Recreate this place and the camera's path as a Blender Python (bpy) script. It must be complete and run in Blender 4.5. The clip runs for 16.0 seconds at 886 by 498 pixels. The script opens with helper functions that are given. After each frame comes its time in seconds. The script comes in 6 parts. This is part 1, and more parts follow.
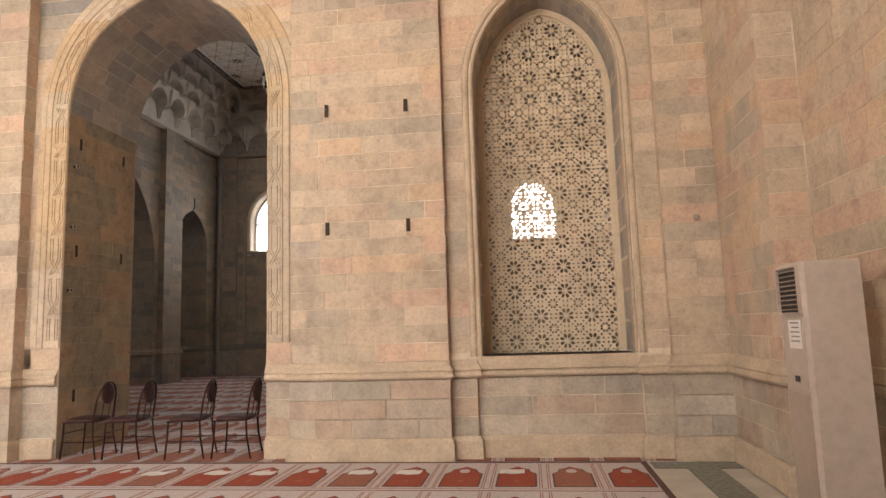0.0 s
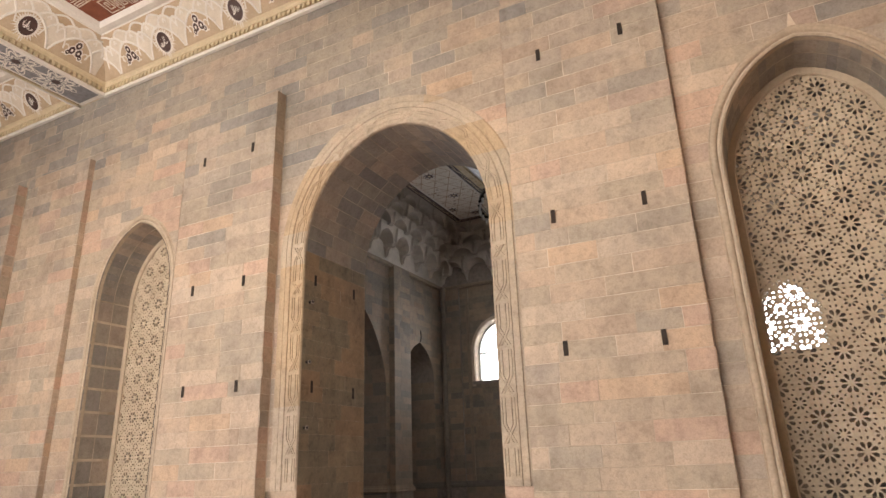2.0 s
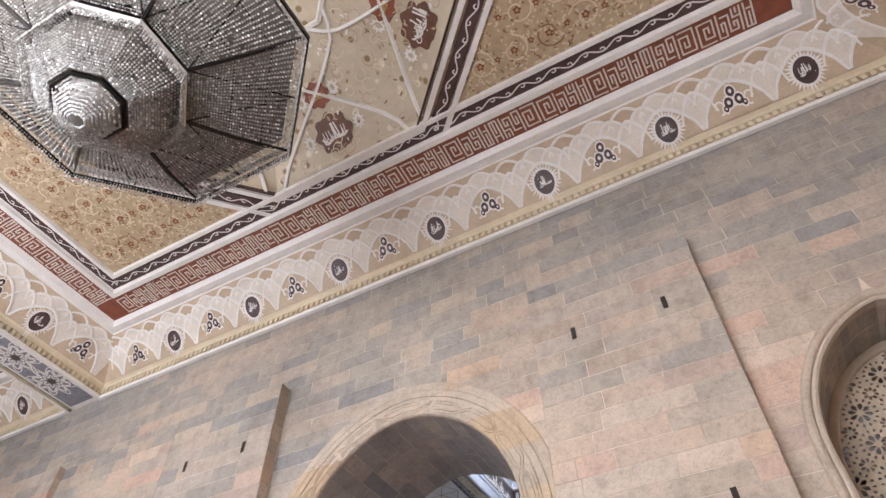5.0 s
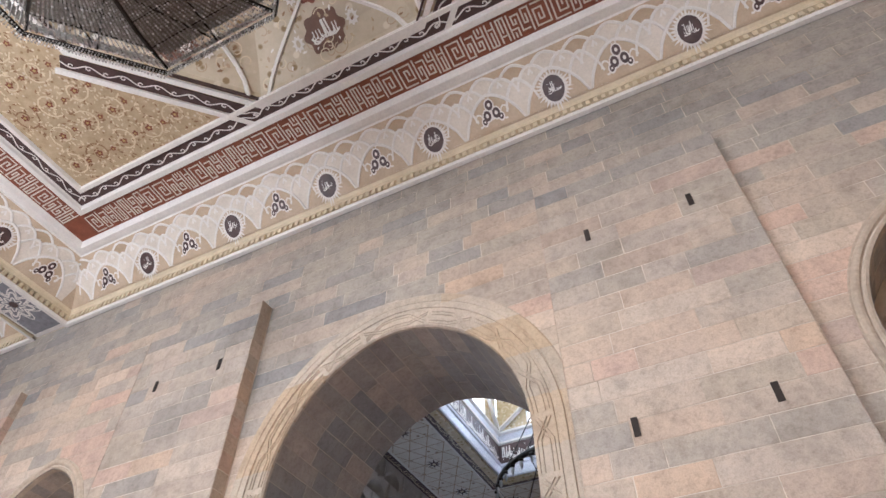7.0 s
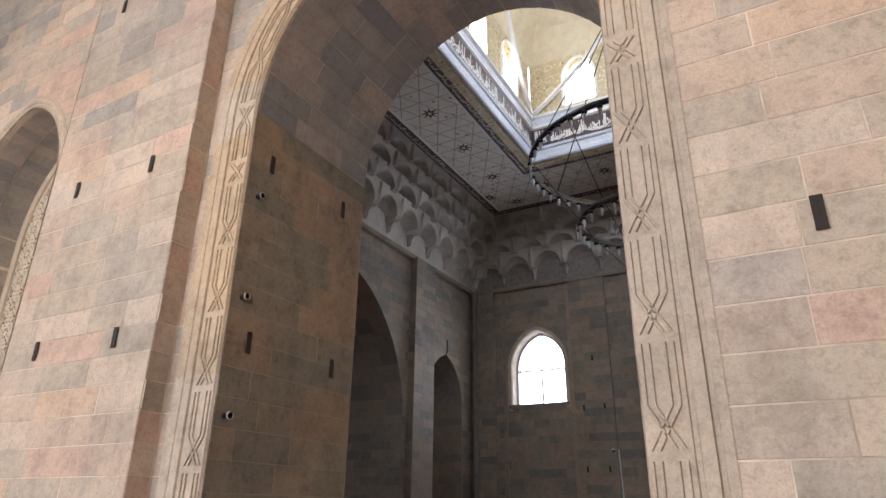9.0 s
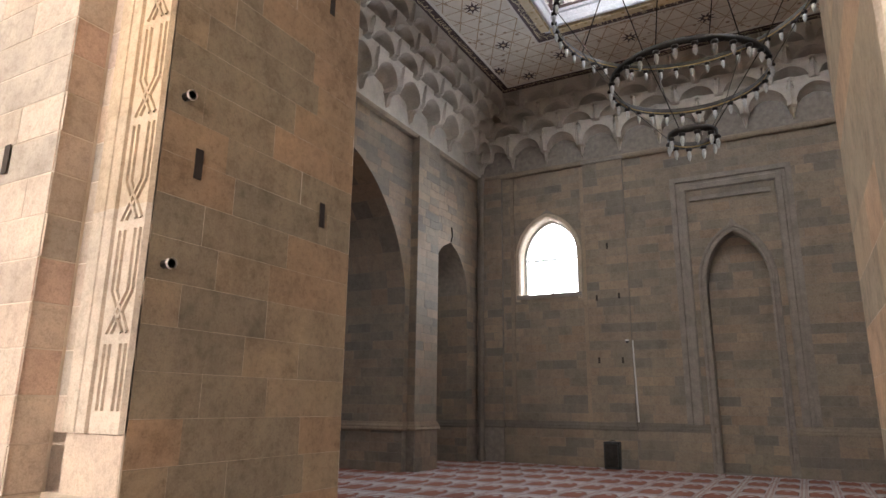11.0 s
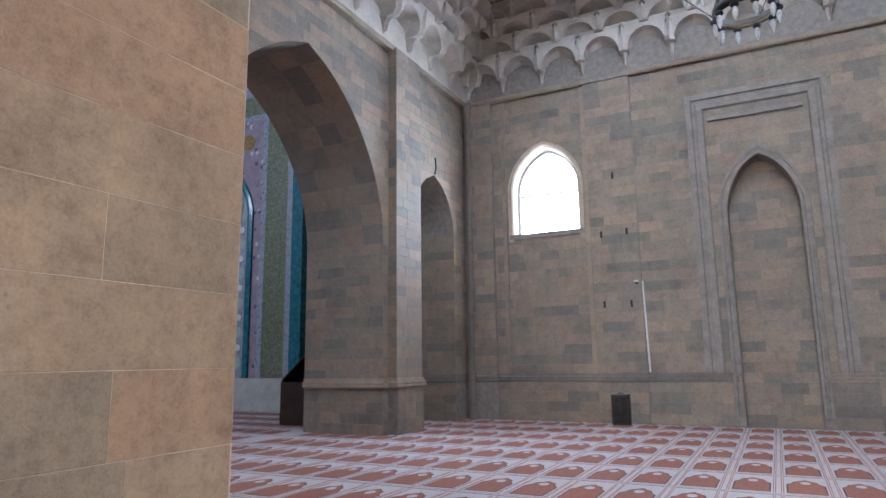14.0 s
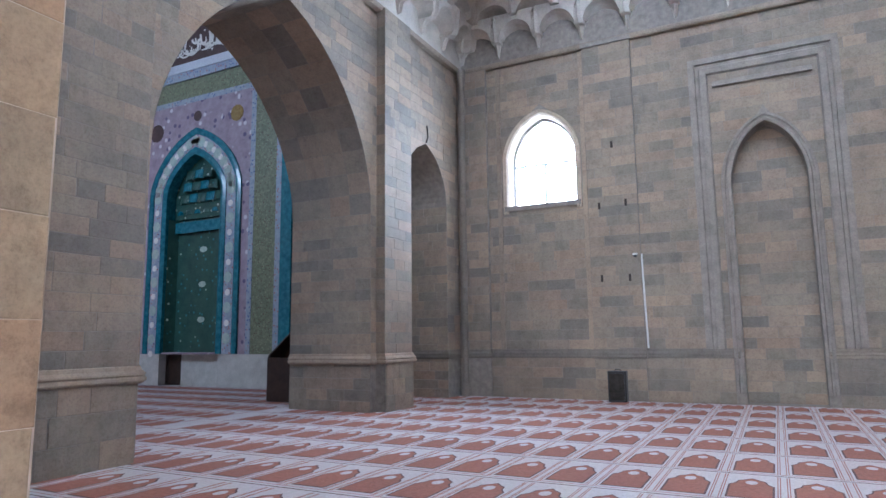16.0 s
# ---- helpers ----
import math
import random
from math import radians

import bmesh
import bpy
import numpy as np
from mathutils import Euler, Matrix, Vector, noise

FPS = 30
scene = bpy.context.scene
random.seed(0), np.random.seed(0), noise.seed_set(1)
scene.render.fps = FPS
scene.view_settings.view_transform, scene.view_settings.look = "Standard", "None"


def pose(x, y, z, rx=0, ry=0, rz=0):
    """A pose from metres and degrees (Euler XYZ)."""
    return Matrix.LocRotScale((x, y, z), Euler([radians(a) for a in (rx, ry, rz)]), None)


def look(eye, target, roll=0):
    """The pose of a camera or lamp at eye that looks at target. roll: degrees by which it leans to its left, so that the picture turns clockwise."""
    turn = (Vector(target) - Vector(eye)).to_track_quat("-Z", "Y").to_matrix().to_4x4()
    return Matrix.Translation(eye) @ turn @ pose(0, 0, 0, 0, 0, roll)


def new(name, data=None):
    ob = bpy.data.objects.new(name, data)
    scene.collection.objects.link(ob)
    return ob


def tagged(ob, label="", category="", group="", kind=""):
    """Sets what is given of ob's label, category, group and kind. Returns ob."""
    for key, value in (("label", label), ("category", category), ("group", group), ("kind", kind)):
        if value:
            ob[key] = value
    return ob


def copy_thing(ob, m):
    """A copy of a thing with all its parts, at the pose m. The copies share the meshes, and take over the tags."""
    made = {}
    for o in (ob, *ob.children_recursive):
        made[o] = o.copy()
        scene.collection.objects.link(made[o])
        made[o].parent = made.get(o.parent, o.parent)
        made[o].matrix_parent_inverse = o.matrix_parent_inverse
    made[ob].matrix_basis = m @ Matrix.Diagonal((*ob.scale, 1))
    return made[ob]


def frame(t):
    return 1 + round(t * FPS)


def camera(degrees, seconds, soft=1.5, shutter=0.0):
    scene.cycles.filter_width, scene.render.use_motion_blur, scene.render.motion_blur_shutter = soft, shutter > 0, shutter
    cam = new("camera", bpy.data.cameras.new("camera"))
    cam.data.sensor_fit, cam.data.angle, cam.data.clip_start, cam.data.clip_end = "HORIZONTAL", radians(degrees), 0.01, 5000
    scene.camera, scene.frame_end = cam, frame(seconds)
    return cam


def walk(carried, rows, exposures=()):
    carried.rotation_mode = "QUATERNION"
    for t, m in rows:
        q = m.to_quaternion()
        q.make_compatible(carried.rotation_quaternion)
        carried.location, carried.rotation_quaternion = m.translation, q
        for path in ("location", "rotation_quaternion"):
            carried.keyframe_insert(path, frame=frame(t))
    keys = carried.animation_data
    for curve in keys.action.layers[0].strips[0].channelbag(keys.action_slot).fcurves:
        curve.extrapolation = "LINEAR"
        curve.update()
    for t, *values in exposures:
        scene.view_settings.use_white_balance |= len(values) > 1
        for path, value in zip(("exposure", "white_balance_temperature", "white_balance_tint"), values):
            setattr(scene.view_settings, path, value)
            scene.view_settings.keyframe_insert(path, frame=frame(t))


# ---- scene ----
from mathutils.geometry import delaunay_2d_cdt

cam = camera(69.5, 16.0)
ROWS = [
    (0.0, 0.000, 0.000, 1.430, 7.60, 7.01, -1.76),
    (0.5, -0.058, 0.166, 1.420, 11.48, 7.36, -1.72),
    (1.0, -0.136, 0.402, 1.446, 17.02, 7.91, -0.96),
    (1.5, -0.316, 0.646, 1.492, 21.11, 11.37, -1.14),
    (2.0, -0.478, 0.859, 1.517, 26.81, 18.90, -1.99),
    (2.5, -0.604, 1.118, 1.546, 30.34, 26.62, -3.26),
    (3.0, -0.785, 1.349, 1.565, 29.77, 34.43, -4.50),
    (3.5, -0.915, 1.551, 1.606, 29.20, 40.05, -3.40),
    (4.0, -0.956, 1.759, 1.624, 29.16, 44.74, -1.39),
    (6.5, -1.534, 2.556, 1.577, 26.82, 50.61, -0.50),
    (7.0, -1.716, 2.881, 1.574, 26.44, 47.09, -0.30),
    (7.5, -1.862, 3.242, 1.537, 26.70, 42.47, -0.40),
    (8.0, -2.034, 3.641, 1.517, 27.87, 35.76, 0.33),
    (8.5, -2.276, 3.991, 1.507, 28.21, 27.43, 0.60),
    (9.0, -2.457, 4.329, 1.479, 29.46, 22.41, 0.70),
    (9.5, -2.674, 4.631, 1.474, 29.67, 19.49, 1.00),
    (10.0, -2.899, 4.917, 1.466, 29.65, 17.01, 0.90),
    (12.5, -3.960, 6.495, 1.446, 28.41, 11.63, 0.70),
    (13.0, -4.130, 6.821, 1.432, 28.16, 11.45, -0.10),
    (13.5, -4.276, 7.097, 1.389, 27.94, 10.84, -0.50),
    (14.0, -4.460, 7.351, 1.390, 27.22, 9.90, -0.80),
    (14.5, -4.533, 7.458, 1.386, 28.04, 8.92, -1.30),
    (15.0, -4.551, 7.689, 1.349, 30.06, 8.48, -1.00),
    (15.5, -4.530, 7.778, 1.329, 30.16, 7.67, -1.00),
    (16.0, -4.540, 7.923, 1.334, 27.29, 7.96, -0.70),
]
walk(cam, [(t, pose(x, y, z, 90 + pitch, 0, yaw) @ pose(0, 0, 0, 0, 0, roll)) for t, x, y, z, yaw, pitch, roll in ROWS],
     exposures=[(0.0, 0.04, 7250, 15), (2.0, -0.08, 6850, 14), (4.0, 0.08, 5850, 13), (6.5, 0.05, 5250, 12), (8.0, -0.1, 5900, 12), (9.0, -0.05, 5850, 12), (10.0, 0.15, 6750, 13), (12.5, 1.34, 5700, 13), (14.5, 1.66, 5150, 10), (16.0, 1.82, 5000, 9)])

# ---- main measures of the plan ----
CX = -4.43                  # axis of the arch and of the domed hall
PIER, BAY, LBAY = 7.05, 7.23, 7.15   # planes of piers, arch bay and lattice bays
HALL0, HALL1 = 8.65, 21.75  # domed hall, near and far wall
HX0, HX1 = -11.1, 2.24      # domed hall, side walls
HY = 15.25                  # its centre
CEIL = 10.2                 # its flat ceiling
LATS = ((0.27, -0.92, 1.46), (-9.08, -10.5, -8.05))  # lattice bays: centre, left, right

# ---- world and lights ----
world = bpy.data.worlds.new("sky")
scene.world = world
world.use_nodes = True
wn = world.node_tree
sky = wn.nodes.new("ShaderNodeTexSky")
sky.sky_type, sky.sun_disc = "NISHITA", False
sky.sun_elevation, sky.sun_rotation = radians(79.8), radians(201.8)
wn.links.new(sky.outputs[0], wn.nodes["Background"].inputs[0])
wn.nodes["Background"].inputs[1].default_value = 0.12


def area(name, eye, target, sx, sy, watts, colour):
    lamp = bpy.data.lights.new(name, "AREA")
    lamp.shape, lamp.size, lamp.size_y, lamp.energy, lamp.color = "RECTANGLE", sx, sy, watts, colour
    ob = new(name, lamp)
    ob.matrix_world = look(eye, target)
    return ob


sun = bpy.data.lights.new("sun", "SUN")
sun.energy, sun.angle, sun.color = 1.0, radians(20), (1.0, 0.95, 0.87)
new("sun", sun).matrix_world = look((0, 0, 30), (2, 5, 0))
DAY, COOL = (1.0, 0.95, 0.89), (0.81, 0.89, 1.0)
for wx in (-10.6, -6.6, -2.6):
    area("daylight_front", (wx, -1.72, 4.8), (wx + 1.0, 5, 11.0), 2.6, 3.8, 385, DAY)
for wx in (-9.12, 0.26):
    area("daylight_window", (wx, 22.36, 5.45), (wx, 15, 5.45), 1.75, 2.3, 180, COOL)
for ax, ay, watts in ((1, 0, 360), (-1, 0, 160), (0, 1, 150), (0, -1, 620)):     # brightest on the sunny sides
    area("daylight_drum", (CX + 3.62 * ax, HY + 3.62 * ay, 12.5), (CX, HY, 10.8), 5.0, 1.2, watts, COOL)
area("daylight_mihrab_hall", (-22.0, 9.4, 10.5), (-20, 21, 4.5), 4.0, 3.0, 220, COOL)

# ---- materials ----
MATS = {}


def nodes_of(name, rough=0.8, metal=0.0):
    m = bpy.data.materials.new(name)
    m.use_nodes = True
    MATS[name] = m
    b = m.node_tree.nodes["Principled BSDF"]
    b.inputs["Roughness"].default_value, b.inputs["Metallic"].default_value = rough, metal
    return m, m.node_tree, b


def add(tree, kind, **inputs):
    n = tree.nodes.new(kind)
    for key, value in inputs.items():
        n.inputs[key.replace("_", " ")].default_value = value
    return n


def ramp(tree, stops, fac, hard=False):
    r = tree.nodes.new("ShaderNodeValToRGB")
    r.color_ramp.interpolation = "CONSTANT" if hard else "LINEAR"
    while len(r.color_ramp.elements) < len(stops):
        r.color_ramp.elements.new(0.5)
    for e, (p, c) in zip(r.color_ramp.elements, stops):
        e.position, e.color = p, (*c, 1)
    tree.links.new(fac, r.inputs[0])
    return r.outputs[0]


def mixed(tree, kind, fac, a, b):
    m = tree.nodes.new("ShaderNodeMix")
    m.data_type, m.blend_type = "RGBA", kind
    for socket, v in ((m.inputs[0], fac), (m.inputs[6], a), (m.inputs[7], b)):
        if isinstance(v, (int, float)):
            socket.default_value = v
        elif isinstance(v, tuple):
            socket.default_value = (*v, 1)
        else:
            tree.links.new(v, socket)
    return m.outputs[2]


def world_noise(tree, scale, detail=4.0, rough=0.6):
    g = tree.nodes.new("ShaderNodeNewGeometry")
    n = add(tree, "ShaderNodeTexNoise", Scale=scale, Detail=detail, Roughness=rough)
    tree.links.new(g.outputs["Position"], n.inputs["Vector"])
    return n.outputs[0]


def bump(tree, bsdf, height, strength, distance):
    b = add(tree, "ShaderNodeBump", Strength=strength, Distance=distance)
    tree.links.new(height, b.inputs["Height"])
    tree.links.new(b.outputs[0], bsdf.inputs["Normal"])


def surface(name, dark, light, scale=6.0, rough=0.8, metal=0.0, relief=0.3, depth=0.004, stains=0.25):
    """A plain material with a large and a fine variation."""
    m, t, b = nodes_of(name, rough, metal)
    big, fine = world_noise(t, scale), world_noise(t, scale * 9, 6)
    c = ramp(t, ((0.32, dark), (0.68, light)), big)
    c = mixed(t, "MULTIPLY", stains, c, ramp(t, ((0.3, (0.5, 0.5, 0.5)), (0.62, (1, 1, 1))), fine))
    t.links.new(c, b.inputs["Base Color"])
    if relief:
        bump(t, b, fine, relief, depth)
    return m


def stone(name, stops, dirt=0.55, banded=0.0):
    """Dressed sandstone blocks, each of its own tint."""
    m, t, b = nodes_of(name, 0.86)
    oi, geo = t.nodes.new("ShaderNodeObjectInfo"), t.nodes.new("ShaderNodeNewGeometry")
    s = t.nodes.new("ShaderNodeMath")
    s.operation = "ADD"
    f = t.nodes.new("ShaderNodeMath")
    f.operation = "FRACT"
    t.links.new(oi.outputs["Random"], s.inputs[0])
    t.links.new(geo.outputs["Random Per Island"], s.inputs[1])
    t.links.new(s.outputs[0], f.inputs[0])
    pick = f.outputs[0]
    if banded:      # long voussoirs: one tint to each height
        snap = t.nodes.new("ShaderNodeVectorMath")
        snap.operation = "SNAP"
        snap.inputs[1].default_value = (1.3, 9.0, banded)
        t.links.new(geo.outputs["Position"], snap.inputs[0])
        white = t.nodes.new("ShaderNodeTexWhiteNoise")
        t.links.new(snap.outputs[0], white.inputs["Vector"])
        pick = white.outputs["Value"]
    c = ramp(t, stops, pick, True)
    blotch, mid, grain, fine = world_noise(t, 0.9, 5), world_noise(t, 5, 7, 0.72), world_noise(t, 26, 6, 0.75), world_noise(t, 110, 4, 0.7)
    stretch = add(t, "ShaderNodeVectorMath", )
    stretch.operation = "MULTIPLY"
    stretch.inputs[1].default_value = (9.0, 9.0, 0.8)
    t.links.new(geo.outputs["Position"], stretch.inputs[0])
    streak = add(t, "ShaderNodeTexNoise", Scale=1.0, Detail=5.0)
    t.links.new(stretch.outputs[0], streak.inputs["Vector"])
    c = mixed(t, "MULTIPLY", dirt, c, ramp(t, ((0.28, (0.52, 0.50, 0.48)), (0.5, (0.92, 0.92, 0.92)), (0.7, (1.12, 1.1, 1.06))), mid))
    c = mixed(t, "MULTIPLY", 1.0, c, ramp(t, ((0.33, (0.82, 0.82, 0.83)), (0.5, (0.98, 0.98, 0.98)), (0.66, (1.07, 1.06, 1.03))), blotch))
    c = mixed(t, "MULTIPLY", 0.14, c, ramp(t, ((0.3, (0.62, 0.6, 0.58)), (0.55, (1, 1, 1))), streak.outputs[0]))
    c = mixed(t, "MULTIPLY", 0.6, c, ramp(t, ((0.3, (0.58, 0.56, 0.53)), (0.52, (1, 1, 1))), grain))
    c = mixed(t, "MULTIPLY", 0.35, c, ramp(t, ((0.35, (0.6, 0.58, 0.55)), (0.55, (1.05, 1.05, 1.05))), fine))
    pits = add(t, "ShaderNodeTexVoronoi", Scale=17.0)
    t.links.new(geo.outputs["Position"], pits.inputs["Vector"])
    pit = ramp(t, ((0.0, (0.35, 0.33, 0.3)), (0.13, (1, 1, 1))), pits.outputs["Distance"])
    c = mixed(t, "MULTIPLY", ramp(t, ((0.52, (0, 0, 0)), (0.66, (1, 1, 1))), mid), c, pit)
    t.links.new(c, b.inputs["Base Color"])
    h = mixed(t, "MULTIPLY", 0.7, mixed(t, "MIX", 0.45, mid, grain), pit)
    bump(t, b, h, 0.5, 0.014)
    return m


WARM = ((0.0, (0.58, 0.45, 0.34)), (0.12, (0.61, 0.435, 0.33)), (0.22, (0.545, 0.44, 0.335)), (0.34, (0.65, 0.52, 0.40)), (0.46, (0.52, 0.43, 0.33)),
        (0.56, (0.62, 0.445, 0.34)), (0.66, (0.565, 0.455, 0.35)), (0.76, (0.63, 0.465, 0.33)), (0.86, (0.49, 0.415, 0.33)), (0.94, (0.61, 0.50, 0.39)))
GREY = ((0.0, (0.42, 0.37, 0.31)), (0.16, (0.37, 0.335, 0.295)), (0.32, (0.46, 0.39, 0.325)), (0.46, (0.34, 0.32, 0.295)), (0.6, (0.40, 0.36, 0.31)),
        (0.74, (0.50, 0.41, 0.335)), (0.86, (0.38, 0.345, 0.305)), (0.95, (0.315, 0.295, 0.275)))
# hall stone, its tints lowered to stand for the dim light there
SHADED_HALL = ((0.0, (0.310, 0.247, 0.182)), (0.2, (0.264, 0.220, 0.168)), (0.4, (0.332, 0.253, 0.182)), (0.58, (0.235, 0.198, 0.159)), (0.72, (0.294, 0.243, 0.182)),
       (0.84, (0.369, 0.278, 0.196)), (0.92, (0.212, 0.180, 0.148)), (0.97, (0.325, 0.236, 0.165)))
PALE = ((0.0, (0.508, 0.435, 0.353)), (0.2, (0.459, 0.389, 0.320)), (0.4, (0.541, 0.471, 0.394)), (0.6, (0.492, 0.385, 0.303)), (0.8, (0.426, 0.377, 0.316)))
# olive and orange passage stone, lowered in tone to carry the jambs' shade
SHADED_BROWN = ((0.0, (0.43, 0.30, 0.185)), (0.2, (0.345, 0.28, 0.19)), (0.38, (0.46, 0.315, 0.195)), (0.55, (0.33, 0.27, 0.185)), (0.72, (0.42, 0.32, 0.205)), (0.88, (0.36, 0.285, 0.19)))
ORANGE = ((0.0, (0.55, 0.455, 0.345)), (0.2, (0.56, 0.435, 0.30)), (0.36, (0.50, 0.415, 0.32)), (0.52, (0.60, 0.495, 0.38)), (0.68, (0.55, 0.415, 0.275)), (0.82, (0.52, 0.435, 0.34)))
MID = tuple((a[0], tuple(0.62 * p + 0.38 * q for p, q in zip(a[1], GREY[min(k, len(GREY) - 1)][1]))) for k, a in enumerate(WARM))
stone("pale_stone", PALE)
stone("shaded_brown_stone", SHADED_BROWN, 0.95)
stone("mid_stone", MID)
stone("border_stone", ORANGE, banded=0.46)
stone("warm_stone", WARM), stone("grey_stone", GREY), stone("shaded_stone", SHADED_HALL)
surface("mortar", (0.38, 0.295, 0.21), (0.78, 0.67, 0.53), 2.2)
# hall mortar, darkened likewise for the low light
surface("shaded_mortar", (0.20, 0.17, 0.14), (0.30, 0.26, 0.215), 8)
surface("carved_stone", (0.45, 0.36, 0.265), (0.60, 0.485, 0.36), 3.5, 0.85, relief=0.5, depth=0.006, stains=0.4)
surface("lattice_stone", (0.52, 0.415, 0.295), (0.63, 0.515, 0.375), 3, 0.85)
surface("muqarnas_stone", (0.45, 0.405, 0.345), (0.56, 0.505, 0.43), 3, 0.85, relief=0.3)
surface("hole_shade", (0.022, 0.014, 0.009), (0.04, 0.027, 0.018), 8)
surface("plaster_white", (0.78, 0.74, 0.68), (0.86, 0.82, 0.76), 4, 0.6, relief=0.1)
surface("plaster_cream", (0.66, 0.55, 0.36), (0.76, 0.65, 0.45), 4, 0.6, relief=0.1)
surface("cove_beige", (0.50, 0.38, 0.25), (0.60, 0.47, 0.33), 4, 0.7, relief=0.1)
surface("frieze_red", (0.19, 0.055, 0.028), (0.27, 0.085, 0.042), 6, 0.6, relief=0.1)
surface("frieze_dark", (0.05, 0.025, 0.022), (0.09, 0.05, 0.045), 8, 0.5, relief=0.1)
surface("gilt", (0.42, 0.29, 0.10), (0.58, 0.42, 0.18), 9, 0.45, 0.2, relief=0.3)
surface("marble", (0.50, 0.47, 0.42), (0.66, 0.63, 0.57), 3, 0.3, relief=0.05)
surface("mosaic_floor", (0.10, 0.115, 0.10), (0.28, 0.29, 0.26), 20, 0.4)
surface("wood_and_shade", (0.020, 0.010, 0.007), (0.05, 0.026, 0.016), 5, 0.45)
surface("chair_tube", (0.028, 0.008, 0.007), (0.05, 0.012, 0.01), 12, 0.3, 0.5, relief=0)
surface("chair_pad", (0.03, 0.008, 0.008), (0.055, 0.013, 0.012), 12, 0.6)
surface("black_plastic", (0.012, 0.012, 0.013), (0.022, 0.022, 0.024), 12, 0.5)
surface("appliance", (0.45, 0.375, 0.32), (0.50, 0.425, 0.37), 2, 0.4, relief=0.03)
surface("appliance_front", (0.36, 0.29, 0.235), (0.41, 0.335, 0.28), 2, 0.3, relief=0.03)
surface("paper", (0.74, 0.72, 0.70), (0.82, 0.80, 0.78), 12, 0.7, relief=0)
surface("ink", (0.2, 0.2, 0.2), (0.3, 0.3, 0.3), 12, 0.7, relief=0)
surface("window_white", (0.62, 0.60, 0.56), (0.72, 0.70, 0.66), 5, 0.5, relief=0.05)
surface("iron", (0.02, 0.018, 0.016), (0.05, 0.042, 0.035), 12, 0.4, 0.8)
surface("brass", (0.30, 0.20, 0.08), (0.42, 0.30, 0.13), 12, 0.3, 0.9, relief=0)
surface("carpet_ground", (0.50, 0.445, 0.44), (0.68, 0.63, 0.64), 40, 0.95, relief=0.6)
surface("carpet_red", (0.30, 0.055, 0.03), (0.40, 0.085, 0.045), 30, 0.95, relief=0.6)
surface("carpet_rust", (0.28, 0.10, 0.065), (0.40, 0.16, 0.11), 30, 0.95, relief=0.6)
surface("carpet_dark", (0.10, 0.05, 0.045), (0.17, 0.09, 0.08), 30, 0.95, relief=0.6)
surface("tile_blue", (0.02, 0.12, 0.16), (0.05, 0.22, 0.27), 8, 0.2, relief=0.1)
surface("tile_pale", (0.40, 0.50, 0.46), (0.58, 0.64, 0.55), 10, 0.25, relief=0.1)
surface("plain_wall", (0.50, 0.40, 0.30), (0.60, 0.49, 0.38), 2)
surface("ground_earth", (0.20, 0.17, 0.13), (0.30, 0.26, 0.20), 0.5, 0.95)


def speckled(name, ground, spots, scale, rough=0.4, threshold=0.22):
    """A mosaic or painted ground with many small flowers."""
    m, t, b = nodes_of(name, rough)
    geo = t.nodes.new("ShaderNodeNewGeometry")
    v = add(t, "ShaderNodeTexVoronoi", Scale=scale)
    t.links.new(geo.outputs["Position"], v.inputs["Vector"])
    dot = ramp(t, ((threshold, (1, 1, 1)), (threshold + 0.1, (0, 0, 0))), v.outputs["Distance"])
    base = ramp(t, ((0.35, ground[0]), (0.65, ground[1])), world_noise(t, scale * 0.7, 6, 0.7))
    tint = mixed(t, "MIX", ramp(t, ((0.5, (0, 0, 0)), (0.52, (1, 1, 1))), v.outputs["Color"], True), spots[0], spots[1])
    t.links.new(mixed(t, "MIX", dot, base, tint), b.inputs["Base Color"])
    bump(t, b, v.outputs["Distance"], 0.3, 0.006)
    return m


speckled("mosaic_green", ((0.13, 0.145, 0.09), (0.24, 0.25, 0.155)), ((0.34, 0.36, 0.22), (0.10, 0.05, 0.04)), 16, 0.28)
speckled("mosaic_deep", ((0.02, 0.065, 0.055), (0.045, 0.105, 0.08)), ((0.50, 0.56, 0.46), (0.06, 0.22, 0.24)), 5, 0.28, 0.14)
speckled("mosaic_rose", ((0.27, 0.20, 0.24), (0.40, 0.32, 0.36)), ((0.62, 0.58, 0.60), (0.12, 0.09, 0.17)), 4.0, 0.3)
speckled("mosaic_border", ((0.26, 0.30, 0.38), (0.40, 0.42, 0.46)), ((0.06, 0.10, 0.28), (0.35, 0.12, 0.10)), 11, 0.3)
speckled("painted_gold", ((0.42, 0.31, 0.18), (0.54, 0.42, 0.265)), ((0.30, 0.19, 0.09), (0.64, 0.55, 0.40)), 13, 0.55, 0.18)
speckled("painted_cream", ((0.50, 0.42, 0.29), (0.60, 0.51, 0.37)), ((0.27, 0.18, 0.08), (0.70, 0.62, 0.48)), 5.5, 0.55, 0.2)
speckled("painted_soffit", ((0.70, 0.65, 0.56), (0.80, 0.75, 0.67)), ((0.36, 0.27, 0.19), (0.66, 0.60, 0.52)), 4.5, 0.6, 0.16)
speckled("silver_relief", ((0.50, 0.50, 0.54), (0.62, 0.62, 0.66)), ((0.34, 0.34, 0.40), (0.72, 0.72, 0.75)), 26, 0.45)
speckled("stucco_gold", ((0.50, 0.38, 0.20), (0.64, 0.52, 0.32)), ((0.36, 0.24, 0.08), (0.70, 0.62, 0.44)), 8, 0.5, 0.25)

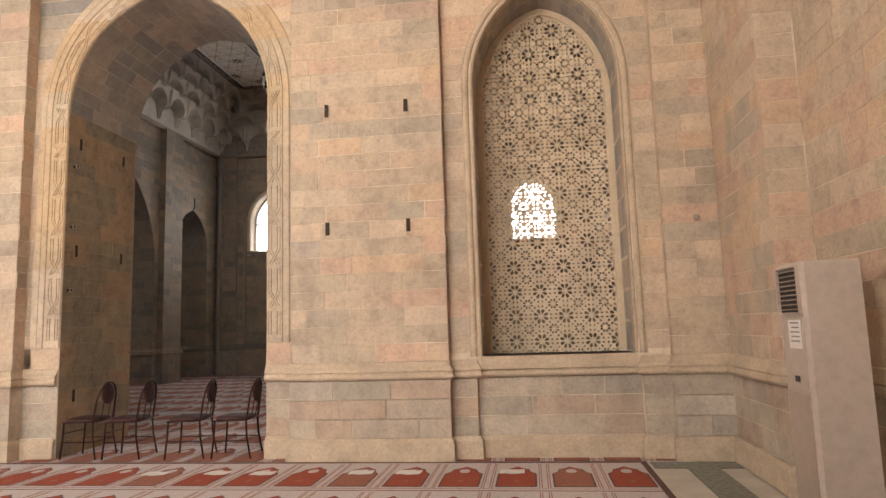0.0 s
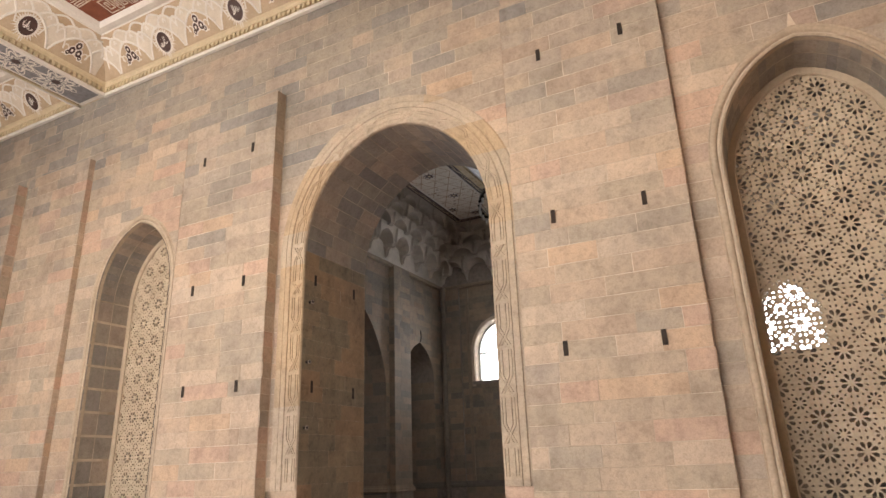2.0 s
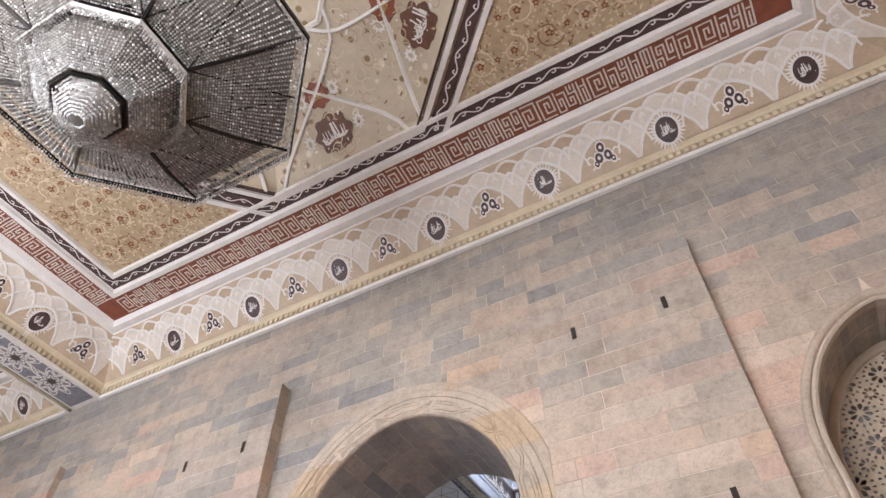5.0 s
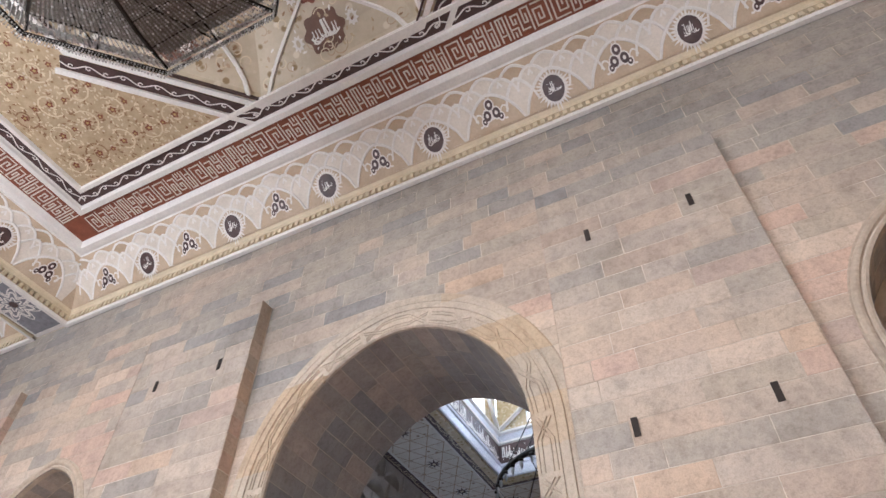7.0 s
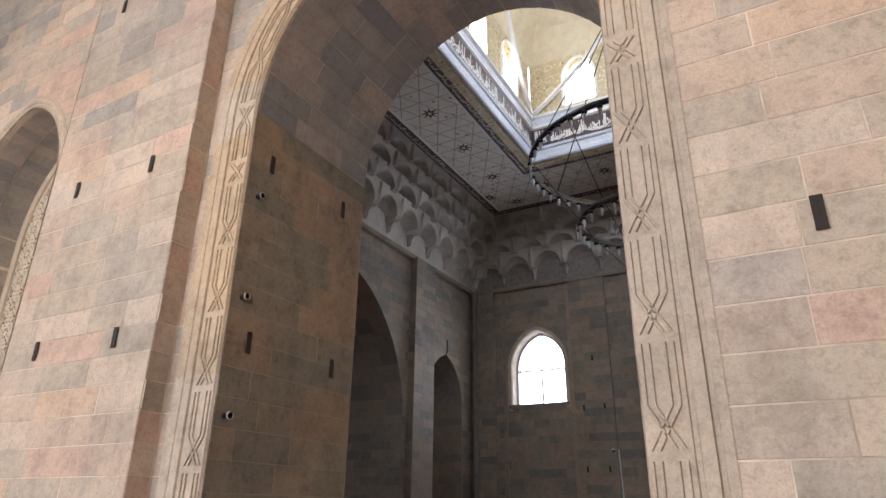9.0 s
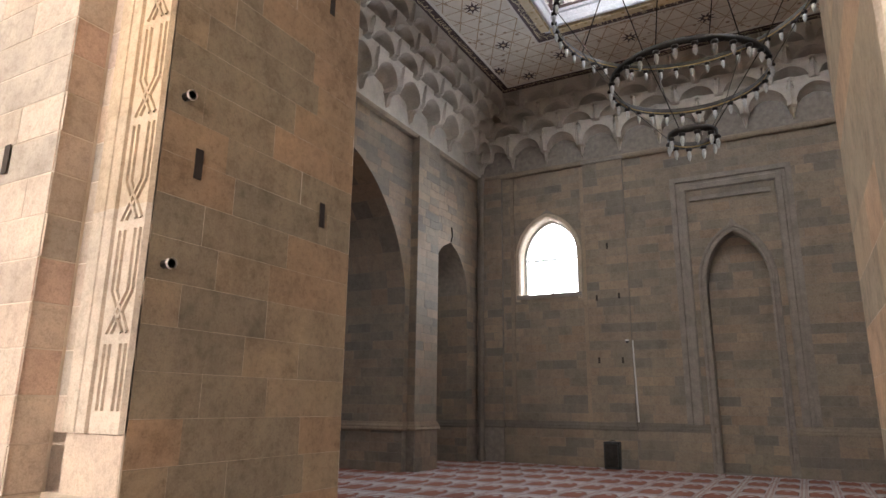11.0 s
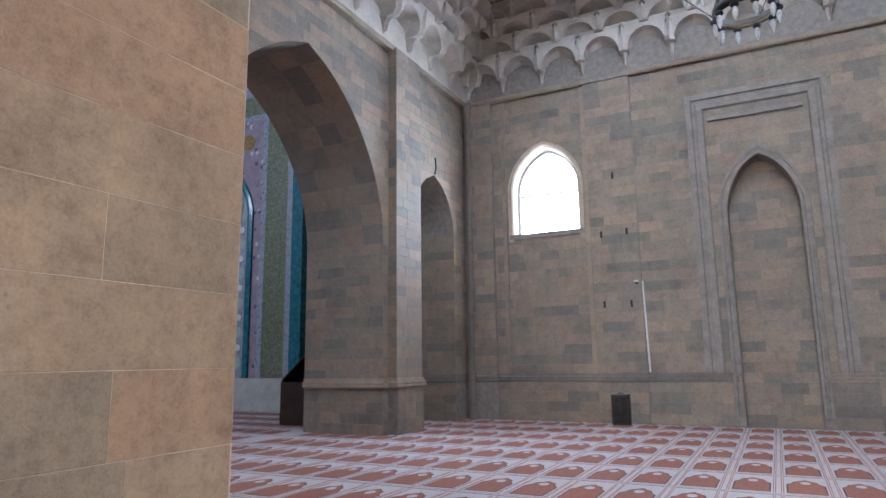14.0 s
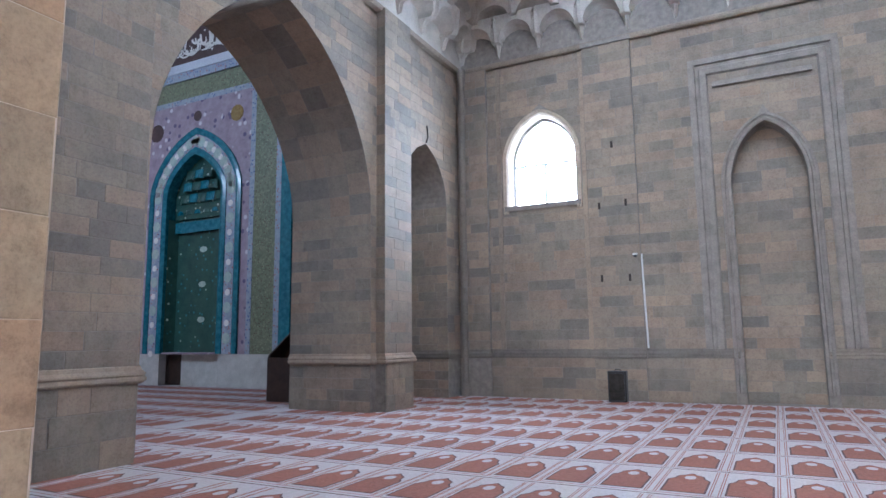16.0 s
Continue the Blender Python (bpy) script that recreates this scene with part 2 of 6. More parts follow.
# bead tints vary up to near white: sparkle and glints put into the colour
m, t, b = nodes_of("crystal", 0.38)
gi = t.nodes.new("ShaderNodeNewGeometry")
t.links.new(ramp(t, ((0.0, (0.28, 0.255, 0.215)), (0.3, (0.36, 0.33, 0.285)), (0.65, (0.45, 0.42, 0.37)), (0.9, (0.60, 0.575, 0.525)), (0.97, (0.90, 0.89, 0.86))), gi.outputs["Random Per Island"]), b.inputs["Base Color"])
b.inputs["IOR"].default_value = 1.7
surface("beam_grey", (0.20, 0.20, 0.215), (0.30, 0.30, 0.32), 12, 0.6)
surface("cove_pale", (0.68, 0.61, 0.51), (0.78, 0.71, 0.61), 4, 0.7, relief=0.1)
surface("cove_tan", (0.46, 0.34, 0.22), (0.54, 0.41, 0.28), 4, 0.7, relief=0.1)
surface("strand_gap_shade", (0.20, 0.175, 0.145), (0.32, 0.29, 0.245), 60, 0.7, 0.0, relief=0.4, depth=0.006)
surface("boss_brown", (0.12, 0.055, 0.03), (0.18, 0.085, 0.05), 9, 0.6, relief=0.1)
surface("scroll_brown", (0.24, 0.13, 0.06), (0.34, 0.20, 0.10), 9, 0.6, relief=0.1)
m, t, b = nodes_of("glass", 0.02)
b.inputs["Transmission Weight"].default_value = 1.0

# ---- building tools ----

class Mesh:
    """Collects faces of one mesh, with a material for each."""
    def __init__(self):
        self.v, self.f, self.k, self.mats = [], [], [], []

    def face(self, pts, mat):
        if mat not in self.mats:
            self.mats.append(mat)
        n = len(self.v)
        self.v.extend(tuple(p) for p in pts)
        self.f.append(tuple(range(n, n + len(pts))))
        self.k.append(self.mats.index(mat))

    def grid(self, rows, mat, closed=False):
        """Quads between rows of points, sharing vertices."""
        if mat not in self.mats:
            self.mats.append(mat)
        n, w = len(self.v), len(rows[0])
        for r in rows:
            self.v.extend(tuple(p) for p in r)
        for i in range(len(rows) - 1):
            for j in range(w if closed else w - 1):
                a, c = n + i * w + j, n + i * w + (j + 1) % w
                self.f.append((a, c, c + w, a + w))
                self.k.append(self.mats.index(mat))

    def box(self, x0, x1, y0, y1, z0, z1, mat, m=None):
        p = [Vector((x, y, z)) for z in (z0, z1) for y in (y0, y1) for x in (x0, x1)]
        if m is not None:
            p = [m @ q for q in p]
        for f in ((0, 2, 3, 1), (4, 5, 7, 6), (0, 1, 5, 4), (2, 6, 7, 3), (0, 4, 6, 2), (1, 3, 7, 5)):
            self.face([p[i] for i in f], mat)

    def bar(self, a, b, r, mat, sides=6):
        """A round bar from a to b."""
        a, b = Vector(a), Vector(b)
        d = (b - a).normalized()
        u = d.orthogonal().normalized()
        w = d.cross(u)
        ring = [(u * math.cos(2 * math.pi * i / sides) + w * math.sin(2 * math.pi * i / sides)) * r for i in range(sides)]
        self.grid([[a + q for q in ring], [b + q for q in ring]], mat, True)
        self.face([a + q for q in reversed(ring)], mat)
        self.face([b + q for q in ring], mat)

    def tube(self, pts, r, mat, sides=6, closed=False):
        """A round tube along a line of points."""
        pts = [Vector(p) for p in pts]
        rows, n = [], len(pts)
        u = None
        for i, p in enumerate(pts):
            d = (pts[(i + 1) % n] - pts[i - 1]) if closed else (pts[min(i + 1, n - 1)] - pts[max(i - 1, 0)])
            d = d.normalized()
            u = d.orthogonal().normalized() if u is None else (u - d * u.dot(d)).normalized()
            w = d.cross(u)
            rows.append([p + (u * math.cos(2 * math.pi * k / sides) + w * math.sin(2 * math.pi * k / sides)) * r for k in range(sides)])
        if closed:
            rows.append(rows[0])
        self.grid(rows, mat, True)

    def disc(self, c, u, w, r, mat, n=20, thick=0.0, squash=1.0):
        c, u, w = Vector(c), Vector(u), Vector(w)
        rim = [c + u * (r * math.cos(2 * math.pi * i / n)) + w * (r * squash * math.sin(2 * math.pi * i / n)) for i in range(n)]
        self.face(rim, mat)
        if thick:
            nrm = u.cross(w).normalized() * thick
            self.grid([[p - nrm for p in rim], rim], mat, True)

    def revolve(self, prof, c, mat, n=24, phase=0.0):
        """A turned shape: (radius, height) pairs about a vertical axis through c."""
        self.grid([[(c[0] + r * math.cos(phase + 2 * math.pi * i / n), c[1] + r * math.sin(phase + 2 * math.pi * i / n), c[2] + z) for i in range(n)] for r, z in prof], mat, True)

    def make(self, name, parent=None, smooth=False, label="", category="", kind="", group=""):
        data = bpy.data.meshes.new(name)
        data.from_pydata(self.v, [], self.f)
        for mat in self.mats:
            data.materials.append(MATS[mat])
        data.polygons.foreach_set("material_index", self.k)
        if smooth:
            data.polygons.foreach_set("use_smooth", [True] * len(self.f))
        data.update()
        ob = new(name, data)
        ob.parent = parent
        return tagged(ob, label, category, group, kind)


def inside(p, poly):
    hit, j = False, len(poly) - 1
    for i in range(len(poly)):
        (xi, yi), (xj, yj) = poly[i], poly[j]
        if (yi > p[1]) != (yj > p[1]) and p[0] < (xj - xi) * (p[1] - yi) / (yj - yi) + xi:
            hit = not hit
        j = i
    return hit


def plate(mesh, outer, holes, d0, d1, place, mat, sides=True):
    """A solid slab with holes: outlines in (u, v), depth from d0 to d1, place(u, v, d) gives the point."""
    loops = [outer, *holes]
    pts = [Vector(p) for l in loops for p in l]
    edges, n = [], 0
    for l in loops:
        edges += [(n + i, n + (i + 1) % len(l)) for i in range(len(l))]
        n += len(l)
    v, _, f, *_ = delaunay_2d_cdt(pts, edges, [], 1, 1e-5)
    for tri in f:
        c = sum((Vector(v[i]) for i in tri), Vector((0, 0))) / len(tri)
        if inside(c, outer) and not any(inside(c, h) for h in holes):
            mesh.face([place(v[i][0], v[i][1], d0) for i in tri], mat)
            mesh.face([place(v[i][0], v[i][1], d1) for i in reversed(tri)], mat)
    if sides:
        for l in loops:
            mesh.grid([[place(p[0], p[1], d0) for p in l], [place(p[0], p[1], d1) for p in l]], mat, True)


def arch_half(z, hw, spring, rise, point=0.05):
    """Half the width of an arched opening at the height z."""
    if z <= spring:
        return hw
    if z >= spring + rise:
        return 0.0
    lo, hi = 0.0, 1.0
    for _ in range(30):
        u = (lo + hi) / 2
        if spring + rise * ((1 - point) * math.sqrt(1 - u * u) + point * (1 - u)) > z:
            lo = u
        else:
            hi = u
    return hw * lo


def arch_path(c, hw, spring, rise, base, point=0.05, n=14):
    """The outline of an arch, from its left foot over the apex to its right foot."""
    left = []
    for i in range(n):
        a = math.pi / 2 * i / n
        u = math.cos(a)
        left.append((hw * u, spring + rise * ((1 - point) * math.sin(a) + point * (1 - u))))
    right = [(c + u, z) for u, z in left]
    return [(c - hw, base)] + [(c - u, z) for u, z in left] + [(c, spring + rise)] + right[::-1] + [(c + hw, base)]


def offset(path, d):
    """The path moved sideways by d (to its left)."""
    out = []
    for i, p in enumerate(path):
        a, b = Vector(path[max(i - 1, 0)]), Vector(path[min(i + 1, len(path) - 1)])
        e0, e1 = (Vector(p) - a), (b - Vector(p))
        ns = [Vector((-e.y, e.x)).normalized() for e in (e0, e1) if e.length > 1e-6] or [Vector((-1, 0))]
        nv = sum(ns, Vector((0, 0))).normalized()
        out.append(tuple(Vector(p) + nv * (d / max(nv.dot(ns[0]), 0.5))))
    return out


def sweep(mesh, path, profile, place, mat, closed=False):
    """A moulding along a path in (u, v): profile of (sideways, proud) pairs."""
    lines = [[place(p[0], p[1], h) for p in offset(path, s)] for s, h in profile]
    mesh.grid([list(r) for r in zip(*lines)], mat)


def run(mesh, plan, profile, mat, closed=False, mats=None):
    """A horizontal moulding along a plan line: profile of (outwards, z) pairs; outwards is to the right of the line's way."""
    n, rows = len(plan), []
    for i in range(n):
        p = Vector(plan[i])
        prev = Vector(plan[i - 1]) if (i or closed) else None
        nxt = Vector(plan[(i + 1) % n]) if (i < n - 1 or closed) else None
        es = [e.normalized() for e in ((p - prev) if prev is not None else None, (nxt - p) if nxt is not None else None) if e is not None]
        ns = [Vector((e.y, -e.x)) for e in es]
        nv = sum(ns, Vector((0, 0))).normalized()
        k = 1 / max(nv.dot(ns[0]), 0.3)
        rows.append([(p.x + nv.x * k * o, p.y + nv.y * k * o, z) for o, z in profile])
    if closed:
        rows.append(rows[0])
    if not mats:
        mesh.grid(rows, mat)
    else:
        for j, mt in enumerate(mats):
            mesh.grid([[r[j], r[j + 1]] for r in rows], mt)


BLOCKS = []


def courses(u0, u1, z0, z1, h, openings=(), lo=0.32, hi=0.85, seed=1):
    """Courses of blocks between u0 and u1 that leave out the openings; each is ((left, right) below, (left, right) above, z, z)."""
    rnd = random.Random(seed)
    rows = max(1, round((z1 - z0) / h))
    h = (z1 - z0) / rows
    out = []
    for i in range(rows):
        a, b = z0 + i * h, z0 + (i + 1) * h
        spans = [((u0, u0), (u1, u1))]
        for c, half, *bordered in openings:
            wa, wb = half(a + 0.001), half(b - 0.001)
            if max(wa, wb) <= 0:
                continue
            if wb <= 0 and bordered:
                wa *= 0.25
            nxt = []
            for l, r in spans:
                if c - wa > l[0] + 0.02 or c - wb > l[1] + 0.02:
                    nxt.append((l, (min(r[0], c - wa), min(r[1], c - wb))))
                if c + wa < r[0] - 0.02 or c + wb < r[1] - 0.02:
                    nxt.append(((max(l[0], c + wa), max(l[1], c + wb)), r))
            spans = nxt
        for l, r in spans:
            left = l
            end = min(r)
            x = max(l)
            first = True
            while True:
                step = rnd.uniform(lo, hi) * (rnd.uniform(0.4, 1) if first else 1)
                first = False
                if x + step > end - 0.2:
                    out.append((left, r, a, b))
                    break
                x += step
                out.append((left, (x, x), a, b))
                left = (x, x)
    return out


def block_points(q, joint, proud):
    (la, lb), (ra, rb), a, b = q
    j, c = joint / 2, 0.002
    outer = [(la + j, a + j), (max(ra - j, la + j + 0.01), a + j), (max(rb - j, lb + j + 0.01), b - j), (lb + j, b - j)]
    cx, cz = sum(p[0] for p in outer) / 4, sum(p[1] for p in outer) / 4
    inner = [(x + math.copysign(min(c, abs(cx - x)), cx - x), z + math.copysign(c, cz - z)) for x, z in outer]
    return outer, inner


SHAPES = {}


def weathered(quads, place, parent, low, high, single, seed):
    """Warm blocks below, blue-grey weathered ones more and more often towards the top, in ragged patches."""
    rnd = random.Random(seed)
    kinds = {"warm_stone": [], "mid_stone": [], "grey_stone": []}
    for q in quads:
        z = (q[2] + q[3]) / 2 + 0.45 * math.sin(0.9 * q[0][0] + 1.3) + 0.25 * math.sin(2.3 * q[0][0])
        f = (z - low) / (high - low) + rnd.uniform(-0.45, 0.3)
        kinds["grey_stone" if f > 0.6 else "mid_stone" if f > 0.05 or rnd.random() < 0.07 else "warm_stone"].append(q)
    for mat, some in kinds.items():
        lay(some, place, parent, mat, single=single)


def lay(quads, place, parent, mat, joint=0.0065, proud=0.003, single=True):
    """Lays blocks on a wall: each an object of its own (single), or all in one joined part."""
    BLOCKS.append((quads, place, parent, mat, joint, proud, single))


def build_blocks():
    for quads, place, parent, mat, joint, proud, single in BLOCKS:
        joined = Mesh()
        for q in quads:
            outer, inner = block_points(q, joint, proud)
            if single:
                o = outer[0]
                key = (mat, tuple(round(c, 3) for c in (place(1, 0, 0) - place(0, 0, 0))), tuple(round(c, 3) for c in (place(0, 0, 1) - place(0, 0, 0))),
                       tuple((round(p[0] - o[0], 2), round(p[1] - o[1], 2)) for p in outer))
                if key not in SHAPES:
                    base = place(o[0], o[1], 0)
                    me = bpy.data.meshes.new("block")
                    vs = [place(p[0], p[1], 0) - base for p in outer] + [place(p[0], p[1], proud) - base for p in inner]
                    me.from_pydata([tuple(p) for p in vs], [], [(4, 5, 6, 7), (0, 1, 5, 4), (1, 2, 6, 5), (2, 3, 7, 6), (3, 0, 4, 7)])
                    me.materials.append(MATS[mat])
                    SHAPES[key] = me
                ob = new("stone_block", SHAPES[key])
                ob.parent = parent
                ob.location = place(o[0], o[1], 0)
            else:
                a = [place(p[0], p[1], 0) for p in outer]
                b2 = [place(p[0], p[1], proud) for p in inner]
                if mat not in joined.mats:
                    joined.mats.append(mat)
                n = len(joined.v)
                joined.v.extend(tuple(p) for p in a + b2)
                for f in ((4, 5, 6, 7), (0, 1, 5, 4), (1, 2, 6, 5), (2, 3, 7, 6), (3, 0, 4, 7)):
                    joined.f.append(tuple(n + i for i in f))
                    joined.k.append(0)
        if not single and joined.f:
            joined.make("stone_blocks", parent, kind="stuff")


def facing(axis, at, sign):
    """place(u, v, d) for a wall: axis 'y' (u runs along x) or 'x' (u runs along y); d goes out of the wall, towards sign."""
    if axis == "y":
        return lambda u, v, d: Vector((u, at + sign * d, v))
    return lambda u, v, d: Vector((at + sign * d, u, v))


def holder(name, label="", category="", kind="", at=(0, 0, 0), group=""):
    ob = new(name)
    ob.location = at
    ob.empty_display_size = 0.1
    return tagged(ob, label, category, group, kind)


# ---- ground and floors ----
g = Mesh()
g.face([(-400, -400, -0.35), (400, -400, -0.35), (400, 400, -0.35), (-400, 400, -0.35)], "ground_earth")
g.make("ground", label="bare earth ground around the mosque", category="ground", kind="structure")
g = Mesh()
g.box(-32, 2.9, -2.3, 22.4, -0.3, -0.012, "marble")
g.make("floor", label="pale marble floor slabs of the mosque", category="floor", kind="structure")

# ---- front wall: core, piers, dado ----
ARCH = (1.335, 4.33, 1.50)   # half width, springing, rise of the great arch
LAT = (0.83, 4.25, 1.15)     # the same of the lattice openings
SILL = 1.10
wall = Mesh()
front = facing("y", 0, 1)
holes = [arch_path(CX, *ARCH, -0.1)]
for c, _, _ in LATS:
    holes.append(arch_path(c, *LAT, SILL, 0.12))
plate(wall, [(-18.0, -0.3), (2.75, -0.3), (2.75, 10.6), (-18.0, 10.6)], holes, BAY + 0.012, HALL0, front, "mortar")
wall_front = wall.make("wall_front", label="warm sandstone block wall with a great pointed arch", category="wall", kind="structure")

BORDER = 0.42
arch_out = lambda z: arch_half(z, ARCH[0] + BORDER - 0.04, ARCH[1], ARCH[2] + BORDER - 0.04)
lat_out = lambda z: arch_half(z, LAT[0] + 0.12, LAT[1], LAT[2] + 0.14, 0.12) if z > SILL else 0.0
PTOP = 6.87
TOP = 8.27
H = 0.2
bayp = facing("y", BAY + 0.012, -1)
# arch bay, between the piers
weathered(courses(-6.25, -2.72, 1.07, PTOP, H, [(CX, arch_out, True)], seed=2), bayp, wall_front, 5.2, 7.0, True, 2)
# lattice bays
for k, (c, l, r) in enumerate(LATS):
    pl = Mesh()
    hole = arch_path(c, LAT[0] + 0.005, LAT[1], LAT[2] + 0.005, SILL - 0.06, 0.12)
    plate(pl, [(l, -0.3), (r, -0.3), (r, PTOP), (l, PTOP)], [hole, [(c - 0.89, -0.2), (c + 0.89, -0.2), (c + 0.89, SILL - 0.14), (c - 0.89, SILL - 0.14)]], LBAY + 0.012, BAY + 0.012, front, "mortar")
    bay = pl.make("bay_panel", wall_front)
    lp = facing("y", LBAY + 0.012, -1)
    weathered(courses(l, r, SILL + 0.04, PTOP, H, [(c, lat_out, True)], seed=5 + k), lp, wall_front, 5.2, 7.2, k == 0, 3 + k)
    for a0, a1 in ((l, c - 0.89), (c + 0.89, r)):
        lay(courses(a0, a1, 0.24, 0.87, 0.21, lo=0.3, hi=0.5, seed=15 + k), lp, wall_front, "pale_stone")
    lay(courses(c - 0.89, c + 0.89, 0.24, 0.87, 0.21, seed=17 + k), bayp, wall_front, "pale_stone")
# upper wall above the piers
weathered(courses(-11.2, 2.2, PTOP, TOP, H, seed=9), bayp, wall_front, 5.2, 7.0, False, 6)
lay(courses(-17.8, -11.2, PTOP, TOP, H, seed=10), bayp, wall_front, "grey_stone", single=False)
lay(courses(-17.8, -10.5, 1.07, PTOP, H, seed=11), bayp, wall_front, "warm_stone", single=False)

PIERS = ((-2.72, -0.92), (-8.05, -6.25), (-12.25, -10.5), (-14.5, -12.6), (1.46, 2.03))
HOLES = [(c, z) for c in (-2.28, -1.33, -7.62, -6.66) for z in (2.60, 4.01, 6.04)] + [(-7.89, 0.70), (-7.21, 0.72), (-6.55, 0.73)]
for k, (l, r) in enumerate(PIERS):
    pm = Mesh()
    pm.box(l, r, PIER + 0.012, BAY + 0.012, -0.3, PTOP, "mortar")
    pier = pm.make("pier", label="sandstone pier of tinted blocks on a moulded dado", category="pier", kind="structure", group="wall piers")
    fp, rp, lp = facing("y", PIER + 0.012, -1), facing("x", r, 1), facing("x", l, -1)
    near = k in (0, 1, 4)
    weathered(courses(l - 0.006, r + 0.012, 1.07, PTOP, H, seed=21 + k), fp, pier, 5.2, 7.2, near, 12 + k)
    lay(courses(PIER, BAY, 1.07, PTOP, H, seed=31 + k), rp, pier, "warm_stone", single=near)
    lay(courses(PIER, BAY, 1.07, PTOP, H, seed=41 + k), lp, pier, "warm_stone", single=False)
    lay(courses(l - 0.02, r + 0.02, 0.24, 0.87, 0.21, seed=51 + k), facing("y", PIER - 0.010, -1), pier, "pale_stone", single=near)
    # a dark plate on the face stands for the shade in each hole
    for px, pz in HOLES:
        if l < px < r:
            hm = Mesh()
            y0 = PIER - 0.003 - (0.022 if pz < 0.9 else 0)
            hm.box(px - 0.024, px + 0.024, y0, y0 + 0.004, pz - 0.075, pz + 0.075, "hole_shade")
            hm.make("putlog_hole", pier)

# dado moulding and plinth all along the wall
DPROF = ((0.0, 1.07), (0.012, 1.06), (0.022, 1.02), (0.05, 0.985), (0.058, 0.965), (0.045, 0.95), (0.06, 0.93), (0.066, 0.905), (0.055, 0.885), (0.03, 0.87), (0.0, 0.87))
PPROF = ((0.0, 0.24), (0.018, 0.24), (0.045, 0.20), (0.05, 0.0))


def bays(c, l, r):
    return [(l, LBAY), (c - 0.89, LBAY), (c - 0.89, BAY), (c + 0.89, BAY), (c + 0.89, LBAY), (r, LBAY)]


right_plan = [(CX + ARCH[0], HALL0), (CX + ARCH[0], BAY), (-2.72, BAY), (-2.72, PIER), (-0.92, PIER), *bays(*LATS[0]), (1.46, PIER), (2.03, PIER), (2.03, 5.62), (2.35, 5.62), (2.35, -1.6)]
left_plan = [(-17.9, BAY), (-14.5, BAY), (-14.5, PIER), (-12.6, PIER), (-12.6, BAY), (-12.25, BAY), (-12.25, PIER), (-10.5, PIER), *bays(*LATS[1]), (-8.05, PIER), (-6.25, PIER), (-6.25, BAY), (CX - ARCH[0], BAY)]
for plan in (right_plan[1:], left_plan):
    dm = Mesh()
    run(dm, plan, DPROF, "carved_stone")
    run(dm, plan, PPROF, "carved_stone")
    dm.make("dado_moulding", label="worn moulded sandstone dado and plinth", category="moulding", kind="structure")

# lower blocks beside the arch
for a0, a1 in ((-6.25, CX - ARCH[0]), (CX + ARCH[0], -2.72)):
    lay(courses(a0, a1, 0.24, 0.87, 0.21, lo=0.5, seed=61), bayp, wall_front, "pale_stone")
    lay(courses(a0, a1, 1.05, 1.32, 0.27, lo=0.5, seed=62), bayp, wall_front, "warm_stone")

# ---- carved border of the great arch ----
inner = arch_path(CX, *ARCH, 1.32, n=22)
bm_ = Mesh()
inner_d = []
for i in range(len(inner) - 1):
    a, b = Vector(inner[i]), Vector(inner[i + 1])
    n = max(1, int((b - a).length / 0.045))
    inner_d += [tuple(a.lerp(b, j / n)) for j in range(n)]
inner_d.append(inner[-1])
sweep(bm_, inner_d, ((0.0, -0.02), (0.0, 0.0), (0.012, 0.022), (0.20, 0.022), (0.205, 0.010), (0.225, 0.010), (0.23, 0.026), (0.285, 0.030), (0.29, 0.012), (0.31, 0.012), (0.315, 0.02), (0.40, 0.016), (0.42, 0.0)), bayp, "border_stone")
border = bm_.make("arch_border", label="carved sandstone arch border with interlaced bands", category="arch border", kind="structure")
# interlaced bands: long hexagons linked by crossing knots
off = {d: offset(inner_d, d) for d in (0.03, 0.065, 0.135, 0.17, 0.10)}
lengths = [0.0]
for i in range(1, len(inner_d)):
    lengths.append(lengths[-1] + (Vector(inner_d[i]) - Vector(inner_d[i - 1])).length)
total, count = lengths[-1], 21
knots = Mesh()


def at_len(d, s):
    i = min(range(len(lengths)), key=lambda k: abs(lengths[k] - s))
    return off[d][i]


def ribbon(pts, w=0.009, h0=0.018, h1=0.034):
    sweep(knots, pts, ((-w, h0), (-w * 0.6, h1), (w * 0.6, h1), (w, h0)), bayp, "border_stone")


for k in range(count):
    s0, s1 = total * k / count, total * (k + 1) / count
    idx = [i for i, s in enumerate(lengths) if s0 + 0.09 <= s <= s1 - 0.09]
    for d in (0.03, 0.065, 0.135, 0.17):
        ribbon([off[d][i] for i in idx])
    if k < count - 1:
        e0, e1 = s1 - 0.09, s1 + 0.09
        for d0, d1 in ((0.03, 0.135), (0.065, 0.17), (0.135, 0.03), (0.17, 0.065)):
            ribbon([at_len(d0, e0), tuple(Vector(at_len(d0, e0)).lerp(Vector(at_len(d1, e1)), 0.5)), at_len(d1, e1)])
knots.make("interlaced_band", border)

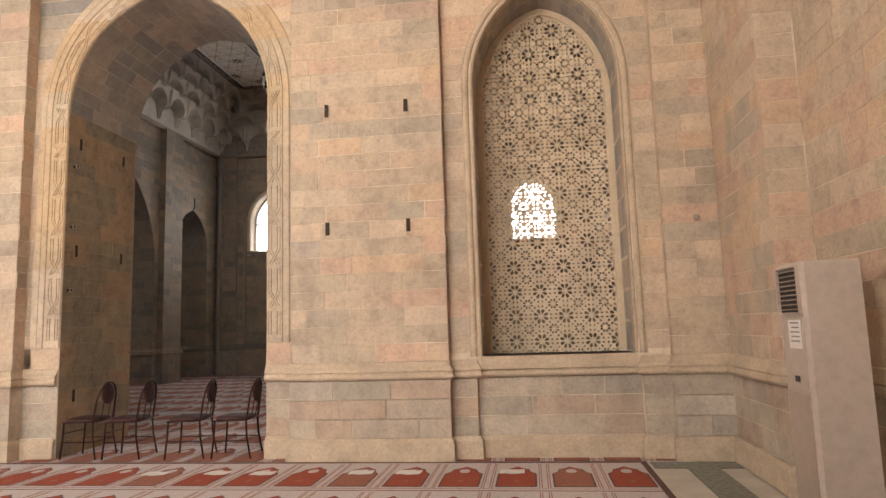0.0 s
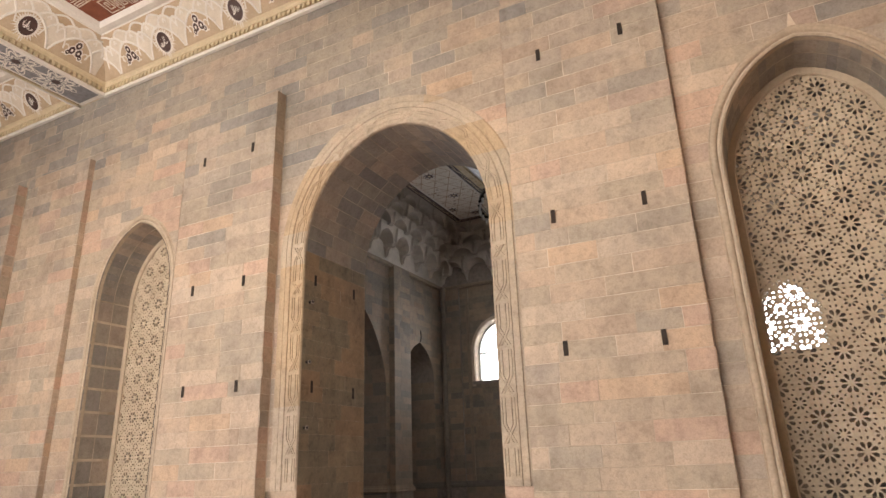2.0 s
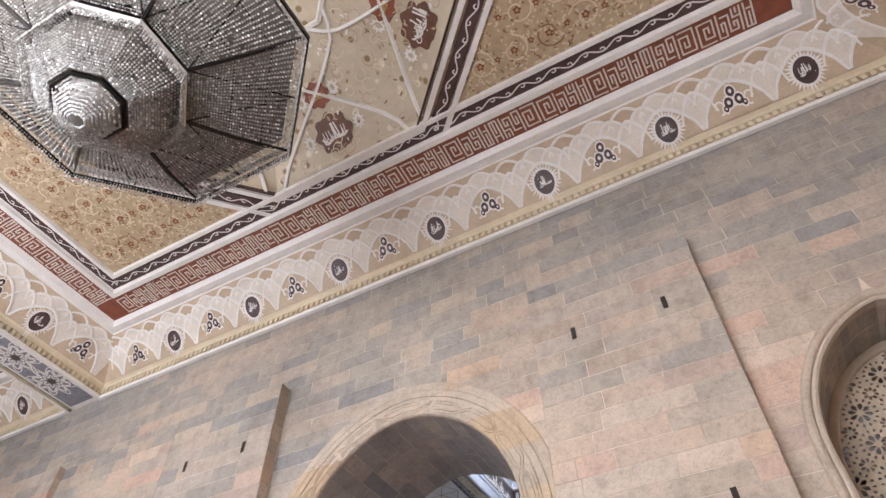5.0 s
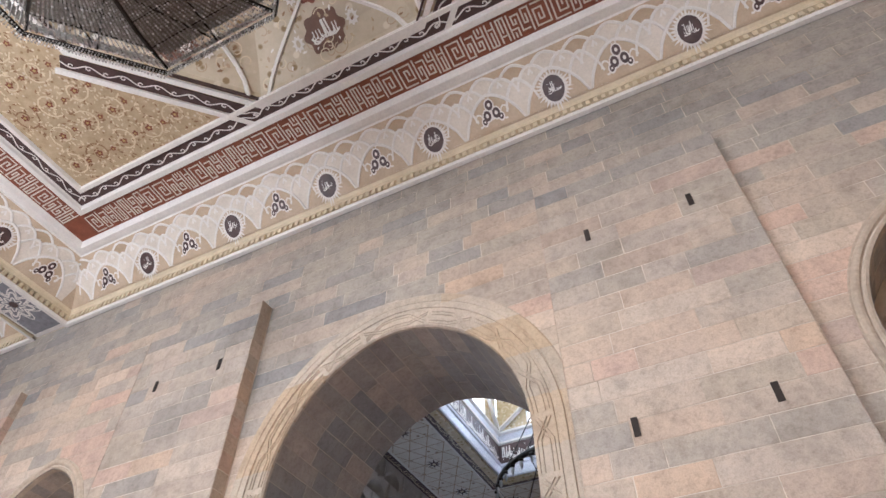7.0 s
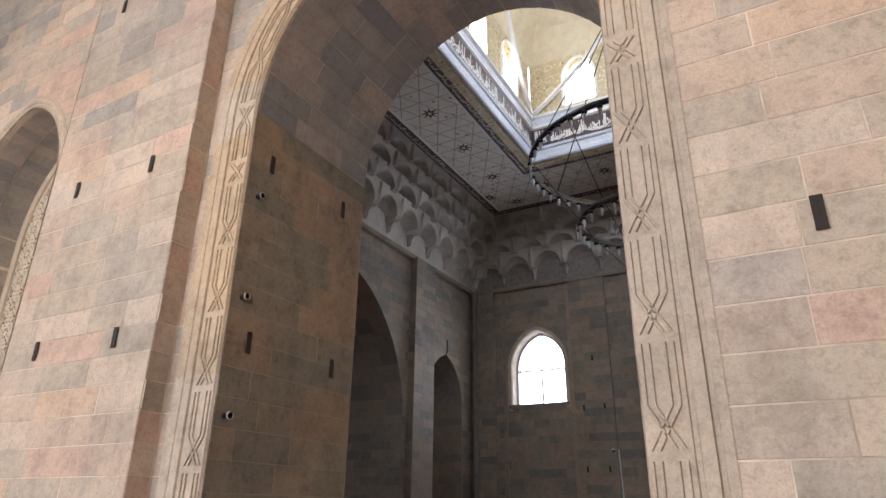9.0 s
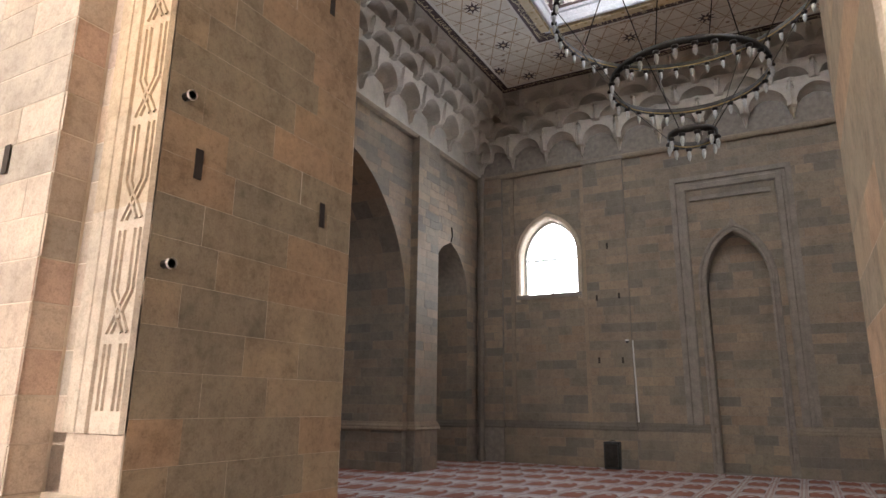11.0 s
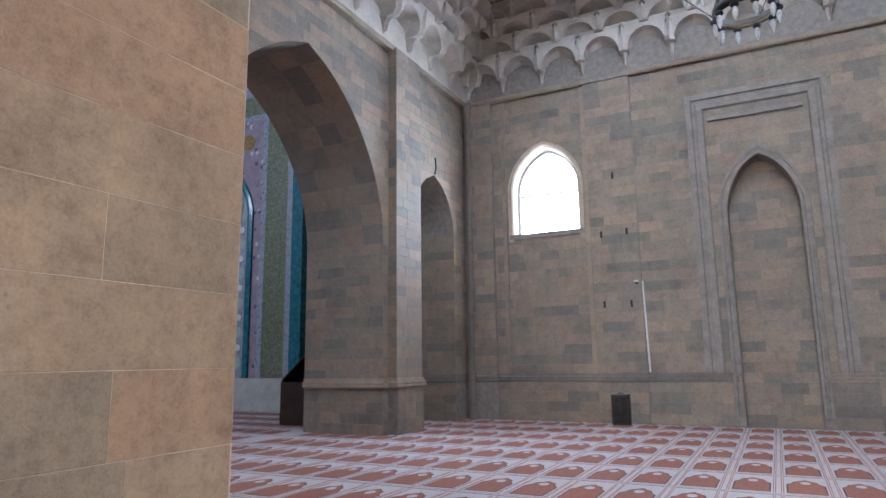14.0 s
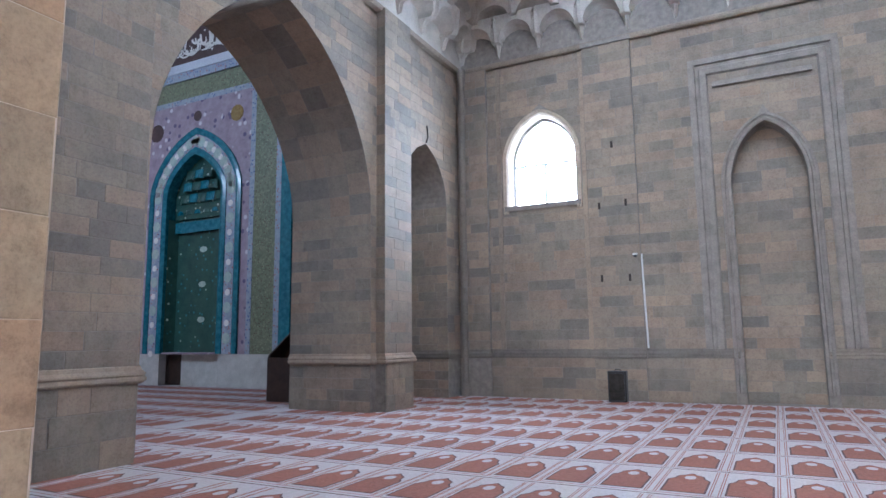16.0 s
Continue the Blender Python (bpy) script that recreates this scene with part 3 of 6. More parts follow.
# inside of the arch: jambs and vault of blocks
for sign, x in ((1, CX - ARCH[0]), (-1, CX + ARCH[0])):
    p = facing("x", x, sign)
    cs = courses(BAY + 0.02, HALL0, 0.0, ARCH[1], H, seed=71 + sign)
    # brown jamb blocks with the passage's shade put into their colour
    lay(cs, p, wall_front, "shaded_brown_stone", joint=0.0016, proud=0.0012)
vault = [q for q in arch_path(CX, *ARCH, ARCH[1], n=12)][1:-1]
rnd = random.Random(8)
vq = Mesh()
for i in range(len(vault) - 1):
    a, b = Vector((vault[i][0], 0, vault[i][1])), Vector((vault[i + 1][0], 0, vault[i + 1][1]))
    nrm = Vector((CX, 0, ARCH[1] - 0.4)) - (a + b) / 2
    nrm = nrm.normalized() * 0.008
    y = BAY + 0.03
    while y < HALL0 - 0.05:
        y2 = min(y + rnd.uniform(0.35, 0.6), HALL0)
        if HALL0 - y2 < 0.2:
            y2 = HALL0
        e = (b - a).normalized() * 0.004
        vq.face([a + e + nrm + Vector((0, y + 0.004, 0)), b - e + nrm + Vector((0, y + 0.004, 0)), b - e + nrm + Vector((0, y2 - 0.004, 0)), a + e + nrm + Vector((0, y2 - 0.004, 0))], "grey_stone")
        y = y2
vq.make("vault_blocks", wall_front, kind="stuff")

# small holes (dark plates for their shade) and iron stubs in the jamb
for y, z in ((7.46, 3.96), (7.45, 2.55), (8.35, 3.96), (8.36, 2.54), (7.50, 0.72)):
    hm = Mesh()
    hm.box(CX - ARCH[0] + 0.009, CX - ARCH[0] + 0.013, y - 0.022, y + 0.022, z - 0.075, z + 0.075, "hole_shade")
    hm.make("putlog_hole", wall_front)
for y, z in ((7.36, 3.64), (7.34, 2.85), (7.33, 2.04)):
    hm = Mesh()
    hm.tube([(CX - ARCH[0], y, z), (CX - ARCH[0] + 0.05, y, z), (CX - ARCH[0] + 0.055, y, z)], 0.02, "iron", 8)
    hm.tube([(CX - ARCH[0] + 0.045, y, z), (CX - ARCH[0] + 0.06, y, z)], 0.027, "appliance", 8)
    hm.make("pipe_stub", label="short rusty iron pipe stub in the stone jamb", category="pipe", group="pipe stubs")

# ---- lattice windows ----
def teardrop(cx, cy, a, r0, r1, w):
    ca, sa = math.cos(a), math.sin(a)
    pts = [(r0, 0), (r0 + (r1 - r0) * 0.55, -w), (r1 - w * 0.35, -w * 0.75), (r1, 0), (r1 - w * 0.35, w * 0.75), (r0 + (r1 - r0) * 0.55, w)]
    return [(cx + ca * x - sa * y, cy + sa * x + ca * y) for x, y in pts]


PER = 0.298
cell_holes = []
hp = PER / 2
for i in range(8):     # a large eight-petalled flower in the middle of the cell
    cell_holes.append(teardrop(0, 0, math.pi * (2 * i + 1) / 8, 0.025, 0.092, 0.0195))
for i in range(16):      # small holes round it
    a = math.pi * (2 * i + 1) / 16
    cell_holes.append(teardrop(0, 0, a, 0.104, 0.136, 0.0105))
for sx in (-1, 1):      # quarter rosettes near the corners
    for sy in (-1, 1):
        for a, r0, r1, w in ((22.5, 0.022, 0.062, 0.0125), (67.5, 0.022, 0.062, 0.0125)):
            ang = radians(a)
            cell_holes.append(teardrop(sx * hp, sy * hp, math.atan2(-sy * math.sin(ang), -sx * math.cos(ang)), r0, r1, w))
cell = Mesh()
plate(cell, [(-hp, -hp), (hp, -hp), (hp, hp), (-hp, hp)], cell_holes, 0, 0.022, lambda u, v, d: Vector((u, d, v)), "lattice_stone")


def lattice_window(c):
    top = holder("lattice_window", "pierced stone lattice window carved with star flowers", "lattice window", at=(c, 7.78, SILL))
    pm = Mesh()
    pm.mats = ["lattice_stone"]
    for i in range(-3, 3):
        for j in range(15):
            n = len(pm.v)
            ox, oz = (i + 0.5) * PER, (j + 0.5) * PER - 0.02
            pm.v.extend((x + ox, y, z + oz) for x, y, z in cell.v)
            pm.f.extend(tuple(n + k for k in f) for f in cell.f)
            pm.k.extend([0] * len(cell.f))
    pm.make("panel", top)
    fm = Mesh()
    out = arch_path(0, LAT[0], LAT[1] - SILL, LAT[2], 0, 0.12)
    sweep(fm, out, ((0.02, 0.03), (-0.075, 0.03), (-0.085, 0.02), (-0.085, -0.06)), lambda u, v, d: Vector((u, -d, v)), "lattice_stone")
    fm.make("frame", top)
    sm = Mesh()
    sm.box(-LAT[0], LAT[0], -0.64, 0.05, -0.14, 0.0, "carved_stone")
    sm.make("sill", top)
    mm = Mesh()
    lpl = lambda u, v, d: Vector((u, LBAY - 7.78 + 0.012 - d, v))
    sweep(mm, out, ((-0.01, -0.06), (-0.005, 0.0), (0.015, 0.012), (0.03, 0.0), (0.04, -0.004), (0.055, 0.022), (0.075, 0.03), (0.095, 0.024), (0.11, 0.006), (0.125, 0.012), (0.13, -0.01)), lpl, "carved_stone")
    mm.make("moulding", top)
    return top


for c, _, _ in LATS:
    lattice_window(c)

# reveals of the lattice openings
for c, _, _ in LATS:
    rv = Mesh()
    out = arch_path(c, LAT[0] - 0.006, LAT[1], LAT[2] - 0.006, SILL, 0.12)
    for y0, y1 in ((LBAY, 7.46), (7.47, 7.78), (7.83, 8.25), (8.26, HALL0)):
        for i in range(len(out) - 1):
            (u0, v0), (u1, v1) = out[i], out[i + 1]
            n = max(1, round(Vector((u1 - u0, v1 - v0)).length / 0.345))
            for j in range(n):
                a = Vector((u0, 0, v0)).lerp(Vector((u1, 0, v1)), j / n + 0.006)
                b = Vector((u0, 0, v0)).lerp(Vector((u1, 0, v1)), (j + 1) / n - 0.006)
                rv.face([a + Vector((0, y0, 0)), b + Vector((0, y0, 0)), b + Vector((0, y1, 0)), a + Vector((0, y1, 0))], "grey_stone")
    rv.make("reveal_blocks", wall_front, kind="stuff")

# ---- right wall of the front hall ----
rw = Mesh()
rw.box(2.03 + 0.012, 2.75, 5.62, PIER + 0.02, -0.3, 10.6, "mortar")
rw.box(2.35 + 0.012, 2.75, -2.2, 5.62, -0.3, 10.6, "mortar")
wall_right = rw.make("wall_right", label="sandstone block side wall of the front hall", category="wall", kind="structure")
lay(courses(5.62, PIER, 1.07, TOP, H, (), 0.3, 0.6, seed=81), facing("x", 2.042, -1), wall_right, "warm_stone")
lay(courses(2.03, 2.35, 1.07, TOP, H, seed=82), facing("y", 5.62, -1), wall_right, "warm_stone")
lay(courses(1.6, 5.62, 1.07, TOP, H, seed=83), facing("x", 2.362, -1), wall_right, "warm_stone", single=False)
lay(courses(-1.6, 1.6, 1.05, TOP, 0.5, seed=84), facing("x", 2.362, -1), wall_right, "warm_stone", single=False)
lay(courses(5.62, PIER, 0.24, 0.87, 0.21, seed=85), facing("x", 2.042, -1), wall_right, "pale_stone")
lay(courses(1.6, 5.62, 0.24, 0.87, 0.21, seed=86), facing("x", 2.362, -1), wall_right, "pale_stone")

# ---- closing walls of the front hall, with its tall windows behind the walker ----
bw = Mesh()
plate(bw, [(-18, -0.3), (2.75, -0.3), (2.75, 10.6), (-18, 10.6)], [arch_path(wx, 1.35, 5.0, 1.2, 0.9, 0.1) for wx in (-10.6, -6.6, -2.6)], -2.2, -1.6, front, "plain_wall")
bw.make("wall_back", label="plain sandstone wall with tall arched windows", category="wall", kind="structure")
lw = Mesh()
lw.box(-18.4, -17.9, -2.2, HALL0, -0.3, 10.6, "plain_wall")
lw.make("wall_left", label="plain sandstone end wall of the front hall", category="wall", kind="structure")

# ---- front hall ceiling ----
roof = Mesh()
roof.box(-18.4, 2.75, -2.2, HALL0, 10.62, 10.9, "plaster_white")
roof.make("roof_front", label="flat roof slab over the front hall", category="roof", kind="structure")

# ---- front hall ceiling: cornice, cove, friezes, coffers ----
# profile, outwards from the wall line and upwards
CORN = ((0.0, 8.22), (0.06, 8.22), (0.07, 8.27), (0.035, 8.28), (0.035, 8.36), (0.09, 8.37), (0.10, 8.42), (0.13, 8.45), (0.22, 8.56), (0.36, 8.70), (0.53, 8.85), (0.66, 8.92), (0.68, 8.94), (0.72, 8.93), (0.80, 8.93), (0.83, 8.97), (0.86, 9.0), (1.24, 9.03), (1.25, 9.0), (1.33, 9.0), (1.34, 9.05), (1.36, 9.06), (1.53, 9.07), (1.54, 9.04), (1.60, 9.04), (1.61, 9.10))
CMAT = ("plaster_white", "plaster_white", "plaster_cream", "cove_beige", "plaster_cream", "plaster_cream", "plaster_cream") + ("cove_beige",) * 4 + ("plaster_white",) * 5 + ("frieze_red",) + ("plaster_white",) * 4 + ("frieze_dark",) + ("plaster_white",) * 3
ROOM = (-10.62, 2.03, -1.6, BAY)
ROOM2 = (-17.9, -11.32, -1.6, BAY)
surface("frame_stone", (0.225, 0.195, 0.16), (0.315, 0.27, 0.225), 5, 0.85, relief=0.4, stains=0.5)
ceil = Mesh()
for x0, x1, y0, y1 in (ROOM, ROOM2):
    run(ceil, [(x0, y0), (x0, y1), (x1, y1), (x1, y0)], CORN, None, True, CMAT)
ceil.box(-11.32, -10.62, -1.6, BAY, 8.28, 10.6, "plaster_white")


def polygon(mesh, pts, z, mat):
    mesh.face([(x, y, z) for x, y in pts], mat)


def strip(mesh, pts, w, z0, z1, mat, closed=False):
    """A raised flat band along a line on the ceiling, hanging from z1 to z0."""
    path = list(pts) + ([pts[0]] if closed else [])
    lines = [[(p[0], p[1], z) for p in offset(path, s)] for s, z in ((-w / 2, z1), (-w / 2, z0), (w / 2, z0), (w / 2, z1))]
    mesh.grid([list(r) for r in zip(*lines)], mat)


OC = (-4.6, 2.8)
AP = 2.86
RO = AP / math.cos(math.pi / 8)
octa = [(OC[0] + RO * math.cos(math.pi / 8 + math.pi / 4 * i), OC[1] + RO * math.sin(math.pi / 8 + math.pi / 4 * i)) for i in range(8)]
rect = [(ROOM[0] + 1.61, ROOM[2] + 1.61), (ROOM[1] - 1.61, ROOM[2] + 1.61), (ROOM[1] - 1.61, ROOM[3] - 1.61), (ROOM[0] + 1.61, ROOM[3] - 1.61)]
lo_y = min(p[1] for p in octa)
rect[0] = (rect[0][0], min(rect[0][1], lo_y - 0.02))
rect[1] = (rect[1][0], rect[0][1])
rect = [(x, max(y, OC[1] + AP + 0.02) if y > OC[1] else y) for x, y in rect]
plate(ceil, [(ROOM[0] + 1.3, rect[0][1] - 0.3), (ROOM[1] - 1.3, rect[0][1] - 0.3), (ROOM[1] - 1.3, rect[2][1] + 0.3), (ROOM[0] + 1.3, rect[2][1] + 0.3)], [octa], 9.10, 9.13, lambda u, v, d: Vector((u, v, d)), "painted_gold", False)
polygon(ceil, [(ROOM2[0] + 1.6, ROOM2[2] + 1.6), (ROOM2[1] - 1.6, ROOM2[2] + 1.6), (ROOM2[1] - 1.6, ROOM2[3] - 1.6), (ROOM2[0] + 1.6, ROOM2[3] - 1.6)], 9.10, "painted_gold")
# octagonal shallow dome
tiers = ((1.0, 9.10), (0.985, 9.2), (0.90, 9.42), (0.75, 9.68), (0.55, 9.92), (0.3, 10.08), (0.02, 10.14))
ceil.grid([[(OC[0] + (p[0] - OC[0]) * k, OC[1] + (p[1] - OC[1]) * k, z) for p in octa] for k, z in tiers], "painted_cream", True)
big = [(OC[0] + (p[0] - OC[0]) * 1.02, OC[1] + (p[1] - OC[1]) * 1.02) for p in octa]
strip(ceil, big, 0.07, 9.055, 9.12, "plaster_white", True)
inn = [(OC[0] + (p[0] - OC[0]) * 0.992, OC[1] + (p[1] - OC[1]) * 0.992) for p in octa]
strip(ceil, inn, 0.022, 9.06, 9.12, "frieze_dark", True)
out1 = [(OC[0] + (p[0] - OC[0]) * 1.075, OC[1] + (p[1] - OC[1]) * 1.075) for p in octa]
for i in (0, 2, 4, 6):     # dark bands along the slanting sides
    strip(ceil, [out1[i], out1[(i + 1) % 8]], 0.17, 9.07, 9.11, "frieze_dark")
    o2 = [(OC[0] + (p[0] - OC[0]) * 1.125, OC[1] + (p[1] - OC[1]) * 1.125) for p in (octa[i], octa[(i + 1) % 8])]
    strip(ceil, o2, 0.07, 9.055, 9.12, "plaster_white")
# ribs of the dome
def dome_point(k, s):
    """s: along the octagon in corners; k: 1 at the rim, 0 in the middle."""
    i, f = int(math.floor(s)) % 8, s - math.floor(s)
    p = Vector(octa[i]).lerp(Vector(octa[(i + 1) % 8]), f)
    for (k0, z0), (k1, z1) in zip(tiers, tiers[1:]):
        if k >= k1:
            z = z0 + (z1 - z0) * (k0 - k) / (k0 - k1)
            break
    return Vector((OC[0] + (p.x - OC[0]) * k, OC[1] + (p.y - OC[1]) * k, z - 0.015))


for i in range(8):
    for side in (1, -1):
        ceil.tube([dome_point(1.0 - 0.55 * f, i + side * (0.06 + 1.15 * f ** 1.5)) for f in [j / 12 for j in range(13)]], 0.032, "plaster_white", 5)
for i in range(8):
    ceil.tube([dome_point(0.45, i + j / 4) for j in range(5)], 0.04, "plaster_white", 5)
ceiling_front = ceil.make("ceiling_front", label="painted gold coffered ceiling with red script frieze and cream cove", category="ceiling", kind="structure")

# ---- domed hall: walls ----
AC_Y, AHW, ASP, ARI = 15.45, 2.42, 3.7, 3.15
NY, NHW = 20.05, 0.98
lw = Mesh()
side = lambda u, v, d: Vector((d, u, v))
plate(lw, [(HALL0 - 0.6, -0.3), (HALL1 + 0.8, -0.3), (HALL1 + 0.8, CEIL), (HALL0 - 0.6, CEIL)], [arch_path(AC_Y, AHW, ASP, ARI, -0.1, 0.22), arch_path(NY, NHW, 4.4, 1.25, -0.1, 0.2)], -11.2, -13.1, side, "shaded_mortar")
lw.box(-12.3, -12.2, NY - 1.1, NY + 1.1, -0.2, 6, "grey_stone")
wall_hall_left = lw.make("wall_hall_left", label="grey sandstone wall with a wide pointed arch", category="wall", kind="structure")
lp = facing("x", -11.2, 1)
ops = [(AC_Y, lambda z: arch_half(z, AHW, ASP, ARI, 0.22)), (NY, lambda z: arch_half(z, NHW, 4.4, 1.25, 0.2))]
lay(courses(11.6, HALL1, 1.07, 7.85, H, ops, seed=101), lp, wall_hall_left, "shaded_stone", single=False)
lay(courses(HALL0, 11.6, 1.07, 7.85, H, (), seed=102), lp, wall_hall_left, "shaded_stone", single=False)
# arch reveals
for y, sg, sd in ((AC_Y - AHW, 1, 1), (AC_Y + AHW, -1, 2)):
    lay(courses(-13.1, -11.2, 0, ASP, H, seed=103 + sd), facing("y", y, sg), wall_hall_left, "shaded_stone", proud=0.006)
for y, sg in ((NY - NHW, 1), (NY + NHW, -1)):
    lay(courses(-12.2, -11.2, 0, 4.4, H, seed=106), facing("y", y, sg), wall_hall_left, "shaded_stone", proud=0.006)
av = Mesh()
ap = arch_path(AC_Y, AHW - 0.006, ASP, ARI - 0.006, ASP, 0.22, 10)[1:-1]
for i in range(len(ap) - 1):
    for j in range(4):
        xa, xb = -11.2 - j * 0.475 - 0.004, -11.2 - (j + 1) * 0.475 + 0.004
        a, b = Vector((0, *ap[i])), Vector((0, *ap[i + 1]))
        a, b = a.lerp(b, 0.01), a.lerp(b, 0.99)
        av.face([a + Vector((xa, 0, 0)), b + Vector((xa, 0, 0)), b + Vector((xb, 0, 0)), a + Vector((xb, 0, 0))], "shaded_stone")
av.make("vault_blocks", wall_hall_left, kind="stuff")
# side piers that stand proud, with blocks on three faces
LPIERS = ((18.05, NY - NHW - 0.02), (11.55, 12.85))
for k, (a, b) in enumerate(LPIERS):
    pm = Mesh()
    pm.box(-11.2, -11.0, a, b, -0.3, 7.9, "shaded_mortar")
    pier = pm.make("pier", label="grey sandstone pier beside the wide arch", category="pier", kind="structure", group="hall piers")
    lay(courses(a, b, 1.05, 7.9, H, seed=111 + k), facing("x", -11.0, 1), pier, "shaded_stone")
    lay(courses(a, b, 0.0, 0.9, 0.32, seed=113 + k), facing("x", -10.97, 1), pier, "shaded_stone")
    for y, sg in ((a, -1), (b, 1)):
        lay(courses(-11.2, -11.0, 1.05, 7.9, H, seed=115 + k), facing("y", y, sg), pier, "shaded_stone", single=False)

# far wall
WIN = ((-9.1, 0.81), (0.24, 0.81))
fw = Mesh()
wh = [arch_path(c, w, 5.45, 1.05, 4.36, 0.15) for c, w in WIN]
niche = arch_path(-4.45, 0.68, 4.35, 1.2, 0.0, 0.2)
plate(fw, [(-28, -0.3), (2.9, -0.3), (2.9, CEIL + 2.5), (-28, CEIL + 2.5)], wh, HALL1 + 0.42, HALL1 + 0.58, front, "shaded_mortar")
plate(fw, [(-13.1, -0.3), (2.9, -0.3), (2.9, CEIL), (-13.1, CEIL)], wh + [niche], HALL1 + 0.012, HALL1 + 0.42, front, "shaded_mortar")
wall_far = fw.make("wall_far", label="grey sandstone qibla wall with arched windows and blind niche", category="wall", kind="structure")
fp = facing("y", HALL1 + 0.012, -1)
wo = [(c, lambda z, w=w: arch_half(z, w + 0.13, 5.45, 1.05 + 0.13, 0.15) if z > 4.3 else 0.0) for c, w in WIN]
no = [(-4.45, lambda z: arch_half(z, 0.68 + 0.18, 4.35, 1.38, 0.2))]
lay(courses(-11.0, 2.2, 1.05, 2.6, 0.215, no, 0.35, 0.9, seed=121), fp, wall_far, "shaded_stone")
lay(courses(-11.0, 2.2, 2.6, 4.36, 0.215, no, 0.35, 0.9, seed=122), fp, wall_far, "shaded_stone", single=False)
lay(courses(-11.0, 2.2, 4.36, 7.85, 0.215, no + wo, 0.35, 0.9, seed=126), fp, wall_far, "shaded_stone", single=False)
lay(courses(-11.0, 2.2, 0.0, 0.9, 0.225, no, 0.4, 1.0, seed=123), facing("y", HALL1 - 0.02, -1), wall_far, "shaded_stone", single=False)
lay(courses(-5.15, -3.75, 0.0, 5.7, 0.215, (), 0.35, 0.8, seed=124), facing("y", HALL1 + 0.42, -1), wall_far, "shaded_stone", single=False)
# pilasters, frames and mouldings of the far wall
for a, b, h in ((-8.02, -6.96, 7.84), (-1.86, -0.84, 7.84)):
    pl = Mesh()
    pl.box(a, b, HALL1 - 0.07, HALL1 + 0.02, 0, h, "shaded_mortar")
    pl.box(a - 0.03, b + 0.03, HALL1 - 0.10, HALL1 + 0.02, h, h + 0.10, "frame_stone")
    pl.make("pilaster", wall_far)
for a, b in ((-8.02, -6.96), (-1.86, -0.84)):
    lay(courses(a, b, 0.0, 7.84, 0.215, (), 0.3, 0.8, seed=125), facing("y", HALL1 - 0.07, -1), wall_far, "shaded_stone", single=False)
fm = Mesh()
flat = facing("y", HALL1, -1)
sweep(fm, [(-5.8 + 0.0, 1.06), (-5.8, 7.06), (-3.08, 7.06), (-3.08, 1.06)], ((0.0, -0.02), (0.0, 0.05), (-0.12, 0.06), (-0.14, 0.02), (-0.2, 0.02), (-0.22, 0.05), (-0.34, 0.04), (-0.37, 0.0), (-0.37, -0.03)), flat, "frame_stone")
fm.box(-5.35, -3.55, HALL1 - 0.055, HALL1 + 0.01, 6.42, 6.52, "frame_stone")
fm.make("niche_surround", wall_far)
fm = Mesh()
sweep(fm, arch_path(-4.45, 0.68, 4.35, 1.2, 0.2, 0.2), ((0.0, -0.03), (0.0, 0.03), (0.05, 0.045), (0.07, 0.02), (0.10, 0.02), (0.12, 0.05), (0.17, 0.04), (0.18, -0.02)), flat, "frame_stone")
fm.make("niche_moulding", wall_far)
for c, w in WIN:
    fm = Mesh()
    sweep(fm, arch_path(c, w, 5.45, 1.05, 4.2, 0.15), ((-0.008, -0.35), (-0.008, -0.02), (0.03, 0.035), (0.06, 0.04), (0.08, 0.01), (0.12, 0.03), (0.13, -0.02)), flat, "carved_stone")
    for e in (c - 1.02, c + 1.02):
        fm.box(e - 0.05, e + 0.05, HALL1 - 0.045, HALL1 + 0.01, 1.06, 7.8, "shaded_stone")
    fm.make("window_moulding", wall_far)
# flat strips beside the corner, and the corner shaft
ks = Mesh()
ks.box(-11.2, -10.42, HALL1 - 0.09, HALL1 + 0.02, 0, 7.84, "shaded_mortar")
ks.make("corner_strip", wall_far)
lay(courses(-11.2, -10.42, 1.06, 7.84, 0.215, (), 0.3, 0.6, seed=127), facing("y", HALL1 - 0.09, -1), wall_far, "shaded_stone", single=False)
cs = Mesh()
cs.revolve(((0.11, 0.0), (0.11, 0.25), (0.08, 0.32), (0.08, 0.4), (0.08, 7.5), (0.09, 7.55), (0.11, 7.75), (0.11, 7.9)), (-11.02, HALL1 - 0.20, 0), "shaded_stone", 14)
cs.make("corner_shaft", wall_far, True)

# right and near walls of the hall, plain
rw = Mesh()
rw.box(HX1, 2.9, HALL0, HALL1 + 0.9, -0.3, CEIL, "shaded_mortar")
wall_hall_right = rw.make("wall_hall_right", label="grey sandstone side wall of the domed hall", category="wall", kind="structure")
lay(courses(HALL0, HALL1, 0.0, 7.85, 0.4, (), 0.6, 1.2, seed=131), facing("x", HX1, -1), wall_hall_right, "shaded_stone", single=False)
lay(courses(-11.0, 2.2, 5.9, 7.85, 0.4, (), 0.6, 1.2, seed=132), facing("y", HALL0, 1), wall_front, "shaded_stone", single=False)

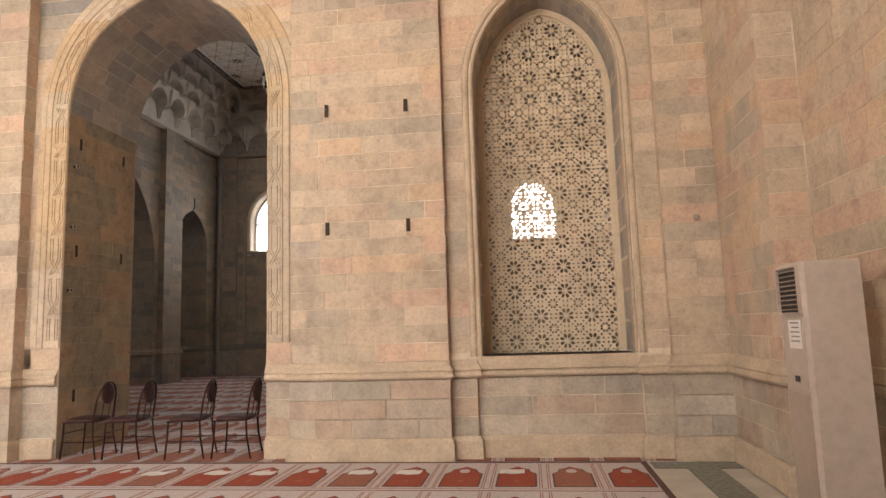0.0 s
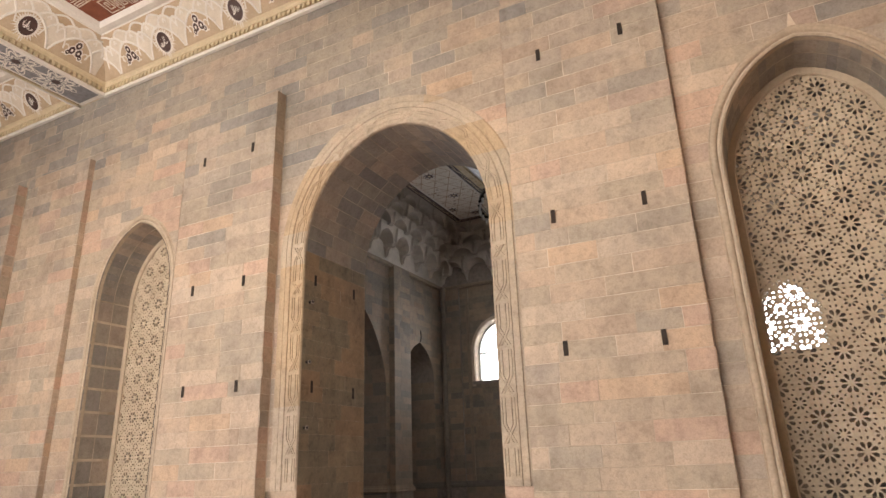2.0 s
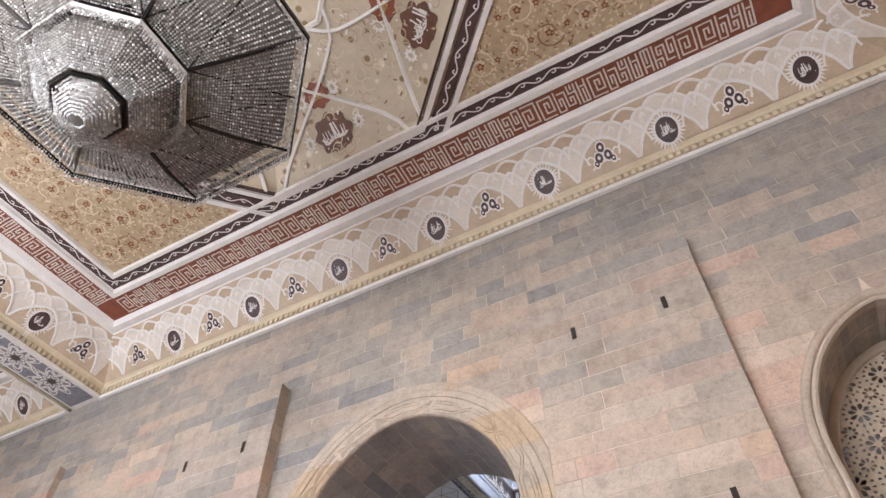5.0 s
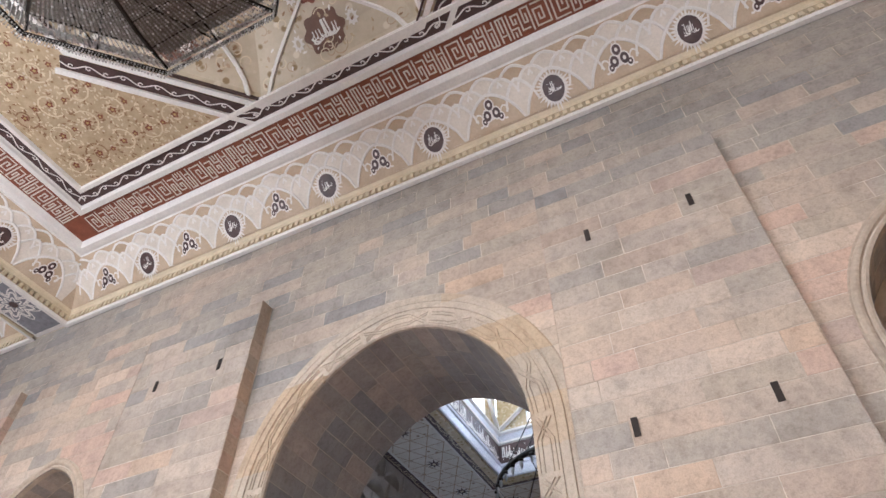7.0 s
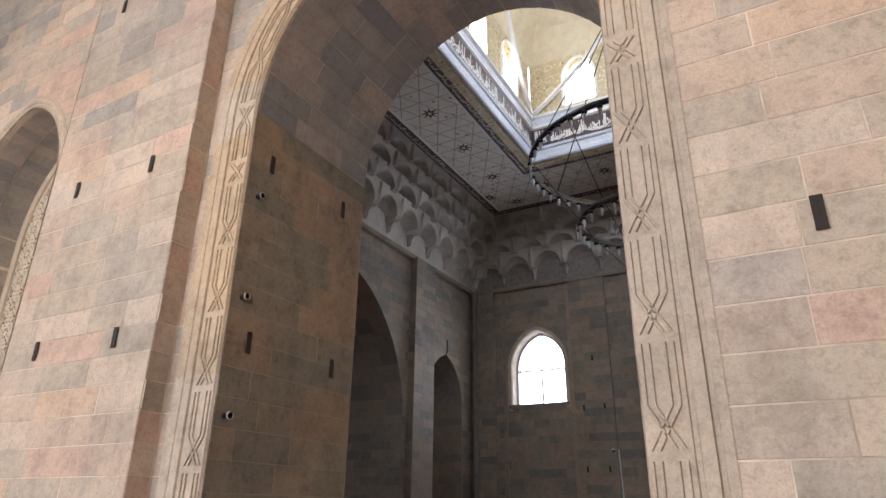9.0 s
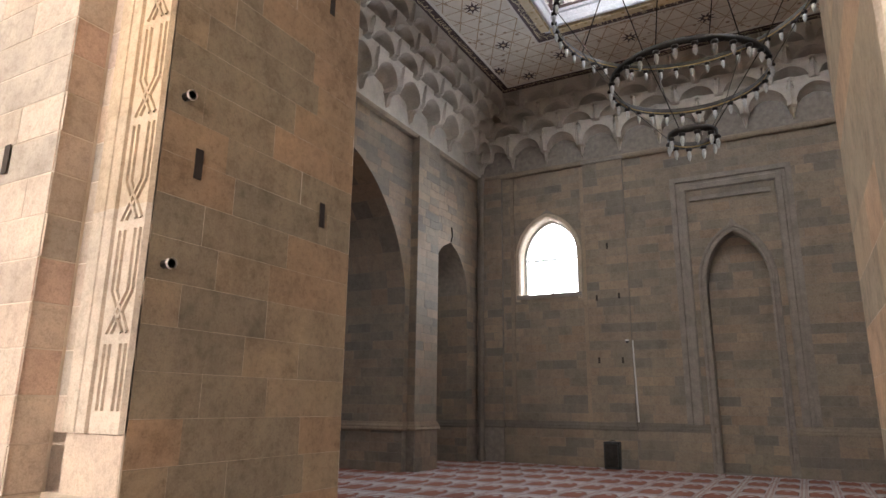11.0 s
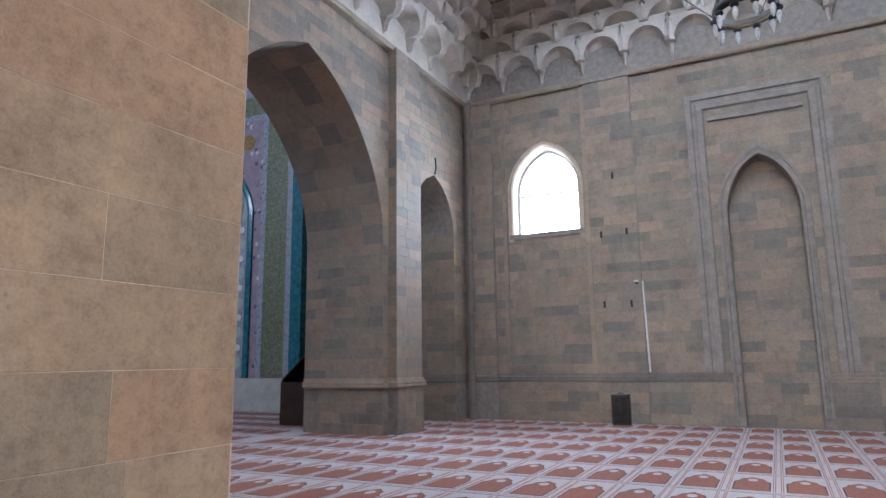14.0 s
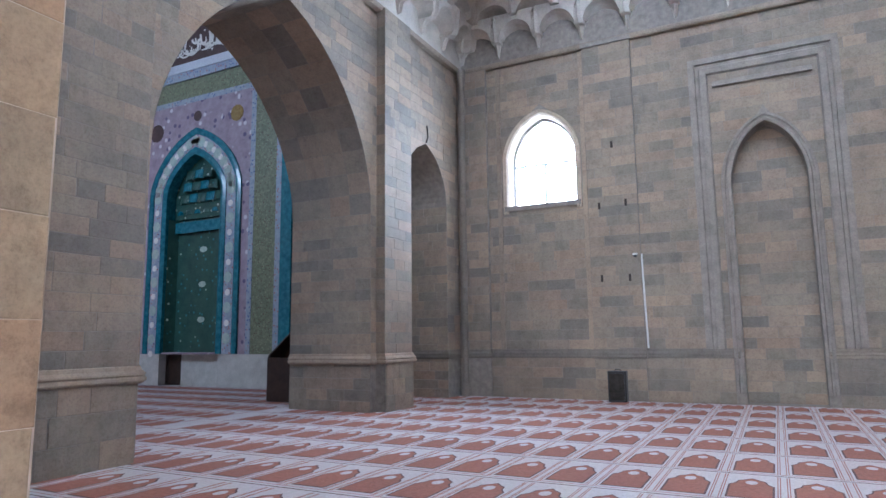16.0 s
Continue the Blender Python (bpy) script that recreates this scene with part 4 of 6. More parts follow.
# dado and string mouldings round the hall
HPROF = [(0.55 * o, z) for o, z in DPROF]
dm = Mesh()
dplan = [(-11.2, HALL0), (-11.2, 11.55), (-11.0, 11.55), (-11.0, 12.85), (-11.2, 12.85), (-11.2, AC_Y - AHW), (-13.1, AC_Y - AHW)]
run(dm, dplan, DPROF, "shaded_stone")
run(dm, [(-13.1, AC_Y + AHW), (-11.2, AC_Y + AHW), (-11.2, 18.05), (-11.0, 18.05), (-11.0, NY - NHW), (-12.2, NY - NHW)], DPROF, "shaded_stone")
run(dm, [(-12.2, NY + NHW), (-11.2, NY + NHW), (-11.2, HALL1 - 0.09), (-10.42, HALL1 - 0.09), (-10.42, HALL1), (-8.02, HALL1), (-8.02, HALL1 - 0.07), (-6.96, HALL1 - 0.07), (-6.96, HALL1), (-5.13, HALL1)], HPROF, "shaded_stone")
run(dm, [(-3.77, HALL1), (-1.86, HALL1), (-1.86, HALL1 - 0.07), (-0.84, HALL1 - 0.07), (-0.84, HALL1), (2.2, HALL1)], HPROF, "shaded_stone")
run(dm, [(-11.1, HALL0), (-11.1, HALL1 - 0.05), (2.2, HALL1 - 0.05), (2.2, HALL0)], ((-0.1, 7.84), (0.03, 7.84), (0.05, 7.88), (0.05, 7.93), (0.02, 7.97), (-0.1, 7.98)), "shaded_stone", True)
dm.make("hall_moulding", label="grey stone dado and string mouldings of the hall", category="moulding", kind="structure")

# ---- muqarnas cornice of the domed hall ----
STEP = 1.02
TIERS = ((8.47, 0.56, 0.0, 0.44), (8.97, 0.44, 0.26, 0.66), (9.36, 0.42, 0.46, 0.86), (9.74, 0.46, 0.68, 1.02))


def muqarnas_cell(w, h, p0, p1, drop):
    """One hollow cell: a sharp pointed hood over a recess, between faceted corbels that taper to hanging points."""
    ce = Mesh()
    front = lambda z: p0 + (p1 - p0) * (0.80 + 0.20 * max(0.0, min(1.0, z / h)))
    hw = 0.40 * w

    def rise(u):
        f = min(1.0, abs(u) / hw)
        return h * (0.06 + 0.56 * (1 - f ** 2.2) ** 0.6 + 0.08 * (1 - f))

    us = [hw * k / 6 for k in range(-6, 7)]
    # recess: two leaning faces that meet in a fold, then the underside of the hood
    back = lambda u: p0 - 0.03 - 0.10 * (p1 - p0) + 0.16 * (p1 - p0) * abs(u) / hw
    ce.grid([[(u * 0.96, back(u), -0.02) for u in us], [(u * 0.92, back(u), rise(u) * 0.55) for u in us],
             [(u * 0.95, p0 + 0.45 * (front(rise(u)) - p0), rise(u) * 0.88) for u in us], [(u, front(rise(u)), rise(u)) for u in us]], "muqarnas_stone")
    # face of the hood up to the tier above
    ce.grid([[(u, front(rise(u)), rise(u)) for u in us], [(u * 1.1, front(h * 0.86) + 0.01, h * 0.86) for u in us], [(u * w / 2 / hw, p1 + 0.03, h) for u in us], [(u * w / 2 / hw, p1 - 0.2, h) for u in us]], "muqarnas_stone")
    # corbels: half of one at each side, with a keeled front and a cut foot
    for sg in (-1, 1):
        foot = [(sg * w / 2, p0 - 0.05, -drop), (sg * w / 2, p0 + 0.02, -drop * 0.92), (sg * w / 2 * 0.965, p0, -drop * 0.86)]
        ce.face(foot, "muqarnas_stone")
        rows = []
        for f, k, e in ((-drop * 0.9, 0.955, 0.0), (-drop * 0.45, 0.90, 0.10), (-drop * 0.2, 0.86, 0.30), (-drop * 0.16, 0.80, 0.66), (h * 0.06, 0.80, 0.78), (h * 0.5, 0.84, 0.84), (h, 1.0, 1.0)):
            keel = p0 + (p1 - p0) * min(1.0, e + 0.14) + 0.02
            flat = p0 + (p1 - p0) * e
            rows.append([(sg * w / 2, keel, f), (sg * w / 2 * (0.5 + k / 2), flat + 0.02, f), (sg * w / 2 * k, flat, f), (sg * w / 2 * k * 0.99, p0 - 0.06, f)])
        ce.grid(rows, "muqarnas_stone")
    return ce


def muqarnas(wall_len, place, label, reach=1.0):
    top = holder("muqarnas_cornice", label, "cornice", "structure")
    for k, (z0, h, p0, p1) in enumerate(TIERS):
        n = int(round(wall_len / STEP)) + (k % 2)
        w = wall_len / int(round(wall_len / STEP))
        master = None
        for i in range(n):
            u = (i + (0.0 if k % 2 else 0.5)) * w
            m = place(u, z0)
            if master is None:
                master = muqarnas_cell(w, h, p0 * reach, p1 * reach, 0.40 if k == 0 else 0.12).make("muqarnas_cell", top)
                master.matrix_basis = m
            else:
                ob = new("muqarnas_cell", master.data)
                ob.parent = top
                ob.matrix_basis = m
    return top


muqarnas(HALL1 - HALL0, lambda u, z: Matrix.Translation((-11.1, HALL0 + u, z)) @ Matrix.Rotation(-math.pi / 2, 4, "Z"), "tiered stone muqarnas cornice of hollow cells")
muqarnas(HX1 - HX0, lambda u, z: Matrix.Translation((HX0 + u, HALL1, z)) @ Matrix.Rotation(math.pi, 4, "Z"), "tiered stone muqarnas cornice with hanging points", 0.66)
mb = Mesh()
run(mb, [(-11.1, HALL0), (-11.1, HALL1), (2.22, HALL1), (2.22, HALL0)], ((-0.02, 7.9), (-0.02, 8.0), (-0.04, 8.55), (-0.05, 8.95), (0.12, 9.0), (0.14, 9.35), (0.26, 9.4), (0.28, 9.72), (0.4, 9.76), (0.42, CEIL)), "muqarnas_stone", True)
mb.make("cornice_backing", label="plain grey cove behind the muqarnas cells", category="cornice", kind="structure")

# ---- domed hall: ceiling, drum and dome ----
DR = 3.32
hc = Mesh()
sq = [(CX - DR, HY - DR), (CX + DR, HY - DR), (CX + DR, HY + DR), (CX - DR, HY + DR)]
plate(hc, [(-11.3, HALL0 - 0.1), (2.4, HALL0 - 0.1), (2.4, HALL1 + 0.1), (-11.3, HALL1 + 0.1)], [sq], CEIL, CEIL + 0.25, lambda u, v, d: Vector((u, v, d)), "painted_soffit")
SOFF = (CX - 5.62, CX + 5.62, HALL0 + 0.75, 21.06)   # inner edge of the cornice
for d, w, mt in ((0.12, 0.22, "frieze_dark"), (0.27, 0.05, "plaster_white")):
    strip(hc, [(SOFF[0] + d, SOFF[2] + d), (SOFF[1] - d, SOFF[2] + d), (SOFF[1] - d, SOFF[3] - d), (SOFF[0] + d, SOFF[3] - d)], w, CEIL - 0.02, CEIL + 0.01, mt, True)
for half, w, mt in ((3.62, 0.30, "frieze_dark"), (3.80, 0.03, "plaster_white"), (3.42, 0.14, "silver_relief")):
    strip(hc, [(CX - half, HY - half), (CX + half, HY - half), (CX + half, HY + half), (CX - half, HY + half)], w, CEIL - 0.02, CEIL + 0.01, mt, True)
for i in range(7):
    for ax in (0, 1):
        for sg in (-1, 1):
            p = (-5.22 + 1.74 * i, 4.6 * sg)
            x, y = (CX + p[0], HY + p[1]) if ax else (CX + p[1], HY + p[0])
            hc.face([(x + (0.24 if k % 2 else 0.09) * math.cos(math.pi / 8 * k), y + (0.24 if k % 2 else 0.09) * math.sin(math.pi / 8 * k), CEIL - 0.008) for k in range(16)], "frieze_dark")
            hc.face([(x + 0.05 * math.cos(math.pi / 4 * k), y + 0.05 * math.sin(math.pi / 4 * k), CEIL - 0.012) for k in range(8)], "plaster_cream")
for x0, x1, y0, y1 in ((SOFF[0] + 0.32, CX - 3.85, SOFF[2] + 0.32, SOFF[3] - 0.32), (CX + 3.85, SOFF[1] - 0.32, SOFF[2] + 0.32, SOFF[3] - 0.32),
                       (CX - 3.85, CX + 3.85, HY + 3.85, SOFF[3] - 0.32), (CX - 3.85, CX + 3.85, SOFF[2] + 0.32, HY - 3.85)):
    for ang in (0, 60, 120):
        d = Vector((math.cos(radians(ang)), math.sin(radians(ang))))
        nrm = Vector((-d.y, d.x))
        reach = [nrm.x * x + nrm.y * y for x in (x0, x1) for y in (y0, y1)]
        for k in range(math.ceil(min(reach) / 0.435), math.floor(max(reach) / 0.435) + 1):
            ts = []
            for lo, hi, c, o in ((x0, x1, d.x, nrm.x * k * 0.435), (y0, y1, d.y, nrm.y * k * 0.435)):
                ts.append((-99, 99) if abs(c) < 1e-6 else tuple(sorted(((lo - o) / c, (hi - o) / c))))
            a, e = max(p[0] for p in ts), min(p[1] for p in ts)
            if e - a > 0.15:
                p, q2 = nrm * (k * 0.435) + d * a, nrm * (k * 0.435) + d * e
                w2 = nrm * 0.013
                hc.face([(v.x, v.y, CEIL - 0.004 - ang * 0.00001) for v in (p - w2, q2 - w2, q2 + w2, p + w2)], "cove_tan")
hc.make("ceiling_hall", label="flat painted ceiling with dark script borders and star bosses", category="ceiling", kind="structure")
dr = Mesh()
plan = [(CX - DR, HY - DR), (CX - DR, HY + DR), (CX + DR, HY + DR), (CX + DR, HY - DR)]
run(dr, plan, ((0.0, CEIL), (0.05, CEIL - 0.04), (0.08, CEIL), (0.08, CEIL + 0.1), (0.03, CEIL + 0.14), (0.03, CEIL + 0.3), (0.07, CEIL + 0.33), (0.07, CEIL + 0.4), (0.0, CEIL + 0.42), (0.0, CEIL + 1.0), (0.05, CEIL + 1.03), (0.05, CEIL + 1.09), (0.02, CEIL + 1.1), (0.02, CEIL + 1.3), (0.09, CEIL + 1.34), (0.09, CEIL + 1.4), (0.0, CEIL + 1.42)), None, True,
    ["silver_relief"] * 8 + ["frieze_dark"] + ["plaster_white"] * 3 + ["silver_relief"] + ["plaster_white"] * 3)
drum = dr.make("drum", label="square drum with white script on dark bands and silver mouldings", category="drum", kind="structure")
# upper drum walls with arched windows, and the vault over them
up = Mesh()
DZ = CEIL + 1.42
for ax, sg in (("x", -1), ("x", 1), ("y", -1), ("y", 1)):
    base = (CX if ax == "x" else HY) + sg * DR
    c0 = HY if ax == "x" else CX
    pl_ = facing(ax, base, sg)
    plate(up, [(c0 - DR, DZ - 1.5), (c0 + DR, DZ - 1.5), (c0 + DR, DZ + 3.4), (c0 - DR, DZ + 3.4)], [arch_path(c0 + o, 0.42, DZ + 0.95, 0.6, DZ + 0.12, 0.1, 6) for o in (-1.9, 0.0, 1.9)], 0.02, 0.22, pl_, "stucco_gold")
    for o in (-1.9, 0.0, 1.9):
        sweep(up, arch_path(c0 + o, 0.44, DZ + 0.95, 0.6, DZ + 0.1, 0.1, 6), ((0, -0.2), (0, 0.03), (0.05, 0.03), (0.05, -0.03)), facing(ax, base, -sg), "plaster_white")
shell = []
for k in range(9):
    a = math.pi / 2 * k / 8
    r, z = DR * (0.35 + 0.65 * math.cos(a)) if k < 8 else DR * 0.35, DZ + 1.7 + 2.3 * math.sin(a)
    row = []
    for j in range(32):
        th = 2 * math.pi * j / 32
        sqr = 1 / max(abs(math.cos(th)), abs(math.sin(th)))
        mixr = r * (sqr * (1 - k / 8) + 1.0 * (k / 8))
        row.append((CX + mixr * math.cos(th), HY + mixr * math.sin(th), z))
    shell.append(row)
up.grid(shell, "plaster_cream", True)
up.face([shell[-1][j] for j in range(32)], "plaster_cream")
for i in range(4):
    a = math.pi / 4 + math.pi / 2 * i
    for d in (-1, 1):
        pts = []
        for k in range(9):
            th = a + d * 0.75 * k / 8
            sqr = 1 / max(abs(math.cos(th)), abs(math.sin(th)))
            pts.append((CX + (DR - 0.05) * sqr * math.cos(th) * (1 - 0.02 * k), HY + (DR - 0.05) * sqr * math.sin(th) * (1 - 0.02 * k), DZ + 0.02 + 2.0 * math.sin(math.pi / 2 * k / 8)))
        up.tube(pts, 0.07, "plaster_white", 5)
up.make("dome_vault", drum)

# ---- mihrab hall beyond the wide arch ----
mh = Mesh()
mh.box(-28, -27.6, HALL0 - 2, HALL1 + 0.9, -0.3, 14, "plain_wall")
mh.box(-28, -13.1, HALL0 - 0.6, HALL0 - 0.1, -0.3, 14, "plain_wall")
mh.box(-13.1, -12.9, HALL0 - 0.6, HALL1 + 0.9, CEIL, 14, "plain_wall")
mh.box(-28, -12.9, HALL0 - 0.6, HALL1 + 0.9, 13.6, 14, "plaster_white")
mh.box(-28, -12.9, HALL1 + 0.42, HALL1 + 0.9, CEIL, 14, "plaster_white")
mh.make("wall_mihrab_hall", label="plain plastered walls of the mihrab hall", category="wall", kind="structure")

# ---- bright hazy sky beyond the windows ----
m, t, b = nodes_of("haze", 1.0)
b.inputs["Emission Color"].default_value = (0.93, 0.97, 1.0, 1)
b.inputs["Emission Strength"].default_value = 2.6
bd = Mesh()
bd.grid([[(-6 + 60 * math.cos(2 * math.pi * i / 32), 8 + 60 * math.sin(2 * math.pi * i / 32), z) for i in range(32)] for z in (-0.3, 200)], "haze", True)
bd.make("backdrop", label="bright white hazy sky outside the windows", category="sky", kind="structure")

# ---- carpets ----
CW, CL = 0.52, 1.15


NICHE = [(-0.17, 0.14), (0.17, 0.14), (0.17, 0.62), (0.122, 0.70), (0.105, 0.80), (0.05, 0.85), (0, 0.92), (-0.05, 0.85), (-0.105, 0.80), (-0.122, 0.70), (-0.17, 0.62)]
SHARED = {}


def motif(red):
    if red not in SHARED:
        q = Mesh()
        q.face([(x * 1.1, 0.52 + (y - 0.52) * 1.07, 0.0055) for x, y in NICHE], "carpet_dark")
        q.face([(x, y, 0.007) for x, y in NICHE], red)
        q.face([(0.055 * math.cos(2 * math.pi * k / 8), 0.73 + 0.085 * math.sin(2 * math.pi * k / 8), 0.0085) for k in range(8)], "carpet_ground")
        q.face([(0.03 * math.cos(2 * math.pi * k / 6), 0.32 + 0.05 * math.sin(2 * math.pi * k / 6), 0.0085) for k in range(6)], "carpet_rust")
        for e in (-0.235, -0.215, 0.21, 0.23):
            q.box(e - 0.004, e + 0.004, 0.08, 1.08, 0.004, 0.0055, "carpet_rust")
        SHARED[red] = q
    return SHARED[red]


def carpet(name, x0, x1, y0, y1, ox, oy, label, single):
    top = holder(name, label, "carpet")
    base = Mesh()
    base.box(x0, x1, y0, y1, -0.012, 0.004, "carpet_ground")
    base.make("woven_base", top)
    data, rest, count = {}, Mesh(), 0
    for j in range(math.floor((y0 - oy) / CL), math.ceil((y1 - oy) / CL)):
        yb = oy + j * CL
        if y0 < yb < y1:
            dark = Mesh()
            dark.box(x0 + 0.02, x1 - 0.02, yb - 0.025, yb - 0.008, 0.004, 0.0055, "carpet_dark")
            dark.box(x0 + 0.02, x1 - 0.02, yb + 0.05, yb + 0.058, 0.004, 0.0055, "carpet_rust")
            dark.make("border_line", top)
        for i in range(math.floor((x0 - ox) / CW), math.ceil((x1 - ox) / CW)):
            cx = ox + (i + 0.5) * CW
            if cx - CW / 2 < x0 - 0.01 or cx + CW / 2 > x1 + 0.01 or yb + 0.14 < y0 or yb + 0.95 > y1:
                continue
            red = "carpet_rust" if (y0 > 7 or (i + j) % 4 == 0) else "carpet_red"
            if single(cx, yb):
                if red not in data:
                    ob = motif(red).make("niche_motif", top, label="rust red woven prayer niche")
                    data[red] = ob.data
                else:
                    ob = new("niche_motif", data[red])
                    ob.parent = top
                ob.location = (cx, yb, 0)
            else:
                src = motif(red)
                for f, k in zip(src.f, src.k):
                    rest.face([(src.v[n][0] + cx, src.v[n][1] + yb, src.v[n][2]) for n in f], src.mats[k])
    if rest.f:
        rest.make("niche_motif", top, kind="stuff")
    return top


carpet("prayer_carpet", -15.9, 1.10, -1.5, 6.98, 0.06, 5.80, "red and cream prayer carpet woven with rows of niches", lambda x, y: y > 4.0 and x > -8)
carpet("prayer_carpet", -13.0, 2.1, 7.02, 21.66, -4.58, 8.05, "pale prayer carpet woven with rows of rust niches", lambda x, y: -11 < x < 0 and 9 < y < 21)
carpet("prayer_carpet", -27.4, -13.02, 8.8, 21.66, -4.58, 8.05, "pale prayer carpet woven with rows of rust niches", lambda x, y: False)
bo = Mesh()
bo.box(-15.9, 1.10, 6.93, 6.98, 0.004, 0.0058, "carpet_dark")
bo.box(1.04, 1.10, -1.5, 6.98, 0.004, 0.0062, "carpet_dark")
bo.make("carpet_edge", [o for o in bpy.data.objects if o.name == "prayer_carpet"][0])
fl = Mesh()
fl.box(1.14, 1.98, 6.72, 7.0, -0.012, -0.004, "mosaic_floor")
fl.box(1.45, 1.75, 2.0, 6.72, -0.012, -0.004, "mosaic_floor")
fl.make("floor_inlay", label="dark grey mosaic inlay strip in the marble floor", category="floor", kind="structure")


def cloth(x, y, turn):
    pm = Mesh()
    n = 5
    rows = []
    for j in range(n):
        rows.append([(-0.12 + 0.24 * i / (n - 1), -0.09 + 0.18 * j / (n - 1), 0.004 + 0.004 * math.sin(i * 2.1 + j * 1.3)) for i in range(n)])
    pm.grid(rows, "paper")
    ob = pm.make("prayer_cloth", label="small white cloth laid flat on the prayer carpet", category="cloth", group="prayer cloths")
    ob.matrix_world = pose(x, y, 0.007, 0, 0, turn)


for x, y, a in ((-1.76, 6.47, 2), (-1.27, 6.47, -3), (-0.25, 6.5, 1), (-2.78, 6.43, 3), (-3.28, 6.45, -2), (-3.95, 6.42, 2)):
    cloth(x, y, a)

# ---- stacking chairs in the arch ----
def chair():
    top = holder("chair", "dark red metal chair with round back and padded seat", "chair", group="chairs in the arch")
    fm = Mesh()
    for x in (-0.19, 0.19):
        fm.tube([(x * 1.05, -0.22, 0.0), (x, -0.20, 0.22), (x * 0.98, -0.19, 0.43)], 0.011, "chair_tube", 6)
        fm.tube([(x * 1.05, 0.24, 0.0), (x, 0.19, 0.25), (x * 0.97, 0.18, 0.45)], 0.011, "chair_tube", 6)
        fm.bar((x * 1.01, -0.205, 0.2), (x * 1.01, 0.20, 0.2), 0.007, "chair_tube")
    fm.bar((-0.19, -0.203, 0.3), (0.19, -0.203, 0.3), 0.007, "chair_tube")
    fm.bar((-0.19, 0.195, 0.2), (0.19, 0.195, 0.2), 0.007, "chair_tube")
    fm.tube([(-0.19, -0.2, 0.425), (0.19, -0.2, 0.425), (0.19, 0.19, 0.435), (-0.19, 0.19, 0.435)], 0.011, "chair_tube", 6, True)
    fm.make("leg_frame", top, True)
    bk = Mesh()
    arc = [(-0.185, 0.185, 0.43), (-0.18, 0.205, 0.58)]
    for i in range(11):
        a = math.pi * i / 10
        arc.append((-0.175 * math.cos(a), 0.215 + 0.045 * math.sin(a), 0.66 + 0.225 * math.sin(a)))
    arc += [(0.18, 0.205, 0.58), (0.185, 0.185, 0.43)]
    bk.tube(arc, 0.012, "chair_tube", 7)
    bk.bar((-0.06, 0.20, 0.45), (-0.065, 0.235, 0.66), 0.006, "chair_tube")
    bk.bar((0.06, 0.20, 0.45), (0.065, 0.235, 0.66), 0.006, "chair_tube")
    bk.make("back_frame", top, True)
    pad = Mesh()
    pts = [(0.105 * math.cos(a), 0.745 + 0.125 * math.sin(a)) for a in [2 * math.pi * i / 16 for i in range(16)]]
    pad.grid([[(x * k, 0.244 + d, 0.745 + (z - 0.745) * k) for x, z in pts] for k, d in ((0.4, -0.022), (0.95, -0.018), (1, 0.0), (0.95, 0.012), (0.4, 0.014))], "chair_pad", True)
    pad.face([(x * 0.4, 0.222, 0.745 + (z - 0.745) * 0.4) for x, z in pts], "chair_pad")
    pad.face([(x * 0.4, 0.258, 0.745 + (z - 0.745) * 0.4) for x, z in reversed(pts)], "chair_pad")
    pad.make("backrest", top, True)
    st = Mesh()
    out = [(0.2 * math.copysign(abs(math.cos(a)) ** 0.5, math.cos(a)), -0.005 + 0.205 * math.copysign(abs(math.sin(a)) ** 0.5, math.sin(a))) for a in [2 * math.pi * i / 24 for i in range(24)]]
    st.grid([[(x * k, y * k, z) for x, y in out] for k, z in ((0.2, 0.432), (0.97, 0.432), (1, 0.445), (0.97, 0.462), (0.8, 0.474), (0.2, 0.478))], "chair_pad", True)
    st.face([(x * 0.2, y * 0.2, 0.478) for x, y in out], "chair_pad")
    st.make("seat", top, True)
    return top


first = chair()
turns = ((-5.40, 7.33, 90), (-4.86, 7.33, 87), (-4.08, 7.34, 84), (-3.51, 7.36, 86))
first.matrix_world = pose(turns[0][0], turns[0][1], 0.008, 0, 0, -turns[0][2])
for x, y, a in turns[1:]:
    copy_thing(first, pose(x, y, 0.008, 0, 0, -a))

# ---- floor-standing air conditioner ----
ac = holder("air_conditioner", "tall beige floor-standing air conditioner beside the stone wall", "air conditioner", at=(1.94, 4.62, 0))
bx = Mesh()
prof = [(-0.17, -0.21), (0.17, -0.21), (0.17, 0.21), (-0.17, 0.21), (-0.19, 0.18), (-0.19, -0.18)]
bx.grid([[(x * k, y * k, z) for x, y in prof] for k, z in ((0.98, -0.012), (1, 0.02), (1, 1.775), (0.975, 1.79))], "appliance", True)
bx.face([(x * 0.975, y * 0.975, 1.79) for x, y in prof], "appliance")
bx.make("body", ac)
fr = Mesh()
fr.box(-0.197, -0.19, -0.175, 0.175, 0.95, 1.42, "appliance")
fr.box(-0.197, -0.19, -0.175, 0.175, 0.08, 0.93, "appliance_front")
fr.make("front_panel", ac)
gr = Mesh()
gr.box(-0.193, -0.188, -0.17, 0.17, 1.46, 1.75, "black_plastic")
grille = gr.make("grille", ac, label="dark outlet grille")
for i in range(9):
    lv = Mesh()
    z = 1.475 + i * 0.032
    lv.box(-0.213, -0.193, -0.165, 0.165, z, z + 0.007, "appliance_front", Matrix.Translation((0, 0, 0)))
    lv.make("louvre", grille)
gf = Mesh()
for y in (-0.176, 0.168):
    gf.box(-0.215, -0.189, y, y + 0.01, 1.45, 1.765, "appliance")
